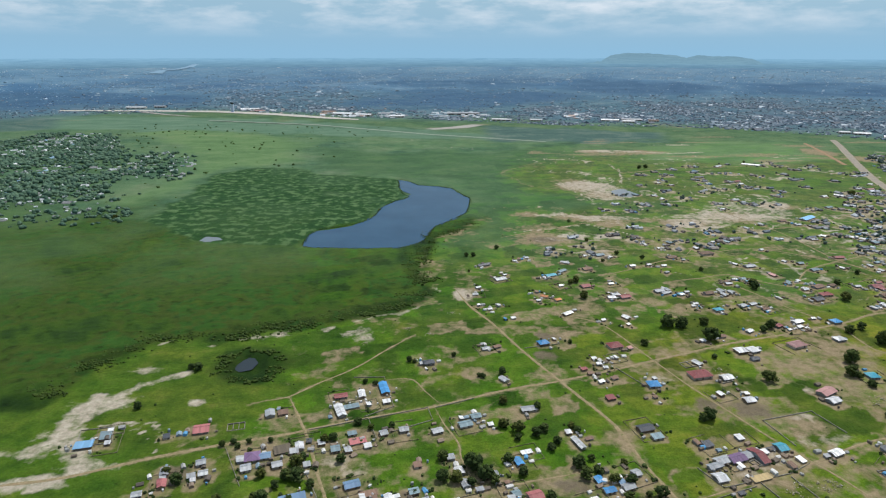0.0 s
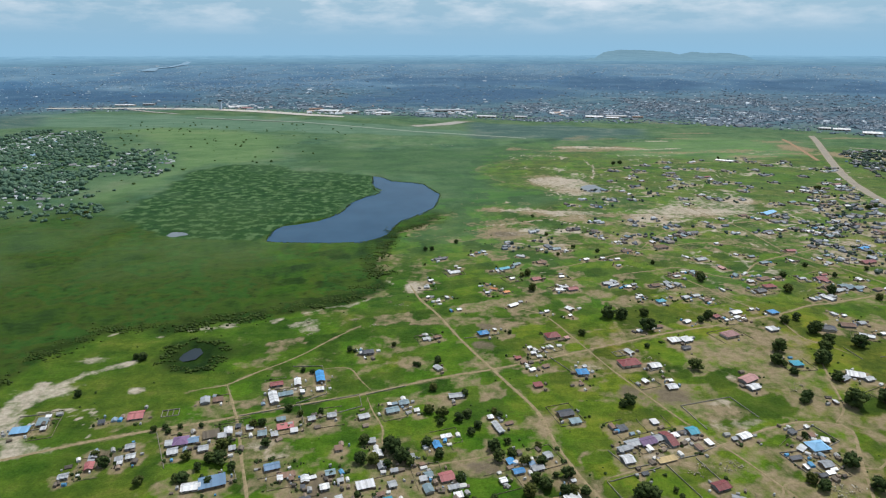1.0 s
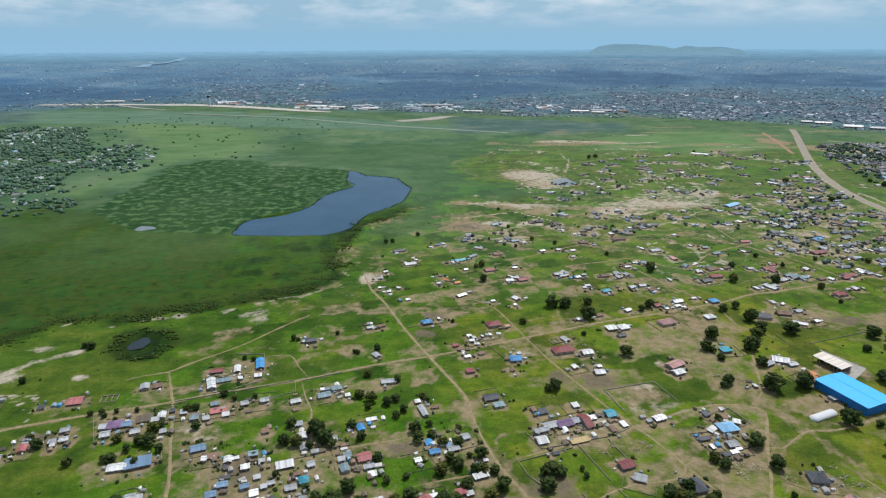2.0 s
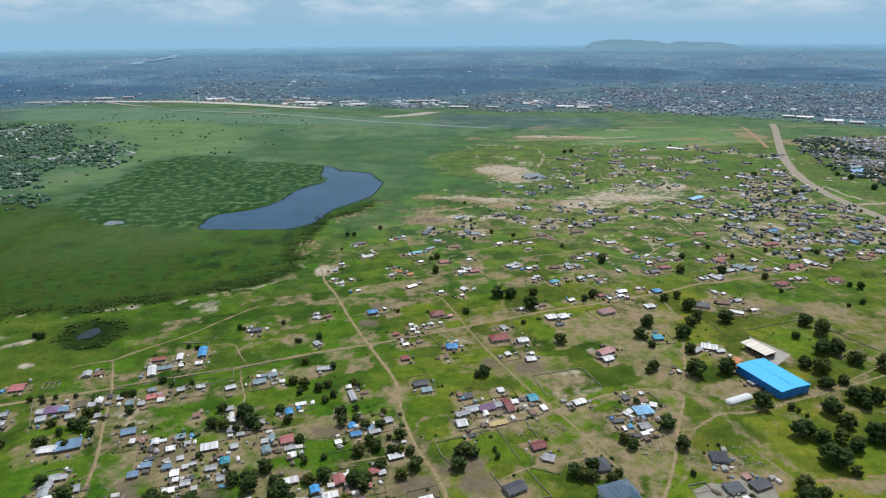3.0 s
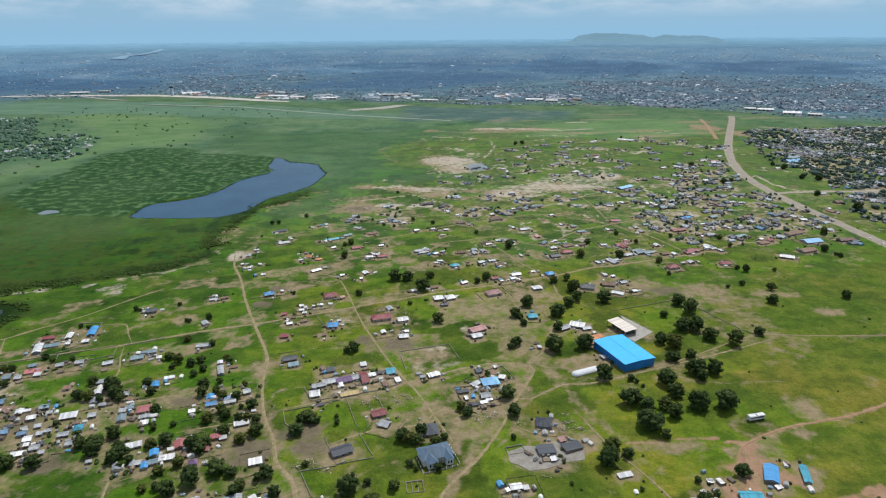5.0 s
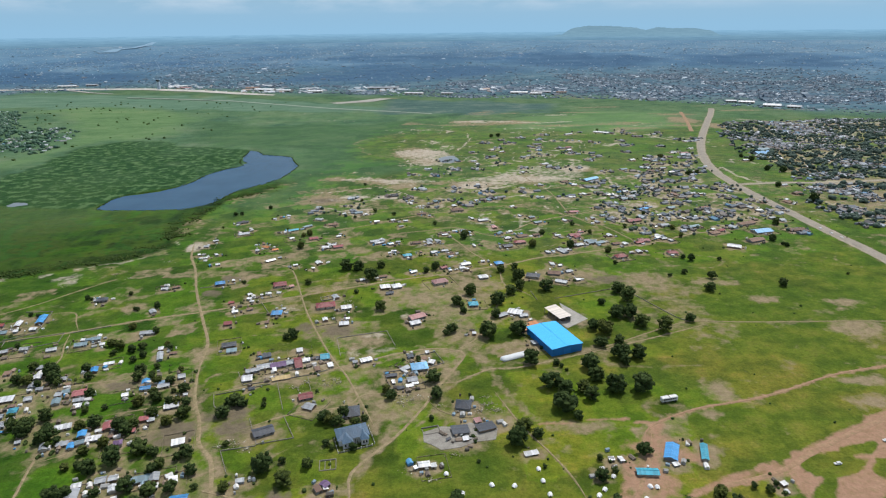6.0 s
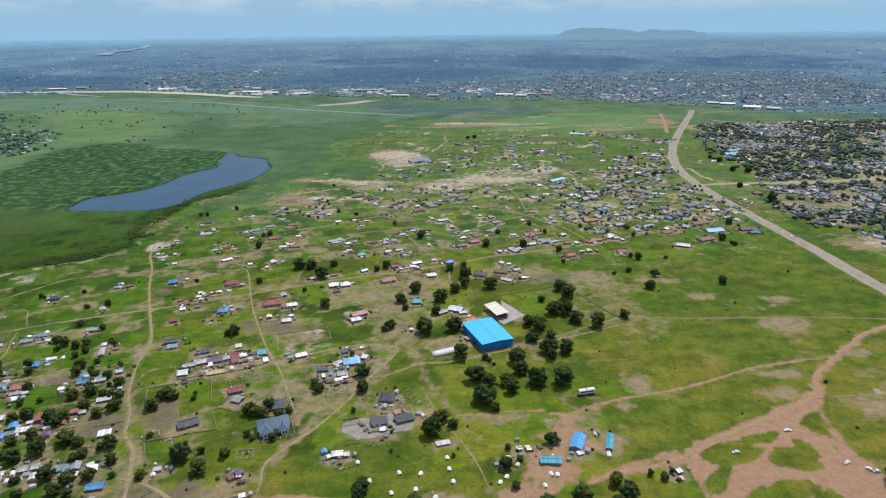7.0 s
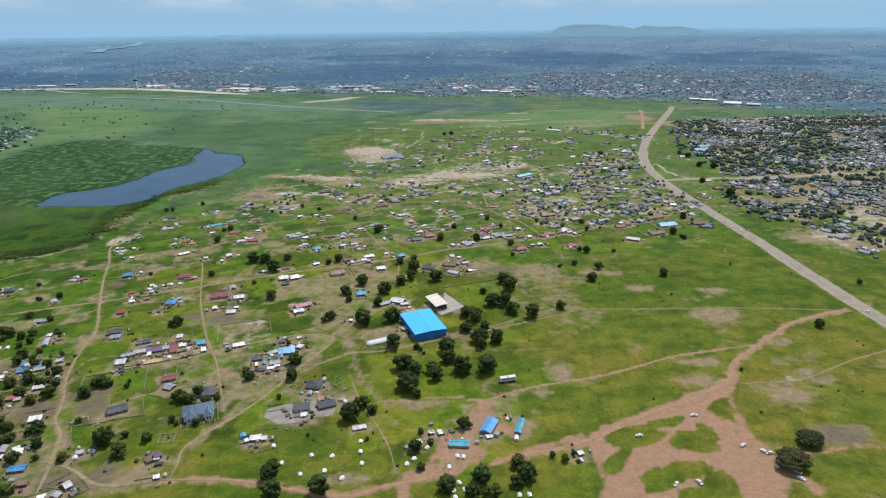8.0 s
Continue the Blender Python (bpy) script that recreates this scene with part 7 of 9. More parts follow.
def far_city():
    """The city on the plain: roofs in crowded quarters, dark groves, open bands of trees, all tinted with painted blue
    haze.
    """
    rng, draw = random.Random(31), np.random.RandomState(31)
    n = 300000
    a = draw.uniform(-44, 50, n)
    lo = np.interp(a, [-45, -20, -12, 2, 12, 24, 36, 60], [1980, 1960, 1720, 1560, 1490, 1540, 1500, 1500]) + 30
    # evenly over the ground as it is seen
    d = 1 / draw.uniform(1 / 15000, 1 / lo)
    x, y = d * np.sin(np.radians(a)), d * np.cos(np.radians(a))
    quarter, grove, block = fbm(x, y, 420, 33), fbm(x, y, 900, 35, 3), fbm(x, y, 120, 36)
    lived = crowded_quarters(x, y) * (0.15 + 0.85 * step(block, 0.40, 0.52))
    lived *= 1 - 0.35 * step(d, 3600, 9000)
    near_edge = (1 - step(d - lo, 40, 200)) * step(fbm(x, y, 140, 38), 0.44, 0.56)
    lived *= 1 - 0.8 * near_edge
    wooded = np.clip(0.10 + 0.9 * near_edge + 0.9 * step(grove, 0.46, 0.58) + 0.5 * (1 - step(quarter, 0.40, 0.52)), 0, 1)
    belt = dark_belts(x, y)
    wooded = np.clip(wooded + 0.8 * belt, 0, 1)
    pick = draw.rand(n)
    homes = np.nonzero(pick < 0.42 * lived + 0.026 * (1 - 0.5 * belt))[0][:60000]
    leafy = np.nonzero(pick > 1 - 0.09 * wooded)[0][:19000]
    # farther pieces take the paler copies with more haze painted in
    hv, hf, tv, tf, wv, wf, gv, gf, kv, kf = [], [], [], [], [], [], [], [], [], []
    for i in homes:
        px, py, pz, s = land(x[i], y[i])
        l = rng.choice((4, 4, 5, 5, 6, 7, 9, 18 if rng.random() < 0.2 else 5)) * rng.uniform(0.75, 1.15)
        turn = radians(GRID_ANGLE + rng.choice((0, 90)) + rng.gauss(0, 14))
        grow = s * (1 + 0.6 * min(1, max(0, (d[i] - 3000) / 4000)))
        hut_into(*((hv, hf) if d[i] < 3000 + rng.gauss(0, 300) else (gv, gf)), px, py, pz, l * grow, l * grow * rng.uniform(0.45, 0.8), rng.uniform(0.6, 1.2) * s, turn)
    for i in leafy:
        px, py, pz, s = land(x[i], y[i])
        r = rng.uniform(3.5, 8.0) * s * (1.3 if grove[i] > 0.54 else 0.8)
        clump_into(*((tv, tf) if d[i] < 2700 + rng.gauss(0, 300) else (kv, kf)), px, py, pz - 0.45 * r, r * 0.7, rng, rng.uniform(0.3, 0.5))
    # long pale halls and blocks round the airfield
    for b, e, near, count in ((-19, -14, 40, 30), (-11, -7, 25, 44), (-6, -3.5, 30, 26), (-1, 4, 110, 40), (11, 13, 170, 22)):
        for k in range(count):
            ang = rng.uniform(b, e)
            r = float(np.interp(ang, [-45, -20, -12, 2, 12, 24, 36, 60], [1980, 1960, 1720, 1560, 1490, 1540, 1500, 1500])) + near + abs(rng.gauss(0, 85))
            px, py, pz, s = land(r * math.sin(radians(ang)), r * math.cos(radians(ang)))
            l = rng.choice((7, 8, 9, 11, 14, 20))
            hut_into(wv, wf, px, py, pz, l, l * rng.uniform(0.4, 0.7), rng.uniform(1.4, 2.6), radians(GRID_ANGLE + rng.choice((0, 90)) + rng.gauss(0, 8)))
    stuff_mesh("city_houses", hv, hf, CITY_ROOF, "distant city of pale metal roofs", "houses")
    stuff_mesh("city_trees", tv, tf, CITY_LEAF, "distant city trees, haze blue mixed into their green", "trees", True)
    stuff_mesh("outer_city_houses", gv, gf, HAZY_ROOF, "outer city roofs, pale haze blue painted on", "houses")
    stuff_mesh("outer_city_trees", kv, kf, HAZY_LEAF, "trees of the outer city, haze blue painted in", "trees", True)
    stuff_mesh("airfield_blocks", wv, wf, PALE_BLOCKS, "pale halls and blocks round a distant airfield", "buildings")


far_city()


def bushes():
    """Low shrubs scattered over the meadows and along the marsh edge."""
    rng = random.Random(41)
    v, f = [], []
    made = 0
    while made < 560:
        k = rng.random()
        if k < 0.5:
            x, y, r = rng.uniform(-700, -150), rng.uniform(640, 1500), rng.choice((0.8, 1.0, 1.3, 1.6, 2.0, 2.6))
            if inside(LILY, x, y):
                continue
        else:
            x, y, r = rng.uniform(-150, 560), rng.uniform(110, 620), rng.uniform(0.3, 0.9)
        if inside(LAKE, x, y) or inside(YARD, x, y):
            continue
        clump_into(v, f, x, y, -0.1, r, rng)
        made += 1
    stuff_mesh("bushes", v, f, SHRUB, "low dark green shrubs dotted over grass", "bushes")


bushes()


def reed_beds():
    """Dark uneven beds of reeds along the marsh edge, the lake shore and round the pond."""
    rng = random.Random(43)
    v, f = [], []

    def bed(x, y, count, wide, r):
        for k in range(count):
            s = r * rng.uniform(0.5, 1.2)
            clump_into(v, f, x + rng.gauss(0, wide), y + rng.gauss(0, wide * 0.6), 0.0, s, rng, rng.uniform(0.4, 0.7))

    edge = [Vector(p) for p in MARSH[2:16]]
    for a, b in zip(edge, edge[1:]):
        along, inward = b - a, Vector((-(b - a).y, (b - a).x)).normalized()
        for k in range(max(1, int(along.length / 7))):
            if rng.random() < 0.85:
                p = a + along * rng.random() + inward * rng.uniform(1, 16)
                bed(p.x, p.y, rng.randint(26, 60), rng.uniform(2.4, 6.0), rng.uniform(0.6, 1.2))
    shore = [Vector(p) for p in LAKE]
    for a, b in zip(shore, shore[1:] + shore[:1]):
        for k in range(max(1, int((b - a).length / 0.9))):
            p = a.lerp(b, rng.random())
            s = rng.uniform(0.3, 0.75)
            clump_into(v, f, p.x + rng.gauss(0, 0.9), p.y + rng.gauss(0, 0.9), -0.5 * s, s, rng, rng.uniform(0.5, 0.9))
    rim = [Vector(p) for p in POND]
    for a, b in zip(rim, rim[1:] + rim[:1]):
        for k in range(5):
            p = a.lerp(b, rng.random())
            bed(p.x + rng.gauss(0, 1.5), p.y + rng.gauss(0, 1.5), rng.randint(5, 9), 1.8, rng.uniform(0.6, 1.2))
    stuff_mesh("reed_beds", v, f, REED, "dark uneven reed beds along marsh and lake edges", "reeds", True)


REED = leaf_material("reed_leaves", (0.026, 0.046, 0.010), (0.056, 0.090, 0.016), False)
reed_beds()

# ---- houses ----
LOOK = {"zinc": "weathered grey corrugated zinc", "white": "bright pale metal", "rust": "rusty brown corrugated", "red": "dark red metal", "pink": "faded pinkish red", "blue": "vivid blue metal", "skyblue": "pale blue metal", "teal": "blue-grey metal", "cyan": "bright cyan metal", "dark": "dark slate-grey", "orange": "orange-brown metal", "ochre": "dull yellow metal", "slate": "steel-blue metal", "coral": "coral-red metal", "purple": "mauve metal", "thatch": "grey thatched"}
SHAPE = {"gable": "gabled house with %s roof", "shed": "lean-to hut with %s roof", "hip": "hipped bungalow with %s roof", "round": "round hut with conical %s roof", "low": "long low shelter with %s roof"}
home_rng = random.Random(77)


def roof_slab(bm, corners, thick):
    """A thin roof plane: four or three corners with an underside."""
    top = [bm.verts.new(c) for c in corners]
    low = [bm.verts.new((c[0], c[1], c[2] - thick)) for c in corners]
    bm.faces.new(top)
    bm.faces.new(list(reversed(low)))
    n = len(corners)
    for i in range(n):
        bm.faces.new((top[i], low[i], low[(i + 1) % n], top[(i + 1) % n]))


def house(kind, colour, x, y, length, width, turn):
    rng = home_rng
    far = y > 420
    tall = {"low": 0.75, "round": 1.2, "shed": rng.uniform(0.95, 1.25), "gable": rng.uniform(1.05, 1.35), "hip": rng.uniform(1.3, 1.6)}[kind]
    if length > 9:
        tall += 0.3
    if far:
        tall *= 0.9
    yard = "on bare earth" if y < 330 else "among grass"
    name = {"gable": "house", "hip": "bungalow"}.get(kind, "hut")
    h = base(name, x, y, turn, SHAPE[kind] % LOOK[colour] + " " + yard, name, "town " + name + "s")
    wall_mat = rng.choice(WALLS)
    L, W, o = length / 2, width / 2, min(0.45, 0.07 * length)
    bm = bmesh.new()
    if kind == "round":
        r = length / 2
        bmesh.ops.create_cone(bm, cap_ends=True, segments=14, radius1=r * 0.8, radius2=r * 0.8, depth=tall, matrix=Matrix.Translation((0, 0, tall / 2)))
        part("wall", bm, WALLS[0], h)
        bm = bmesh.new()
        bmesh.ops.create_cone(bm, cap_ends=True, segments=16, radius1=r, radius2=0.1, depth=r * 0.95, matrix=Matrix.Translation((0, 0, tall + r * 0.42)))
        part("roof", bm, ROOFS[colour], h)
        box_part("door", -0.4, 0.4, -r * 0.8 - 0.05, -r * 0.8 + 0.12, 0.02, 1.5, DOOR, h)
        return h
    peak = tall + {"low": 0.2, "shed": 0.22, "gable": 0.16 * width, "hip": 0.20 * width + 0.1}[kind]
    if kind in ("shed", "low"):
        vs = [bm.verts.new(c) for c in ((-L, -W, 0), (L, -W, 0), (L, W, 0), (-L, W, 0), (-L, -W, tall), (L, -W, tall), (L, W, peak), (-L, W, peak))]
        for f in ((0, 3, 2, 1), (0, 1, 5, 4), (1, 2, 6, 5), (2, 3, 7, 6), (3, 0, 4, 7), (4, 5, 6, 7)):
            bm.faces.new([vs[i] for i in f])
        part("wall", bm, wall_mat, h)
        bm = bmesh.new()
        roof_slab(bm, ((-L - o, -W - o, tall + 0.02), (L + o, -W - o, tall + 0.02), (L + o, W + o, peak + 0.12), (-L - o, W + o, peak + 0.12)), 0.07)
        part("roof", bm, ROOFS[colour], h)
    elif kind == "gable":
        vs = [bm.verts.new(c) for c in ((-L, -W, 0), (L, -W, 0), (L, W, 0), (-L, W, 0), (-L, -W, tall), (L, -W, tall), (L, W, tall), (-L, W, tall), (-L, 0, peak - 0.08), (L, 0, peak - 0.08))]
        for f in ((0, 3, 2, 1), (0, 1, 5, 4), (1, 2, 6, 9, 5), (2, 3, 7, 6), (3, 0, 4, 8, 7), (4, 5, 9, 8), (6, 7, 8, 9)):
            bm.faces.new([vs[i] for i in f])
        part("wall", bm, wall_mat, h)
        drop = (peak - tall) / W * o
        bm = bmesh.new()
        roof_slab(bm, ((-L - o, -W - o, tall - drop + 0.1), (L + o, -W - o, tall - drop + 0.1), (L + o, 0, peak + 0.1), (-L - o, 0, peak + 0.1)), 0.07)
        roof_slab(bm, ((-L - o, 0, peak + 0.1), (L + o, 0, peak + 0.1), (L + o, W + o, tall - drop + 0.1), (-L - o, W + o, tall - drop + 0.1)), 0.07)
        part("roof", bm, ROOFS[colour], h)
        if not far:
            box_part("ridge_cap", -L - o, L + o, -0.14, 0.14, peak + 0.08, peak + 0.15, ROOFS[colour], h)
    else:
        box(bm, -L, L, -W, W, 0, tall)
        part("wall", bm, wall_mat if length < 7 else WALLS[1], h)
        R = max(0.3, L - W)
        a, b, c, d = (-L - o, -W - o, tall), (L + o, -W - o, tall), (L + o, W + o, tall), (-L - o, W + o, tall)
        e, f = (-R, 0, peak + 0.3), (R, 0, peak + 0.3)
        bm = bmesh.new()
        vs = [bm.verts.new(q) for q in (a, b, c, d, e, f)]
        low = [bm.verts.new((q[0], q[1], q[2] - 0.12)) for q in (a, b, c, d)]
        for face in ((0, 1, 5, 4), (1, 2, 5), (2, 3, 4, 5), (3, 0, 4)):
            bm.faces.new([vs[i] for i in face])
        for i in range(4):
            bm.faces.new((vs[i], low[i], low[(i + 1) % 4], vs[(i + 1) % 4]))
        bm.faces.new(list(reversed(low)))
        part("roof", bm, ROOFS[colour], h)
        if length > 6 and not far:
            box_part("ridge_cap", -R - 0.1, R + 0.1, -0.15, 0.15, peak + 0.24, peak + 0.36, ROOFS[colour], h)
    dx = rng.uniform(-0.3, 0.3) * length
    box_part("door", dx - 0.45, dx + 0.45, -W - 0.05, -W + 0.1, 0.02, tall - 0.2, DOOR, h)
    if kind != "low" and length > 3.4:
        for wx in ((-0.36, 0.36) if length > 5 else (0.33,)):
            px = wx * length
            if abs(px - dx) > 1.0:
                w = box_part("window", px - 0.42, px + 0.42, -W - 0.04, -W + 0.08, 0.45, 0.9, GLASS, h)
                if not far:
                    box_part("window_sill", px - 0.5, px + 0.5, -W - 0.12, -W - 0.041, 0.37, 0.445, BLOCK, w)
    return h


for row in HOMES:
    house(*row)


# ---- small huts of the northern yards and of the town edge ----
hut_v, hut_f = [], []
for hx, hy, length, width, tall, turn in YARD_HUTS + TOWN_HUTS:
    hut_into(hut_v, hut_f, hx, hy, 0, length, width, tall, radians(turn))
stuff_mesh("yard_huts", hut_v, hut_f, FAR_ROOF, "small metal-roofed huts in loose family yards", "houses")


# ---- trees ----
def tree_model(seed, flat=False):
    """Trunk, limbs and a crown of leaf clumps, two metres across at scale 1."""
    rng = random.Random(seed)
    t = tagged(new("tree"), "broad dark green leafy tree standing in grass", "tree", "town trees")
    bm = bmesh.new()

    def limb(a, b, r0, r1):
        d = Vector(b) - Vector(a)
        m = Matrix.Translation((Vector(a) + Vector(b)) / 2) @ d.to_track_quat("Z", "Y").to_matrix().to_4x4()
        bmesh.ops.create_cone(bm, cap_ends=True, segments=7, radius1=r0, radius2=r1, depth=d.length, matrix=m)

    top = 0.55 if not flat else 0.7
    limb((0, 0, -0.05), (0.03, 0.02, top), 0.085, 0.055)
    for k in range(5):
        a = k * 1.26 + rng.uniform(-0.3, 0.3)
        limb((0.02, 0.01, top - 0.1), (0.5 * math.cos(a), 0.5 * math.sin(a), top + rng.uniform(0.2, 0.45)), 0.045, 0.018)
    part("trunk", bm, BARK, t)
    v, f = [], []
    tops = []
    clumps = 58 if not flat else 110
    stretch = rng.uniform(0.85, 1.15)
    for k in range(clumps):
        a, q = rng.uniform(0, 6.283), rng.random() ** 0.55
        up = rng.uniform(-0.95, 1.0)
        if flat:
            c = Vector((q * 0.80 * math.cos(a) * 1.1, q * 0.80 * math.sin(a) * 0.9, 0.55 + 0.42 * (1 - q * q) * rng.random() ** 0.4 + rng.uniform(-0.05, 0.05)))
            r = rng.uniform(0.15, 0.24)
        else:
            w = math.sqrt(max(0.05, 1 - (up * 0.85) ** 2))
            c = Vector((q * 0.78 * w * math.cos(a) * stretch, q * 0.78 * w * math.sin(a) / stretch, 0.84 + 0.58 * up))
            r = rng.uniform(0.20, 0.34)
        tops.append((c, r))
        clump_into(v, f, c.x, c.y, c.z - 0.6 * r, r * 0.86, rng, 0.85)
    for c, r in tops:
        for k in range(18):
            d = Vector((rng.gauss(0, 1), rng.gauss(0, 1), rng.gauss(0.25, 1))).normalized()
            p = c + d * r * rng.uniform(0.75, 1.2)
            s = rng.uniform(0.035, 0.075)
            u = d.orthogonal().normalized()
            u = (u + d * rng.uniform(-0.8, 0.8)).normalized() * s
            w = d.cross(u).normalized() * s * 0.7
            o = len(v)
            v += [tuple(p - u), tuple(p + w), tuple(p + u), tuple(p - w)]
            f.append((o, o + 1, o + 2, o + 3))
    crown = mesh_object("crown", v, f, ACACIA if flat else MANGO, t)
    return t


TREE_MODELS = [tree_model(100 + i) for i in range(6)]
FLAT_MODEL = tree_model(120, True)
tagged(FLAT_MODEL, "wide flat-crowned acacia shading parked vehicles", "tree", "town trees")
tree_rng = random.Random(9)


def tree(x, y, r, flat=False):
    """A tree with a crown of radius r metres."""
    model = FLAT_MODEL if flat else tree_rng.choice(TREE_MODELS)
    r *= 0.92
    t = copy_thing(model, pose(x, y, 0, 0, 0, tree_rng.uniform(0, 360)))
    t.scale = (r, r, r * (0.75 if flat else tree_rng.uniform(0.85, 1.05)))
    if r < 1.8:
        tagged(t, "small round bushy tree in open grass")
    return t


tree(116.0, 190.0, 4.4)
tree(119.6, 189.2, 3.6)
tree(112.8, 189.6, 2.8)
tree(148.0, 148.0, 2.0)
tree(28.0, 174.0, 4.3)
tree(63.0, 155.5, 3.0)
tree(89.5, 175.5, 3.5)
tree(71.0, 171.5, 4.1)
tree(305.3, 107.4, 4.2)
tree(298.2, 107.5, 3.9)
tree(221.7, 110.2, 4.8)
tree(239.4, 111.4, 5.2)
tree(288.2, 111.5, 4.7)
tree(315.7, 113.4, 3.1)
tree(119.0, 113.9, 3.4)
tree(302.3, 116.2, 5.2)
tree(319.9, 117.0, 5.3)
tree(217.8, 119.4, 4.2)
tree(278.2, 123.9, 2.4)
tree(317.1, 124.9, 3.7)
tree(337.1, 127.3, 2.2)
tree(332.4, 129.8, 1.8)
tree(341.3, 130.9, 1.5)
tree(128.8, 132.8, 2.9)
tree(151.4, 135.4, 4.5)
tree(275.5, 135.4, 3.5)
tree(281.9, 139.5, 1.8)
tree(254.5, 142.8, 1.3)
tree(141.0, 143.3, 5.5)
tree(228.2, 146.6, 1.1)
tree(277.7, 147.0, 1.8)
tree(296.9, 150.3, 3.9)
tree(245.2, 157.8, 5.5)
tree(176.0, 155.6, 2.4)
tree(164.2, 158.6, 2.2)
tree(121.3, 159.4, 1.9)
tree(254.6, 162.8, 3.2)
tree(249.6, 167.7, 4.3)
tree(167.0, 173.4, 3.4)
tree(174.6, 172.6, 2.7)
tree(168.6, 179.6, 3.6)
tree(160.2, 176.4, 4.0)
tree(175.3, 172.7, 2.5)
tree(163.2, 174.2, 3.5)
tree(275.1, 174.9, 2.9)
tree(208.7, 175.5, 1.6)
tree(112.7, 180.4, 4.3)
tree(270.3, 182.2, 7.2)
tree(129.9, 187.7, 1.8)
tree(284.5, 190.1, 4.5)
tree(211.1, 193.1, 4.1)
tree(189.3, 193.3, 3.5)
tree(441.0, 193.8, 1.3)
tree(273.6, 196.3, 4.5)
tree(310.3, 196.3, 6.6)
tree(297.7, 196.4, 6.2)
tree(282.1, 197.1, 4.5)
tree(267.6, 201.1, 6.3)
tree(290.9, 207.0, 5.3)
tree(209.6, 208.2, 4.8)
tree(277.9, 215.6, 1.3)
tree(290.7, 217.8, 6.1)
tree(276.0, 219.5, 1.6)
tree(309.6, 221.7, 4.0)
tree(273.6, 221.8, 2.5)
tree(260.6, 223.0, 5.6)
tree(318.5, 227.8, 5.1)
tree(308.9, 228.2, 5.7)
tree(201.4, 228.7, 1.8)
tree(508.1, 239.6, 3.5)
tree(301.8, 241.1, 4.4)
tree(313.1, 244.6, 3.8)
tree(125.0, 253.9, 2.8)
tree(240.5, 254.4, 6.6)
tree(129.0, 255.6, 4.3)
tree(308.2, 256.0, 6.4)
tree(216.7, 256.4, 2.6)
tree(258.2, 256.9, 6.0)
tree(343.2, 258.2, 6.0)
tree(220.1, 259.8, 3.9)
tree(302.5, 261.6, 4.6)
tree(46.9, 264.1, 2.6)
tree(331.5, 264.5, 5.6)
tree(30.5, 269.6, 3.0)
tree(362.5, 269.8, 3.9)
tree(328.3, 275.7, 5.7)
tree(320.5, 276.1, 6.4)
tree(247.1, 278.8, 4.2)
tree(227.8, 285.6, 3.1)
tree(175.9, 290.9, 4.8)
tree(315.9, 294.8, 3.1)
tree(226.9, 294.8, 2.5)
tree(19.9, 295.4, 1.8)
tree(224.1, 297.1, 4.3)
tree(249.8, 297.2, 5.8)
tree(32.7, 298.6, 2.8)
tree(333.6, 299.4, 6.3)
tree(571.9, 300.5, 2.3)
tree(259.9, 312.1, 4.9)
tree(-19.1, 312.4, 2.3)
tree(331.1, 312.6, 5.7)
tree(233.5, 312.8, 5.2)
tree(393.0, 313.3, 4.8)
tree(157.5, 317.1, 2.2)
tree(284.5, 317.8, 5.9)
tree(6.3, 319.1, 1.9)
tree(445.2, 319.6, 3.8)
tree(267.0, 320.1, 4.6)
tree(122.0, 333.6, 3.0)
tree(403.2, 334.3, 4.1)
tree(77.3, 335.8, 1.9)
tree(268.1, 336.2, 5.6)
tree(500.7, 337.6, 1.4)
tree(375.4, 338.6, 1.8)
tree(165.2, 340.4, 5.7)
tree(387.4, 343.4, 2.7)
tree(257.7, 351.5, 3.7)
tree(203.4, 352.5, 3.2)
tree(267.7, 356.2, 3.7)
tree(210.2, 357.7, 4.0)
tree(153.5, 359.5, 5.2)
tree(145.2, 359.9, 5.6)
tree(170.2, 363.6, 4.0)
tree(343.8, 363.9, 2.2)
tree(402.2, 368.5, 3.8)
tree(423.7, 369.3, 2.0)
tree(397.7, 373.3, 2.4)
tree(345.1, 389.5, 3.3)
tree(489.8, 397.1, 2.7)
tree(488.6, 400.7, 2.1)
tree(318.2, 401.1, 4.2)
tree(288.3, 404.8, 4.6)
tree(101.5, 407.6, 3.9)
tree(485.3, 410.8, 3.8)
tree(415.1, 423.4, 2.6)
tree(233.7, 426.3, 4.2)
tree(235.3, 432.8, 4.2)
tree(300.7, 434.8, 3.4)
tree(341.9, 435.8, 2.5)
tree(97.7, 437.0, 2.8)
tree(102.4, 440.0, 3.7)
tree(415.5, 443.9, 3.2)
tree(375.6, 449.5, 2.6)
tree(510.0, 453.2, 4.1)
tree(331.6, 458.8, 2.6)
tree(20.9, 462.6, 1.5)
tree(209.6, 466.2, 2.5)
tree(135.3, 488.5, 2.1)
tree(404.7, 489.1, 2.3)
tree(171.0, 496.1, 2.4)
tree(26.2, 501.6, 2.7)
tree(20.3, 501.8, 2.7)
tree(152.1, 507.8, 2.7)
tree(48.2, 523.0, 2.8)
tree(586.1, 525.4, 6.1)
tree(134.7, 547.2, 2.3)
tree(582.0, 585.7, 4.3)
tree(131.0, 613.7, 2.2)
tree(-347.8, 626.7, 3.4)
tree(507.6, 646.0, 3.7)
tree(512.7, 651.2, 3.3)
tree(521.2, 653.6, 3.3)
tree(625.4, 656.1, 5.6)
tree(610.8, 665.1, 4.8)
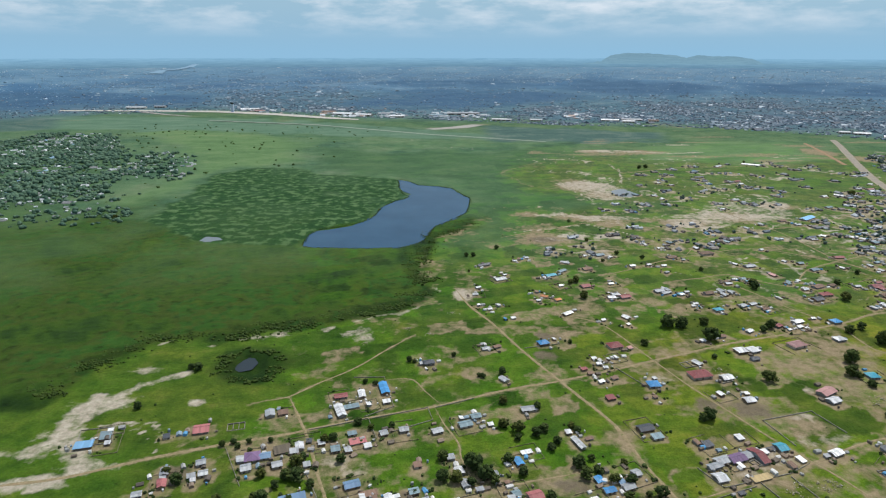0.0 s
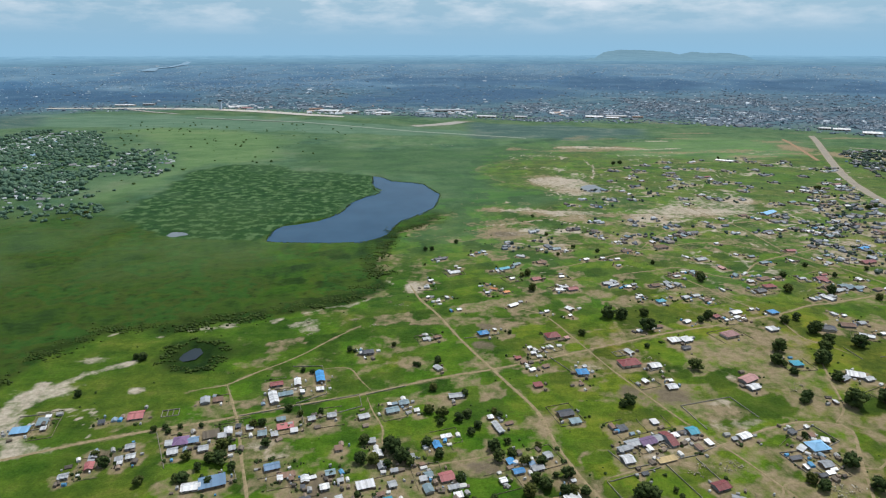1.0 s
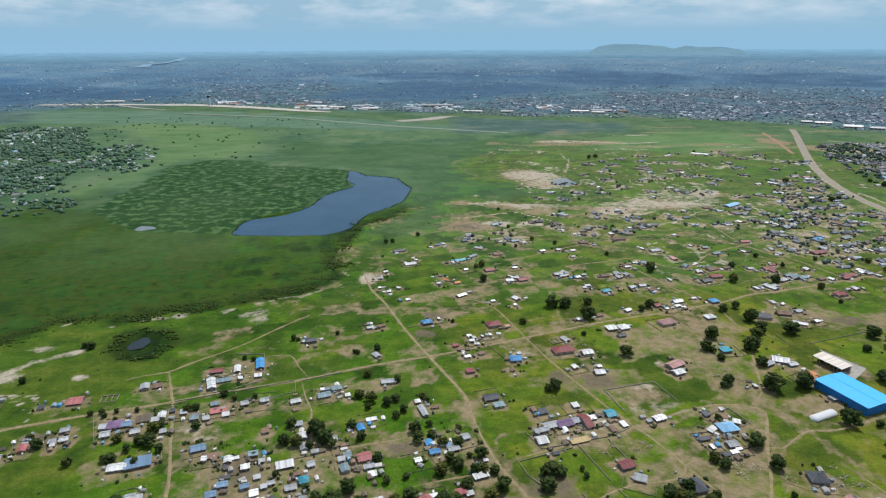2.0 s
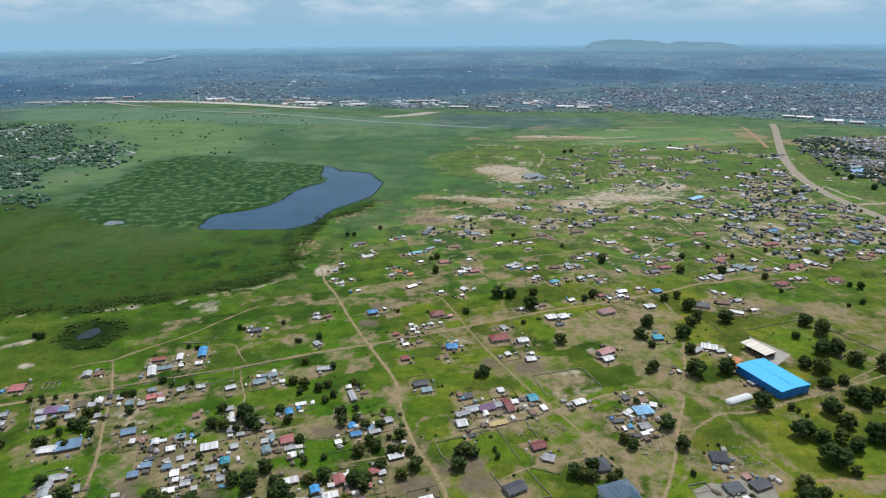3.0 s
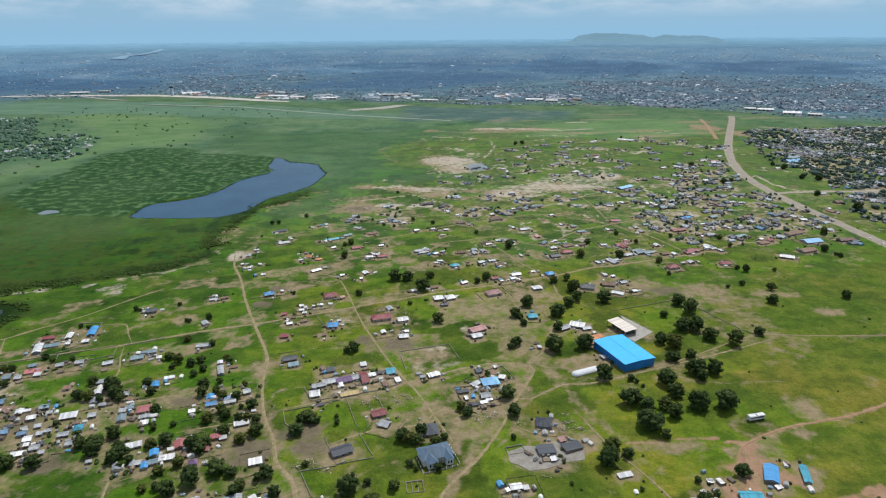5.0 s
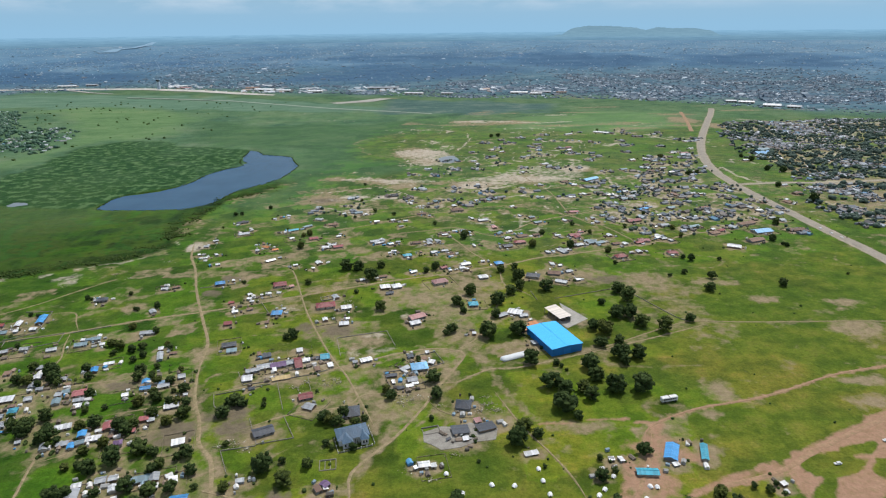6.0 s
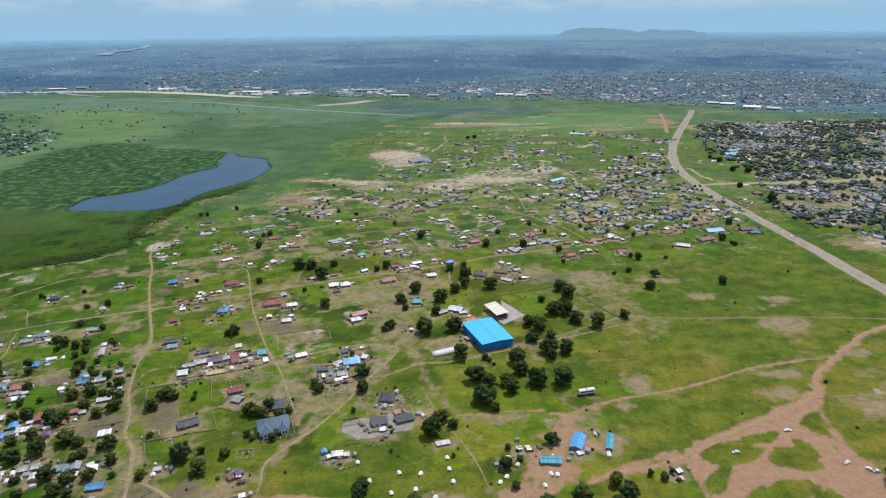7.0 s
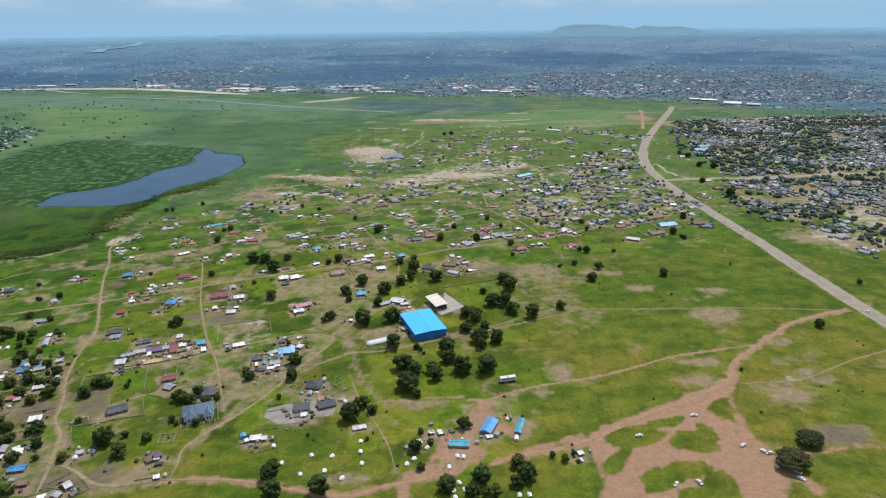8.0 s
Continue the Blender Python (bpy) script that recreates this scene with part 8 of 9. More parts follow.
tree(618.3, 719.3, 5.0)
tree(508.4, 742.5, 4.9)
tree(616.1, 743.2, 3.9)
tree(-372.0, 906.0, 2.8)
tree(298.6, 922.8, 4.1)
tree(310.1, 927.9, 4.6)
tree(480.7, 970.5, 3.0)
tree(442.3, 135.6, 6.7, flat=True)
tree(427.5, 121.9, 8.2, flat=True)
tree(129.0, 192.1, 1.6)
tree(186.6, 197.6, 3.0)
tree(218.5, 123.6, 4.0)
tree(158.7, 145.0, 2.9)
tree(160.0, 176.5, 2.6)
tree(164.5, 173.0, 2.3)
tree(178.5, 176.0, 2.3)
tree(167.0, 156.0, 1.6)



# trees between the crowded western yards
tree(-0.1, 224.2, 3.3)
tree(-0.2, 210.9, 3.3)
tree(5.5, 210.0, 3.6)
tree(12.9, 218.4, 5.1)
tree(17.8, 212.2, 4.6)
tree(11.9, 208.0, 2.5)
tree(21.5, 209.2, 2.8)
tree(28.5, 222.8, 3.3)
tree(33.9, 214.5, 2.8)
tree(59.7, 212.4, 3.8)
tree(66.0, 214.9, 2.5)
tree(42.9, 198.9, 3.1)
tree(47.8, 185.3, 2.3)
tree(55.7, 187.8, 1.9)
tree(57.8, 174.8, 4.1)
tree(32.8, 179.9, 4.0)
tree(38.0, 172.3, 2.8)
tree(29.6, 168.6, 4.7)
tree(21.4, 173.6, 3.6)
tree(16.1, 180.8, 2.4)
tree(41.0, 163.5, 4.0)
tree(52.6, 172.5, 3.2)
tree(74.4, 169.8, 4.0)
tree(45.3, 159.7, 2.0)
tree(47.8, 162.5, 2.5)
tree(-71.8, 198.9, 3.4)
tree(-68.2, 206.0, 2.4)
tree(-41.3, 163.2, 4.8)
tree(-55.7, 172.8, 3.3)
tree(-3.3, 157.0, 6.0)
tree(-1.4, 161.2, 3.8)
tree(9.3, 160.7, 4.2)
tree(1.4, 189.7, 1.7)
tree(28.7, 248.8, 3.4)
tree(35.1, 244.8, 3.8)
tree(34.4, 238.5, 2.3)
tree(43.2, 241.7, 3.1)
tree(47.3, 245.6, 3.1)
tree(51.7, 236.1, 2.6)
tree(48.5, 231.4, 2.6)
tree(58.2, 219.5, 3.8)
tree(60.5, 247.5, 2.3)
tree(62.8, 244.6, 2.3)
tree(64.6, 224.0, 2.0)
tree(70.7, 209.8, 2.7)
tree(77.7, 209.3, 3.1)
tree(74.0, 198.5, 2.9)
tree(77.2, 194.4, 3.6)
tree(70.0, 190.4, 3.6)
tree(82.4, 201.2, 1.7)
tree(87.6, 201.3, 3.3)
tree(84.4, 191.0, 2.9)
tree(87.8, 191.4, 2.9)
tree(92.6, 190.9, 2.9)
tree(94.9, 180.9, 4.1)
tree(80.5, 181.8, 3.4)
tree(75.4, 172.9, 3.3)
tree(78.2, 221.4, 2.0)
tree(65.1, 216.8, 2.0)
tree(-40.1, 250.8, 2.5)
tree(-53.7, 237.2, 2.5)
tree(-44.0, 222.8, 2.8)
tree(-49.9, 238.2, 2.5)
tree(-33.7, 246.6, 2.0)
tree(-24.0, 248.2, 2.0)
tree(-16.1, 311.4, 1.6)
tree(21.9, 294.7, 1.9)
tree(-136.1, 302.3, 3.2)
tree(-60.2, 210.5, 4.4)
tree(-63.0, 220.3, 3.6)
tree(-65.2, 211.8, 3.2)
tree(-75.8, 212.8, 2.5)
tree(-54.0, 206.3, 2.7)
tree(-60.7, 223.5, 2.5)
tree(-87.6, 235.9, 1.7)
tree(-78.1, 236.9, 1.7)
tree(-11.2, 202.5, 1.5)
tree(-94.5, 235.6, 2.0)
tree(-35.9, 286.9, 1.8)
tree(-41.5, 288.5, 1.8)
tree(-151.4, 263.8, 2.6)
tree(-140.4, 303.4, 2.4)
tree(-116.0, 214.8, 2.3)
tree(-109.3, 208.9, 3.3)
tree(-74.6, 199.0, 2.4)
tree(-89.0, 197.2, 2.8)
tree(-60.9, 197.5, 2.4)
tree(-99.1, 233.7, 1.9)
tree(-91.7, 232.3, 1.9)
tree(78.2, 149.4, 5.2)
tree(71.4, 143.9, 4.2)
tree(65.9, 146.5, 2.5)
tree(86.3, 156.2, 5.0)
tree(92.6, 154.1, 3.2)
tree(107.3, 153.0, 3.7)
tree(112.8, 142.2, 3.2)
tree(104.0, 150.9, 2.4)
tree(96.8, 143.3, 3.1)
tree(98.3, 146.7, 3.1)
tree(108.5, 133.3, 3.4)
tree(101.4, 130.9, 4.2)
tree(91.2, 133.7, 4.3)
tree(99.2, 124.6, 3.8)
tree(80.1, 131.2, 2.4)
tree(105.2, 123.0, 2.8)
tree(66.1, 128.4, 4.7)
tree(69.2, 160.5, 3.3)
tree(42.7, 166.0, 4.6)
tree(60.6, 145.9, 2.5)
tree(117.3, 133.8, 1.7)
tree(86.0, 123.2, 2.6)
tree(69.6, 130.8, 3.1)

for model in (*TREE_MODELS, FLAT_MODEL):
    for o in (*model.children_recursive, model):
        bpy.data.objects.remove(o)


# ---- walls, tents, vehicles ----
def compound_wall(points):
    """A yard wall of cement blocks: one panel a side with posts between."""
    x, y = points[0]
    w = base("compound_wall", x, y, 0, "low grey cement-block yard wall", "wall", "yard walls")
    for (ax, ay), (bx, by) in zip(points, points[1:]):
        a, b = Vector((ax - x, ay - y)), Vector((bx - x, by - y))
        d = b - a
        bm = bmesh.new()
        box(bm, 0.15, d.length - 0.15, -0.08, 0.08, -0.05, 0.40)
        box(bm, 0.15, d.length - 0.15, -0.11, 0.11, 0.401, 0.46)
        p = part("panel", bm, BLOCK, w)
        p.location, p.rotation_euler = (a.x, a.y, 0), (0, 0, math.atan2(d.y, d.x))
    for px, py in points:
        q = box_part("post", -0.13, 0.13, -0.13, 0.13, -0.05, 0.58, BLOCK, w)
        q.location = (px - x, py - y, 0)
    return w


compound_wall([(-164, 232), (-169, 245), (-155, 248), (-150, 236), (-164, 232)])
compound_wall([(183.8, 216.1), (189.0, 200.5), (197.8, 202.3), (206.5, 207.8)])
compound_wall([(183.7, 216.7), (192.7, 218.1)])
compound_wall([(114.6, 206.3), (128.5, 210.1)])
compound_wall([(135.8, 212.1), (146.1, 215.0), (157.7, 221.5)])
compound_wall([(114.6, 206.3), (108.6, 218.4)])
compound_wall([(130.9, 209.0), (139.2, 185.4)])
compound_wall([(145.5, 212.9), (150.5, 197.1)])
compound_wall([(154, 254), (159, 234)])
compound_wall([(154, 254), (182, 262), (188, 244)])
compound_wall([(103, 198), (106, 189), (113, 180)])
compound_wall([(288, 304), (337, 321)])
compound_wall([(341, 308), (356, 275), (362, 268)])
compound_wall([(274, 316), (276, 302)])
compound_wall([(97, 305), (109, 283), (114, 284)])
compound_wall([(-38.1, 256.8), (-24.5, 265.8), (-31.9, 294.7), (-48.2, 294.1)])
compound_wall([(-63.1, 245.6), (-49.3, 250.2), (-36.0, 255.4), (-30.5, 239.5)])
compound_wall([(-33.8, 255.4), (-7.5, 264.8), (-4.8, 254.1), (-28.6, 241.7)])
compound_wall([(-3.8, 264.8), (15.7, 273.2)])
compound_wall([(120, 156), (127, 142)])
compound_wall([(120, 156), (134, 159)])
compound_wall([(126, 178), (134, 160), (149, 164), (141, 180)])
compound_wall([(165, 120), (173, 122), (167, 137)])
compound_wall([(49, 329), (71, 335)])
compound_wall([(196, 231), (210, 237), (215, 225), (204, 219)])
compound_wall([(-57, 214), (-50, 200), (-68, 192)])
compound_wall([(-83, 207), (-97, 232)])
compound_wall([(104, 198), (128, 207)])



def tent(x, y, turn):
    """A small dome tent: bulging canvas on crossed poles, a dark block for the doorway's shade and a short awning."""
    t = base("tent", x, y, 270 + (turn % 90 - 45) * 0.8, "small white canvas dome tent on grass", "tent", "camp tents")
    bm = bmesh.new()
    rings, segs = 5, 12
    rows = []
    for i in range(rings):
        u = i / (rings - 1) * math.pi / 2 * 0.94
        rows.append([bm.verts.new((1.12 * math.cos(u) * math.copysign(abs(math.cos(2 * math.pi * j / segs)) ** 0.8, math.cos(2 * math.pi * j / segs)), 1.0 * math.cos(u) * math.sin(2 * math.pi * j / segs), 1.15 * math.sin(u) - 0.02)) for j in range(segs)])
    for lo, hi in zip(rows, rows[1:]):
        for j in range(segs):
            bm.faces.new((lo[j], lo[(j + 1) % segs], hi[(j + 1) % segs], hi[j]))
    bm.faces.new(rows[-1])
    part("canopy", bm, CANVAS, t)
    bm = bmesh.new()
    roof_slab(bm, ((0.62, -0.62, 0.62), (1.5, -0.5, 0.52), (1.45, 0.0, 0.86), (0.62, 0.0, 1.0)), 0.04)
    roof_slab(bm, ((0.62, 0.0, 1.0), (1.45, 0.0, 0.86), (1.5, 0.5, 0.52), (0.62, 0.62, 0.62)), 0.04)
    part("awning", bm, CANVAS, t)
    # no real opening: a solid dark block stands for the shade within
    box_part("doorway", 0.90, 1.16, -0.42, 0.42, 0.0, 0.66, DOOR, t, "dark block painting the shade inside a tent doorway")
    return t


tent(232.3, 133.2, 82)
tent(241.1, 132.6, 187)
tent(251.8, 141.9, 324)
tent(252.5, 135.1, 48)
tent(253.9, 127.7, 310)
tent(239.3, 123.7, 221)
tent(247.0, 119.2, 185)
tent(229.9, 121.9, 73)
tent(220.8, 128.9, 321)
tent(214.8, 139.9, 147)
tent(280.5, 136.9, 93)
tent(275.3, 129.9, 3)
tent(272.4, 126.8, 278)
tent(293.0, 131.1, 76)
tent(295.6, 130.7, 217)
tent(289.6, 124.6, 53)
tent(290.5, 113.3, 3)
tent(293.2, 115.4, 358)
tent(291.0, 111.1, 281)
tent(295.2, 111.6, 238)
tent(291.6, 107.5, 166)
tent(316.0, 108.1, 40)
tent(319.7, 108.3, 249)
tent(343.5, 127.3, 77)


def car(x, y, turn, long=3.1):
    c = base("car", x, y, turn, "white car on red dirt ground", "car", "vehicles")
    k = long / 4.4
    bm = bmesh.new()
    box(bm, -2.2 * k, 2.2 * k, -0.88 * k, 0.88 * k, 0.35 * k, 0.95 * k, 0.12 * k)
    part("body", bm, WHITE_PAINT, c)
    bm = bmesh.new()
    r = box(bm, -1.5 * k, 1.0 * k, -0.78 * k, 0.78 * k, 0.952 * k, 1.5 * k)
    for v in bm.verts:
        if v.co.z > 1.2 * k:
            v.co.x *= 0.8
            v.co.y *= 0.86
    cab = part("cabin", bm, WHITE_PAINT, c)
    box_part("windscreen", 0.82 * k, 1.05 * k, -0.64 * k, 0.64 * k, 1.0 * k, 1.38 * k, GLASS, c)
    for sx in (-1.35, 1.35):
        for sy in (-0.8, 0.8):
            bm = bmesh.new()
            bmesh.ops.create_cone(bm, cap_ends=True, segments=12, radius1=0.34 * k, radius2=0.34 * k, depth=0.24 * k, matrix=Matrix.Translation((sx * k, sy * k, 0.34 * k)) @ Matrix.Rotation(math.pi / 2, 4, "X"))
            part("wheel", bm, TYRE, c)
    return c


car(372.1, 142.1, 188)
car(401.4, 156.0, 3)
car(413.8, 134.5, 29)
car(420.3, 130.3, 308)
car(422.1, 129.2, 189)
car(421.4, 121.6, 244)
car(427.4, 117.8, 135)
car(386.4, 112.9, 292)
car(377.1, 112.2, 231)
car(548.3, 257.3, 168)
car(426.6, 114.0, 311)
car(543.5, 427.0, 92)
car(545.0, 415.0, 92)
car(542.0, 440.0, 92)


# ---- rubble and yard shrubs ----
HEAPS = [
    (193, 193),
    (197, 195),
    (212, 186),
    (221, 181),
    (225, 183),
    (231, 182),
    (234, 193),
    (236, 187),
    (240, 182),
    (122, 162),
    (125, 160),
    (131, 157),
    (218, 151),
    (201, 142),
    (209, 136),
    (118, 158),
    (246, 120),
    (146, 208),
    (154, 209),
    (159, 210),
    (156, 205),
    (162, 207),
    (142, 203),
    (199, 191),
    (203, 194),
    (193, 189),
    (154, 303),
    (238, 182),
    (233, 186),
    (229, 184),
    (-52, 352),
    (-46, 342),
    (-47, 335),
    (-113, 342),
    (-100, 348),
    (-22, 356),
    (-8, 348),
    (7, 381),
    (224, 273),
    (218, 268),
]


def rubble():
    """Heaps of pale broken stone and block, each chunk a small skewed solid."""
    rng = random.Random(61)
    v, f = [], []
    for hx, hy in HEAPS:
        for k in range(26):
            r = abs(rng.gauss(0, 1.7))
            a = rng.uniform(0, 6.283)
            s = rng.uniform(0.10, 0.36)
            x, y, z = hx + r * math.cos(a) * 1.5, hy + r * math.sin(a), max(0, 0.5 - 0.2 * r)
            o = len(v)
            t = rng.uniform(0, 3.14)
            for px, py, pz in ((-1, -1, 0), (1, -1, 0), (1, 1, 0), (-1, 1, 0), (-1, -1, 1), (1, -1, 1), (1, 1, 1), (-1, 1, 1)):
                qx, qy = px * s * rng.uniform(0.6, 1), py * s * rng.uniform(0.5, 0.8)
                v.append((x + qx * math.cos(t) - qy * math.sin(t), y + qx * math.sin(t) + qy * math.cos(t), z - 0.05 + pz * s * rng.uniform(0.5, 0.9)))
            f += [tuple(o + i for i in q) for q in ((0, 3, 2, 1), (4, 5, 6, 7), (0, 1, 5, 4), (1, 2, 6, 5), (2, 3, 7, 6), (3, 0, 4, 7))]
    stuff_mesh("rubble", v, f, RUBBLE, "heaps of pale broken stone and blocks", "rubble")


RUBBLE = island_material("broken_stone", [(0.0, (0.24, 0.215, 0.15)), (0.4, (0.33, 0.30, 0.215)), (0.75, (0.19, 0.185, 0.11)), (0.93, (0.50, 0.48, 0.42))], 0.9)
rubble()


def yard_shrubs():
    rng = random.Random(62)
    v, f = [], []
    for kind, colour, hx, hy, length, width, turn in HOMES:
        for k in range(rng.choice((0, 0, 1, 1, 2, 3))):
            a, r = rng.uniform(0, 6.283), length * 0.6 + rng.uniform(1.2, 6.0)
            for j in range(rng.choice((1, 1, 2, 4))):
                clump_into(v, f, hx + r * math.cos(a) + rng.gauss(0, 0.6), hy + r * math.sin(a) + rng.gauss(0, 0.6), -0.1, rng.uniform(0.35, 1.0), rng, 0.9)
    stuff_mesh("yard_shrubs", v, f, MANGO, "small dark shrubs round the house yards", "bushes")


yard_shrubs()


# ---- yard clutter: lean-tos, stores and stick fences, too many to count ----
def yard_clutter():
    rng = random.Random(63)
    v, f, fv, ff = [], [], [], []
    for kind, colour, hx, hy, length, width, turn in HOMES:
        if hy > 900:
            continue
        ca, sa = math.cos(radians(turn)), math.sin(radians(turn))
        for k in range(rng.choice((1, 2, 2, 3, 4, 6))):
            side = rng.choice((-1, 1))
            u, w = rng.uniform(-0.6, 0.6) * length, side * (0.5 * width + rng.uniform(1.6, 5.5))
            if rng.random() < 0.35:
                u, w = side * (0.5 * length + rng.uniform(1.6, 4.0)), rng.uniform(-0.5, 0.5) * width
            l = rng.choice((0.8, 1.1, 1.4, 1.7, 2.2, 2.8))
            hut_into(v, f, hx + u * ca - w * sa, hy + u * sa + w * ca, -0.02, l, l * rng.uniform(0.55, 0.9), rng.uniform(0.5, 1.2), radians(turn + rng.choice((0, 90)) + rng.gauss(0, 10)))
        if rng.random() < 0.22 and hy < 470 and not (hx > 215 and hy < 185):
            a, b = 0.5 * length + rng.uniform(2.5, 5.5), 0.5 * width + rng.uniform(3.0, 6.5)
            ring = [(-a, -b), (a, -b), (a, b), (-a, b), (-a, -b)]
            skip = rng.randrange(4)
            for i, ((px, py), (qx, qy)) in enumerate(zip(ring, ring[1:])):
                if i == skip and rng.random() < 0.7:
                    continue
                n = max(2, int(math.hypot(qx - px, qy - py) / 0.9))
                for j in range(n):
                    t0, t1 = j / n, (j + rng.uniform(0.7, 0.98)) / n
                    x0, y0, x1, y1 = px + (qx - px) * t0, py + (qy - py) * t0, px + (qx - px) * t1, py + (qy - py) * t1
                    h = rng.uniform(0.25, 0.5)
                    o = len(fv)
                    nx, ny = (qy - py), -(qx - px)
                    m = 0.05 / math.hypot(nx, ny)
                    for zz in (-0.05, h):
                        for x, y, s in ((x0, y0, 1), (x1, y1, 1), (x1, y1, -1), (x0, y0, -1)):
                            x, y = x + s * nx * m, y + s * ny * m
                            fv.append((hx + x * ca - y * sa, hy + x * sa + y * ca, zz))
                    ff += [tuple(o + i for i in q) for q in ((0, 1, 5, 4), (1, 2, 6, 5), (2, 3, 7, 6), (3, 0, 4, 7), (4, 5, 6, 7))]
    stuff_mesh("yard_stores", v, f, STORE, "small lean-tos, stores and stacks beside the houses", "clutter")
    stuff_mesh("stick_fences", fv, ff, STICK, "low uneven stick and reed fences round yards", "fence")


STORE = island_material("store_sheets", [(0.0, (0.16, 0.13, 0.10)), (0.25, (0.34, 0.34, 0.33)), (0.45, (0.10, 0.085, 0.07)), (0.56, (0.25, 0.19, 0.14)), (0.68, (0.66, 0.65, 0.62)), (0.90, (0.22, 0.30, 0.36)), (0.96, (0.10, 0.30, 0.52))])
STICK = island_material("dry_sticks", [(0.0, (0.19, 0.165, 0.11)), (0.4, (0.27, 0.235, 0.165)), (0.8, (0.15, 0.14, 0.085))], 0.9)
yard_clutter()


# ---- the larger buildings ----
BLUE_ROOF = roof_material("azure_sheet", (0.05, 0.47, 0.93), 0.0, 0.45, 0.0, 0.04)
# the azure again, darkened: shade on the walls is put into the colour
SHADED_BLUE = plain_material("shaded_azure_wall", (0.02, 0.19, 0.52), 0.5, 0, 0.06)
PALE_ROOF = roof_material("dusty_pale_sheet", (0.60, 0.545, 0.48), 0.0, 0.6, 0.15)
OLD_CONCRETE = earth_material("stained_concrete", (0.19, 0.175, 0.15), (0.31, 0.295, 0.26), 0.25)
VILLA_ROOF = roof_material("steel_blue_tiles", (0.105, 0.165, 0.230), 0.0, 0.5, 0.05)
FILM = plain_material("white_tarpaulin", (0.66, 0.68, 0.68), 0.6, 0, 0.08)


def gable_roof(bm, L, W, eave, peak, over, thick=0.12):
    drop = (peak - eave) / W * over
    roof_slab(bm, ((-L - over, -W - over, eave - drop), (L + over, -W - over, eave - drop), (L + over, 0, peak), (-L - over, 0, peak)), thick)
    roof_slab(bm, ((-L - over, 0, peak), (L + over, 0, peak), (L + over, W + over, eave - drop), (-L - over, W + over, eave - drop)), thick)


def warehouse():
    w = base("warehouse", 276.7, 246.4, 110.6, "large bright azure-blue metal warehouse beside trees", "warehouse")
    L, W, eave, peak = 14.1, 9.3, 4.5, 5.1
    bm = bmesh.new()
    vs = [bm.verts.new(c) for c in ((-L, -W, 0), (L, -W, 0), (L, W, 0), (-L, W, 0), (-L, -W, eave), (L, -W, eave), (L, W, eave), (-L, W, eave), (-L, 0, peak - 0.15), (L, 0, peak - 0.15))]
    for f in ((0, 3, 2, 1), (0, 1, 5, 4), (1, 2, 6, 9, 5), (2, 3, 7, 6), (3, 0, 4, 8, 7), (4, 5, 9, 8), (6, 7, 8, 9)):
        bm.faces.new([vs[i] for i in f])
    part("wall", bm, SHADED_BLUE, w, "azure sheet walls darkened by painted shade")
    bm = bmesh.new()
    gable_roof(bm, L, W, eave + 0.1, peak, 0.35)
    part("roof", bm, BLUE_ROOF, w, "shallow azure sheet roof")
    box_part("ridge_cap", -L - 0.3, L + 0.3, -0.25, 0.25, peak - 0.02, peak + 0.08, BLUE_ROOF, w)
    for side in (-1, 1):
        box_part("gutter", -L - 0.3, L + 0.3, side * (W + 0.42) - 0.09, side * (W + 0.42) + 0.09, eave - 0.12, eave + 0.03, SHADED_BLUE, w)
    box_part("sliding_door", -L - 0.08, -L + 0.1, -2.2, 2.2, 0.05, 3.4, SHADED_BLUE, w)
    for k in range(6):
        x = -L + 2.6 + k * 4.5
        box_part("downpipe", x - 0.07, x + 0.07, W + 0.02, W + 0.16, 0.1, eave - 0.12, SHADED_BLUE, w)


def open_shed():
    s = base("open_shed", 284.6, 277.4, -66.8, "open-sided shed with dusty pale roof on concrete", "shed")
    L, W = 8.2, 3.8
    bm = bmesh.new()
    roof_slab(bm, ((-L - 0.4, -W - 0.3, 3.5), (L + 0.4, -W - 0.3, 3.5), (L + 0.4, W + 0.4, 4.1), (-L - 0.4, W + 0.4, 4.1)), 0.12)
    part("roof", bm, PALE_ROOF, s)
    for k in range(5):
        x = -L + k * L / 2
        for y in (-W, W):
            box_part("post", x - 0.12, x + 0.12, y - 0.12, y + 0.12, 0.1, 3.45 if y < 0 else 3.9, BLOCK, s)
    box_part("back_wall", -L + 0.2, L - 0.2, W - 0.3, W - 0.14, 0.1, 2.6, BLOCK, s)
    for k in range(4):
        x = -L + 2 + k * 4
        box_part("stacked_crate", x - 0.9, x + 0.9, -1.2, 1.4, 0.14, 1.5, DOOR, s, bevel=0.05)


def paved_yard(name, corners, z, label, mat):
    bm = bmesh.new()
    top = [bm.verts.new((x, y, z)) for x, y in corners]
    low = [bm.verts.new((x, y, -0.1)) for x, y in corners]
    n = len(corners)
    f = bm.faces.new(top)
    for i in range(n):
        bm.faces.new((top[i], low[i], low[(i + 1) % n], top[(i + 1) % n]))
    if f.normal.z < 0:
        bmesh.ops.reverse_faces(bm, faces=bm.faces)
    me = bpy.data.meshes.new(name)
    bm.to_mesh(me)
    bm.free()
    me.materials.append(mat)
    return tagged(new(name, me), label, "pavement", kind="structure")


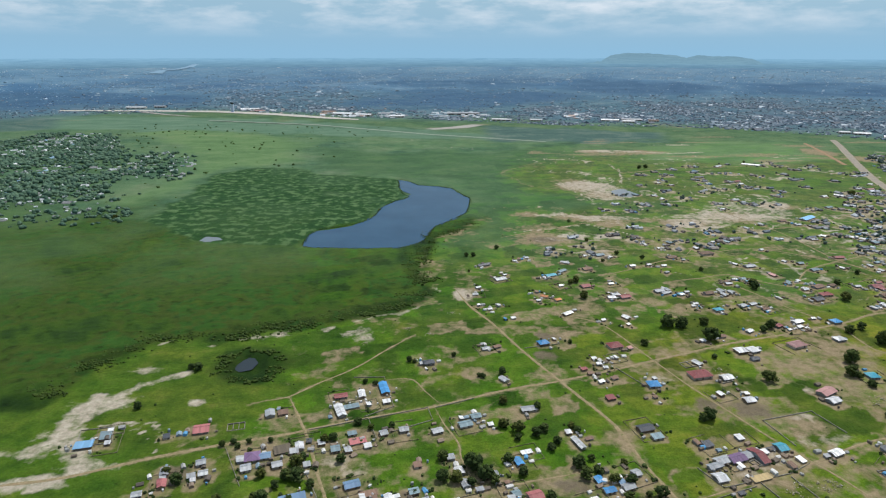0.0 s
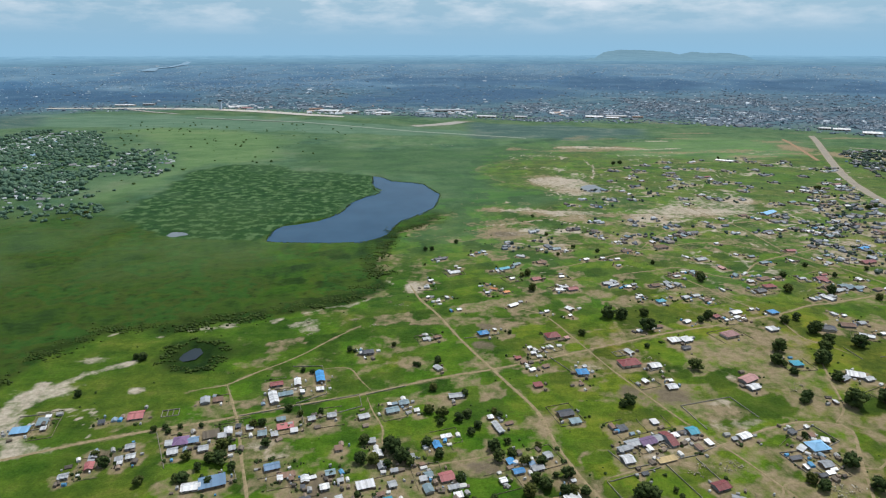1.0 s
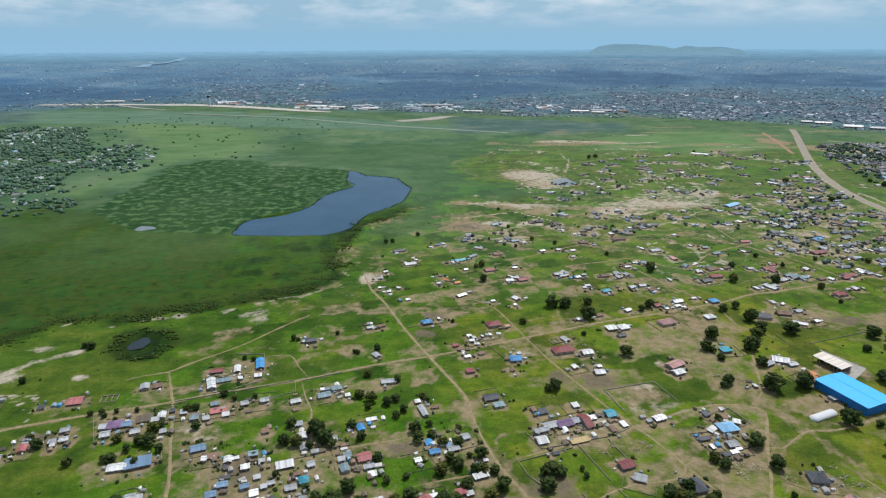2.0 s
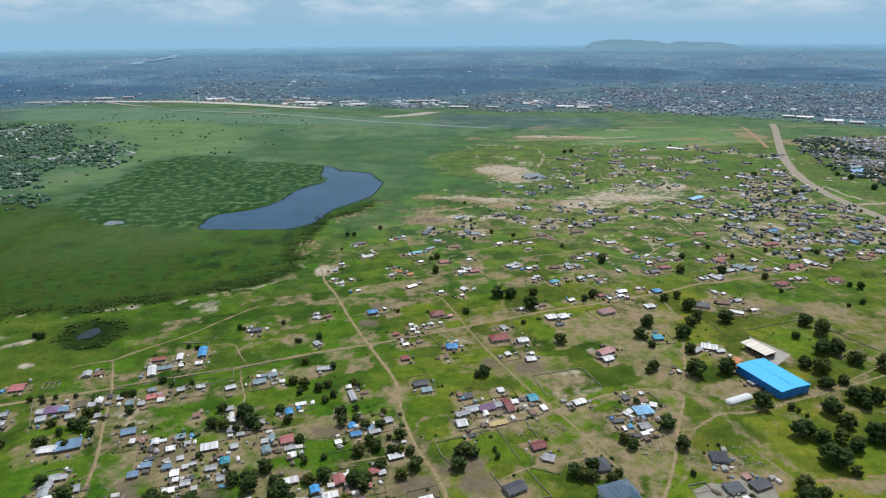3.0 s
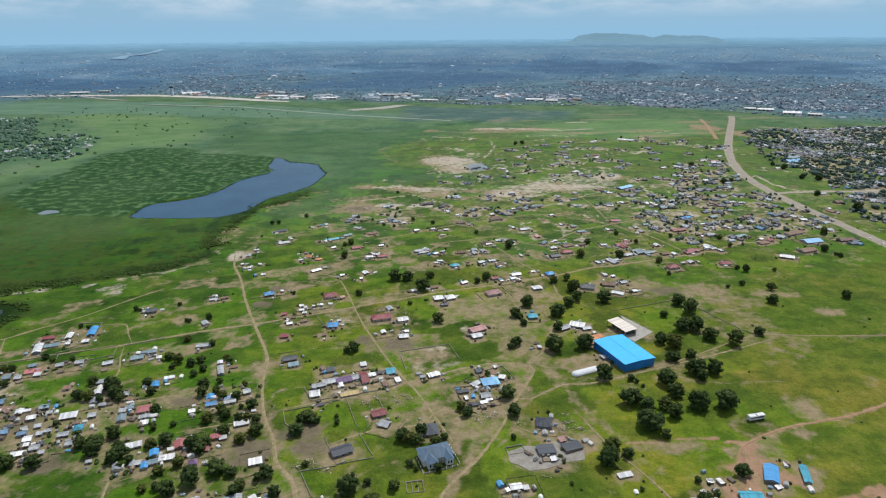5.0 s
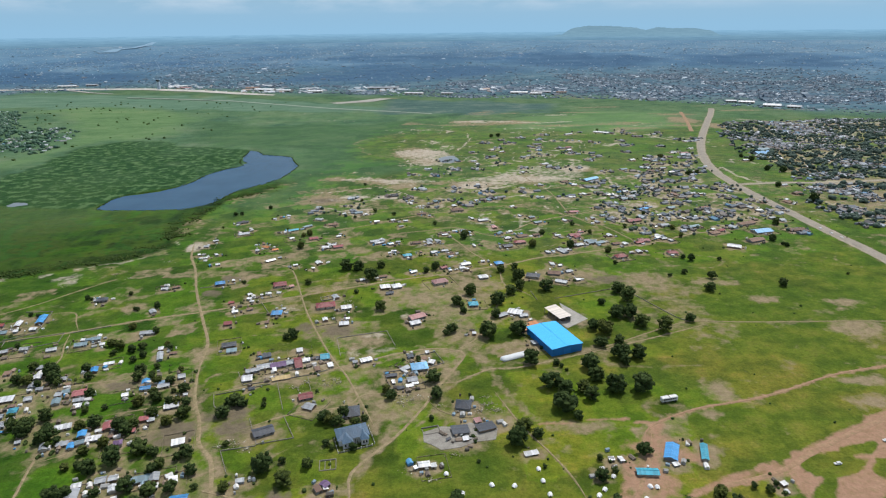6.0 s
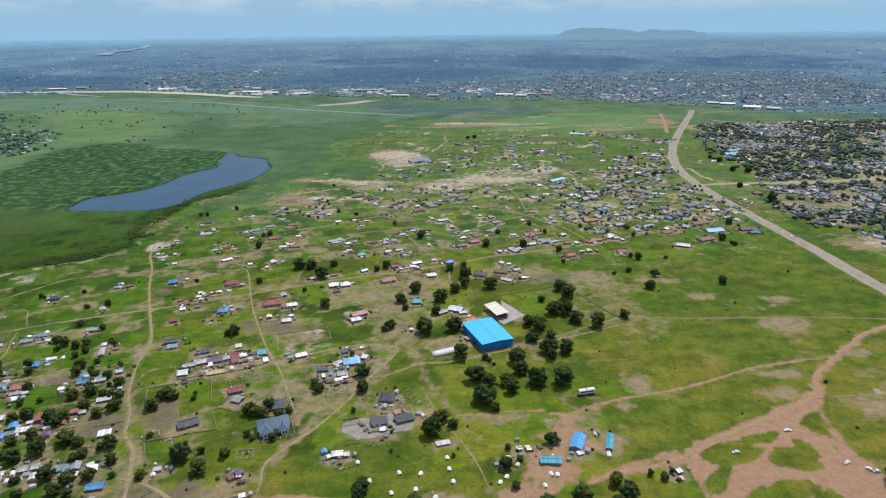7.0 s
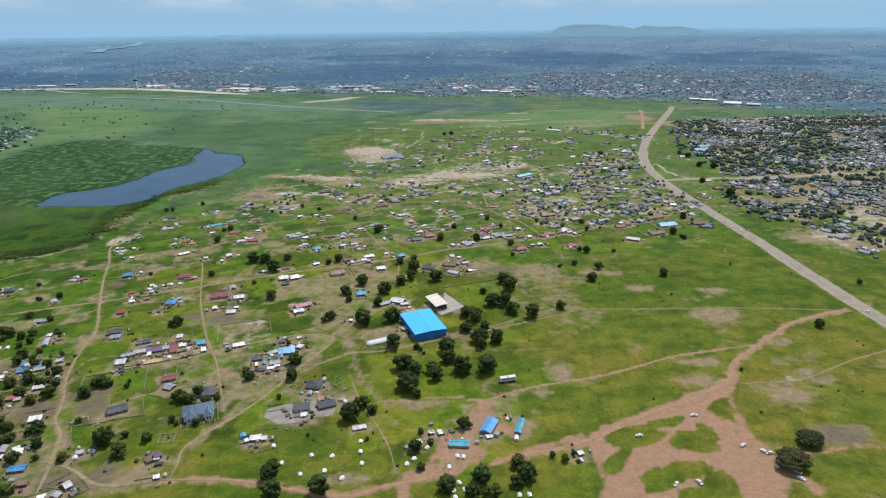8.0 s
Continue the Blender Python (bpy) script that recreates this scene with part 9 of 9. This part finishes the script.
def tunnel_tent():
    t = base("tunnel_tent", 252.0, 230.1, 22.8, "long white tarpaulin tunnel tent with rounded end", "tent")
    bm = bmesh.new()
    rows, seg, L, r = 20, 10, 7.6, 2.4
    ring = []
    for i in range(rows + 1):
        x = -L + 2 * L * i / rows
        k = math.sqrt(max(0.02, 1 - max(0.0, (-x - L + 2.6) / 2.6) ** 2))
        k *= 1 + 0.015 * (i % 2)
        ring.append([bm.verts.new((x, -r * k * math.cos(math.pi * j / seg), 0.02 + 1.6 * k * math.sin(math.pi * j / seg))) for j in range(seg + 1)])
    for a, b in zip(ring, ring[1:]):
        for j in range(seg):
            bm.faces.new((a[j], b[j], b[j + 1], a[j + 1]))
    bm.faces.new(ring[-1])
    bm.faces.new(list(reversed(ring[0])))
    part("cover", bm, FILM, t)
    # dark strip along the foot of one long side
    box_part("base_kerb", -L - 0.1, L + 0.1, -2.62, -2.44, 0.0, 0.25, DOOR, t)
    box_part("end_door", L, L + 0.08, -0.9, 0.9, 0.05, 1.5, DOOR, t)


def hip_roof(bm, x0, x1, y0, y1, eave, peak):
    cx, cy, lx, ly = (x0 + x1) / 2, (y0 + y1) / 2, (x1 - x0) / 2, (y1 - y0) / 2
    if lx >= ly:
        e, f = (cx - (lx - ly) - 0.05, cy, peak), (cx + (lx - ly) + 0.05, cy, peak)
        order = ((0, 1, 5, 4), (1, 2, 5), (2, 3, 4, 5), (3, 0, 4))
    else:
        e, f = (cx, cy - (ly - lx), peak), (cx, cy + (ly - lx), peak)
        order = ((0, 1, 4), (1, 2, 5, 4), (2, 3, 5), (3, 0, 4, 5))
    vs = [bm.verts.new(q) for q in ((x0, y0, eave), (x1, y0, eave), (x1, y1, eave), (x0, y1, eave), e, f)]
    for o in order:
        bm.faces.new([vs[i] for i in o])
    bm.faces.new([vs[i] for i in (3, 2, 1, 0)])


def villa():
    v = base("villa", 174.6, 163.4, 19, "white villa with steel-blue hipped roofs behind a fence", "house")
    box_part("main_walls", -6.4, 6.4, -3.6, 4.2, 0, 3.2, WHITE_PAINT, v)
    bm = bmesh.new()
    hip_roof(bm, -7.0, 7.0, -4.3, 4.8, 3.2, 5.4)
    part("main_roof", bm, VILLA_ROOF, v)
    for x0, x1 in ((-5.4, -0.6), (2.4, 6.2)):
        box_part("bay_walls", x0 + 0.4, x1 - 0.4, -6.1, -3.58, 0, 3.0, WHITE_PAINT, v)
        bm = bmesh.new()
        hip_roof(bm, x0, x1, -6.7, 1.0, 3.02, 4.9)
        part("bay_roof", bm, VILLA_ROOF, v)
        for k in range(2):
            wx = x0 + 1.0 + k * (x1 - x0 - 2.6)
            box_part("window", wx, wx + 0.7, -6.14, -6.02, 0.9, 2.2, GLASS, v)
    for k in range(5):
        box_part("porch_column", -0.4 + k * 0.62, -0.2 + k * 0.62, -4.2, -4.0, 0, 3.1, WHITE_PAINT, v)
    box_part("door", 0.5, 1.5, -3.68, -3.52, 0.05, 2.2, DOOR, v)
    f = base("villa_wall", 174.6, 163.4, 19, "white garden wall with posts round a villa", "wall")
    for (ax, ay), (bx, by) in (((-7.6, -6.6), (-7.6, 1.5)), ((-7.6, -8.0), (7.0, -8.0)), ((8.2, -7.0), (8.2, 5.0))):
        d = Vector((bx - ax, by - ay))
        n = int(d.length / 2.4)
        for k in range(n + 1):
            p = Vector((ax, ay)) + d * k / n
            box_part("post", p.x - 0.15, p.x + 0.15, p.y - 0.15, p.y + 0.15, 0, 1.1, WHITE_PAINT, f)
        bm = bmesh.new()
        box(bm, 0.2, d.length - 0.2, -0.07, 0.07, 0.0, 0.65)
        q = part("panel", bm, BLOCK, f)
        q.location, q.rotation_euler = (ax, ay, 0), (0, 0, math.atan2(d.y, d.x))


def foundation(x, y, turn, length, width, rooms, label):
    """Unfinished house: low block walls round bare rooms."""
    f = base("foundation", x, y, turn, label, "ruin", "unfinished houses")
    L, W, k = length / 2, width / 2, 0.12
    hs = random.Random(int(x))
    for side in (-W, W):
        box_part("long_wall", -L - k, L + k, side - k, side + k, 0, hs.uniform(0.25, 0.7), BLOCK, f)
    for i in range(rooms + 1):
        px = -L + 2 * L * i / rooms
        box_part("cross_wall", px - k, px + k, -W + k + 0.01, W - k - 0.01, 0, hs.uniform(0.25, 0.7), BLOCK, f)


def bus(x, y, turn, long=8.2):
    b = base("bus", x, y, turn, "old white bus parked in open grass", "bus")
    k = long / 8.2
    bm = bmesh.new()
    box(bm, -4.1 * k, 4.1 * k, -1.15, 1.15, 0.55, 2.7, 0.18)
    part("body", bm, WHITE_PAINT, b)
    for side in (-1.17, 1.17):
        for i in range(6):
            px = -3.5 + i * 1.15
            box_part("window", px, px + 0.9, side - 0.02, side + 0.02, 1.55, 2.25, GLASS, b)
    box_part("windscreen", 4.08 * k, 4.13 * k, -0.95, 0.95, 1.4, 2.3, GLASS, b)
    box_part("roof_gap", -0.35, 0.1, -1.0, 1.0, 2.69, 2.73, DOOR, b, "dark roof hatch")
    for sx in (-2.6, 2.7):
        for sy in (-1.0, 1.0):
            bm = bmesh.new()
            bmesh.ops.create_cone(bm, cap_ends=True, segments=14, radius1=0.5, radius2=0.5, depth=0.3, matrix=Matrix.Translation((sx * k, sy, 0.5)) @ Matrix.Rotation(math.pi / 2, 4, "X"))
            part("wheel", bm, TYRE, b)


warehouse()
open_shed()
paved_yard("shed_yard", [(289.6, 297.5), (302.5, 274.5), (288.0, 262.4), (283.4, 270.0), (290.0, 281.0)], 0.16, "pale worn concrete yard beside an open shed", CONCRETE)
tunnel_tent()
villa()
paved_yard("slab", [(205, 166.5), (213, 170.5), (219, 170), (226, 173), (238, 168.5), (236.5, 161), (228, 159.5), (221, 156), (213, 154.5), (209, 158), (205.5, 160)], 0.16, "grey concrete building platform", OLD_CONCRETE)
foundation(166.8, 146.2, 8, 6.6, 6.0, 3, "low pale block foundations of an unfinished house")
foundation(-97.6, 248.3, 14, 7.8, 5.4, 3, "low pale block foundations with three rooms")
foundation(208.6, 167.8, 15, 7.4, 4.6, 1, "grey unfinished block walls on a slab")
foundation(140.0, 309.5, 20, 9.5, 6.0, 2, "pale unfinished block walls among weeds")
foundation(136.0, 222.0, 20, 6.0, 4.0, 2, "low grey block foundations in a yard")
foundation(152.5, 291.5, 20, 7.0, 4.2, 2, "pale unfinished house walls in grass")
bus(320.3, 187.4, 13)


# ---- the airfield ----
def hangar(x, y, long, wide, turn, tall, roof, label):
    px, py, pz, s = land(x, y)
    h = base("hangar", px, py, turn, label, "building", "airfield buildings", pz - 0.5)
    L, W = long * s / 2, wide * s / 2
    box_part("wall", -L, L, -W, W, 0, tall, WALLS[1], h)
    bm = bmesh.new()
    gable_roof(bm, L, W, tall + 0.05, tall + 0.16 * W + 0.8, 0.5)
    part("roof", bm, ROOFS[roof], h)
    for k in range(4):
        cx = -L + (k + 0.5) * L / 2
        box_part("door", cx - L / 7, cx + L / 7, -W - 0.12, -W + 0.1, 0.5, tall * 0.75, DOOR, h)
    return h


for row in ((-962, 1957, 60, 16, 1, 4, "white"), (-900, 1985, 34, 14, 8, 5, "zinc"), (-587, 1894, 54, 18, 12, 5, "white"), (-545, 1850, 30, 14, 5, 4, "pink"), (-282, 1756, 60, 24, -15, 5, "white"), (-220, 1725, 46, 20, -16, 5, "white"), (-330, 1800, 40, 16, -10, 6, "rust"), (-125, 1687, 40, 18, 1, 5, "white"), (57, 1769, 90, 20, 1, 5, "zinc"), (-20, 1720, 36, 16, -6, 4, "teal"), (152, 1611, 50, 14, -15, 4, "white"), (240, 1600, 30, 14, -8, 4, "zinc"), (430, 1600, 44, 16, -12, 4, "white"), (490, 1612, 52, 16, -12, 4, "zinc"), (470, 1570, 30, 14, -12, 4, "white"), (540, 1590, 26, 12, -12, 4, "rust")):
    hangar(*row, "long pale low-roofed airfield building")
for row in ((905, 1331, 32, 14, -23, 4, "white"), (930, 1268, 34, 24, -30, 4, "white"), (962, 1240, 26, 18, -30, 4, "zinc"), (880, 1352, 22, 14, -20, 4, "zinc")):
    hangar(*row, "long white warehouse roof beside the main road")


def control_tower():
    px, py, pz, s = land(-618, 1829)
    t = base("control_tower", px, py, 0, "tall pale blue-grey airfield control tower", "tower", "", pz - 0.5)
    box_part("shaft", -3.6, 3.6, -3.6, 3.6, 0, 24, PALE_BLUE, t)
    bm = bmesh.new()
    bmesh.ops.create_cone(bm, cap_ends=True, segments=8, radius1=4.6, radius2=6.2, depth=5, matrix=Matrix.Translation((0, 0, 26.6)))
    part("cab", bm, GLASS, t)
    box_part("cap", -5.6, 5.6, -5.6, 5.6, 29.1, 30.6, PALE_BLUE, t)
    box_part("mast", -0.2, 0.2, -0.2, 0.2, 30.6, 37, PALE_BLUE, t)


PALE_BLUE = plain_material("pale_blue_plaster", (0.36, 0.44, 0.52))
control_tower()
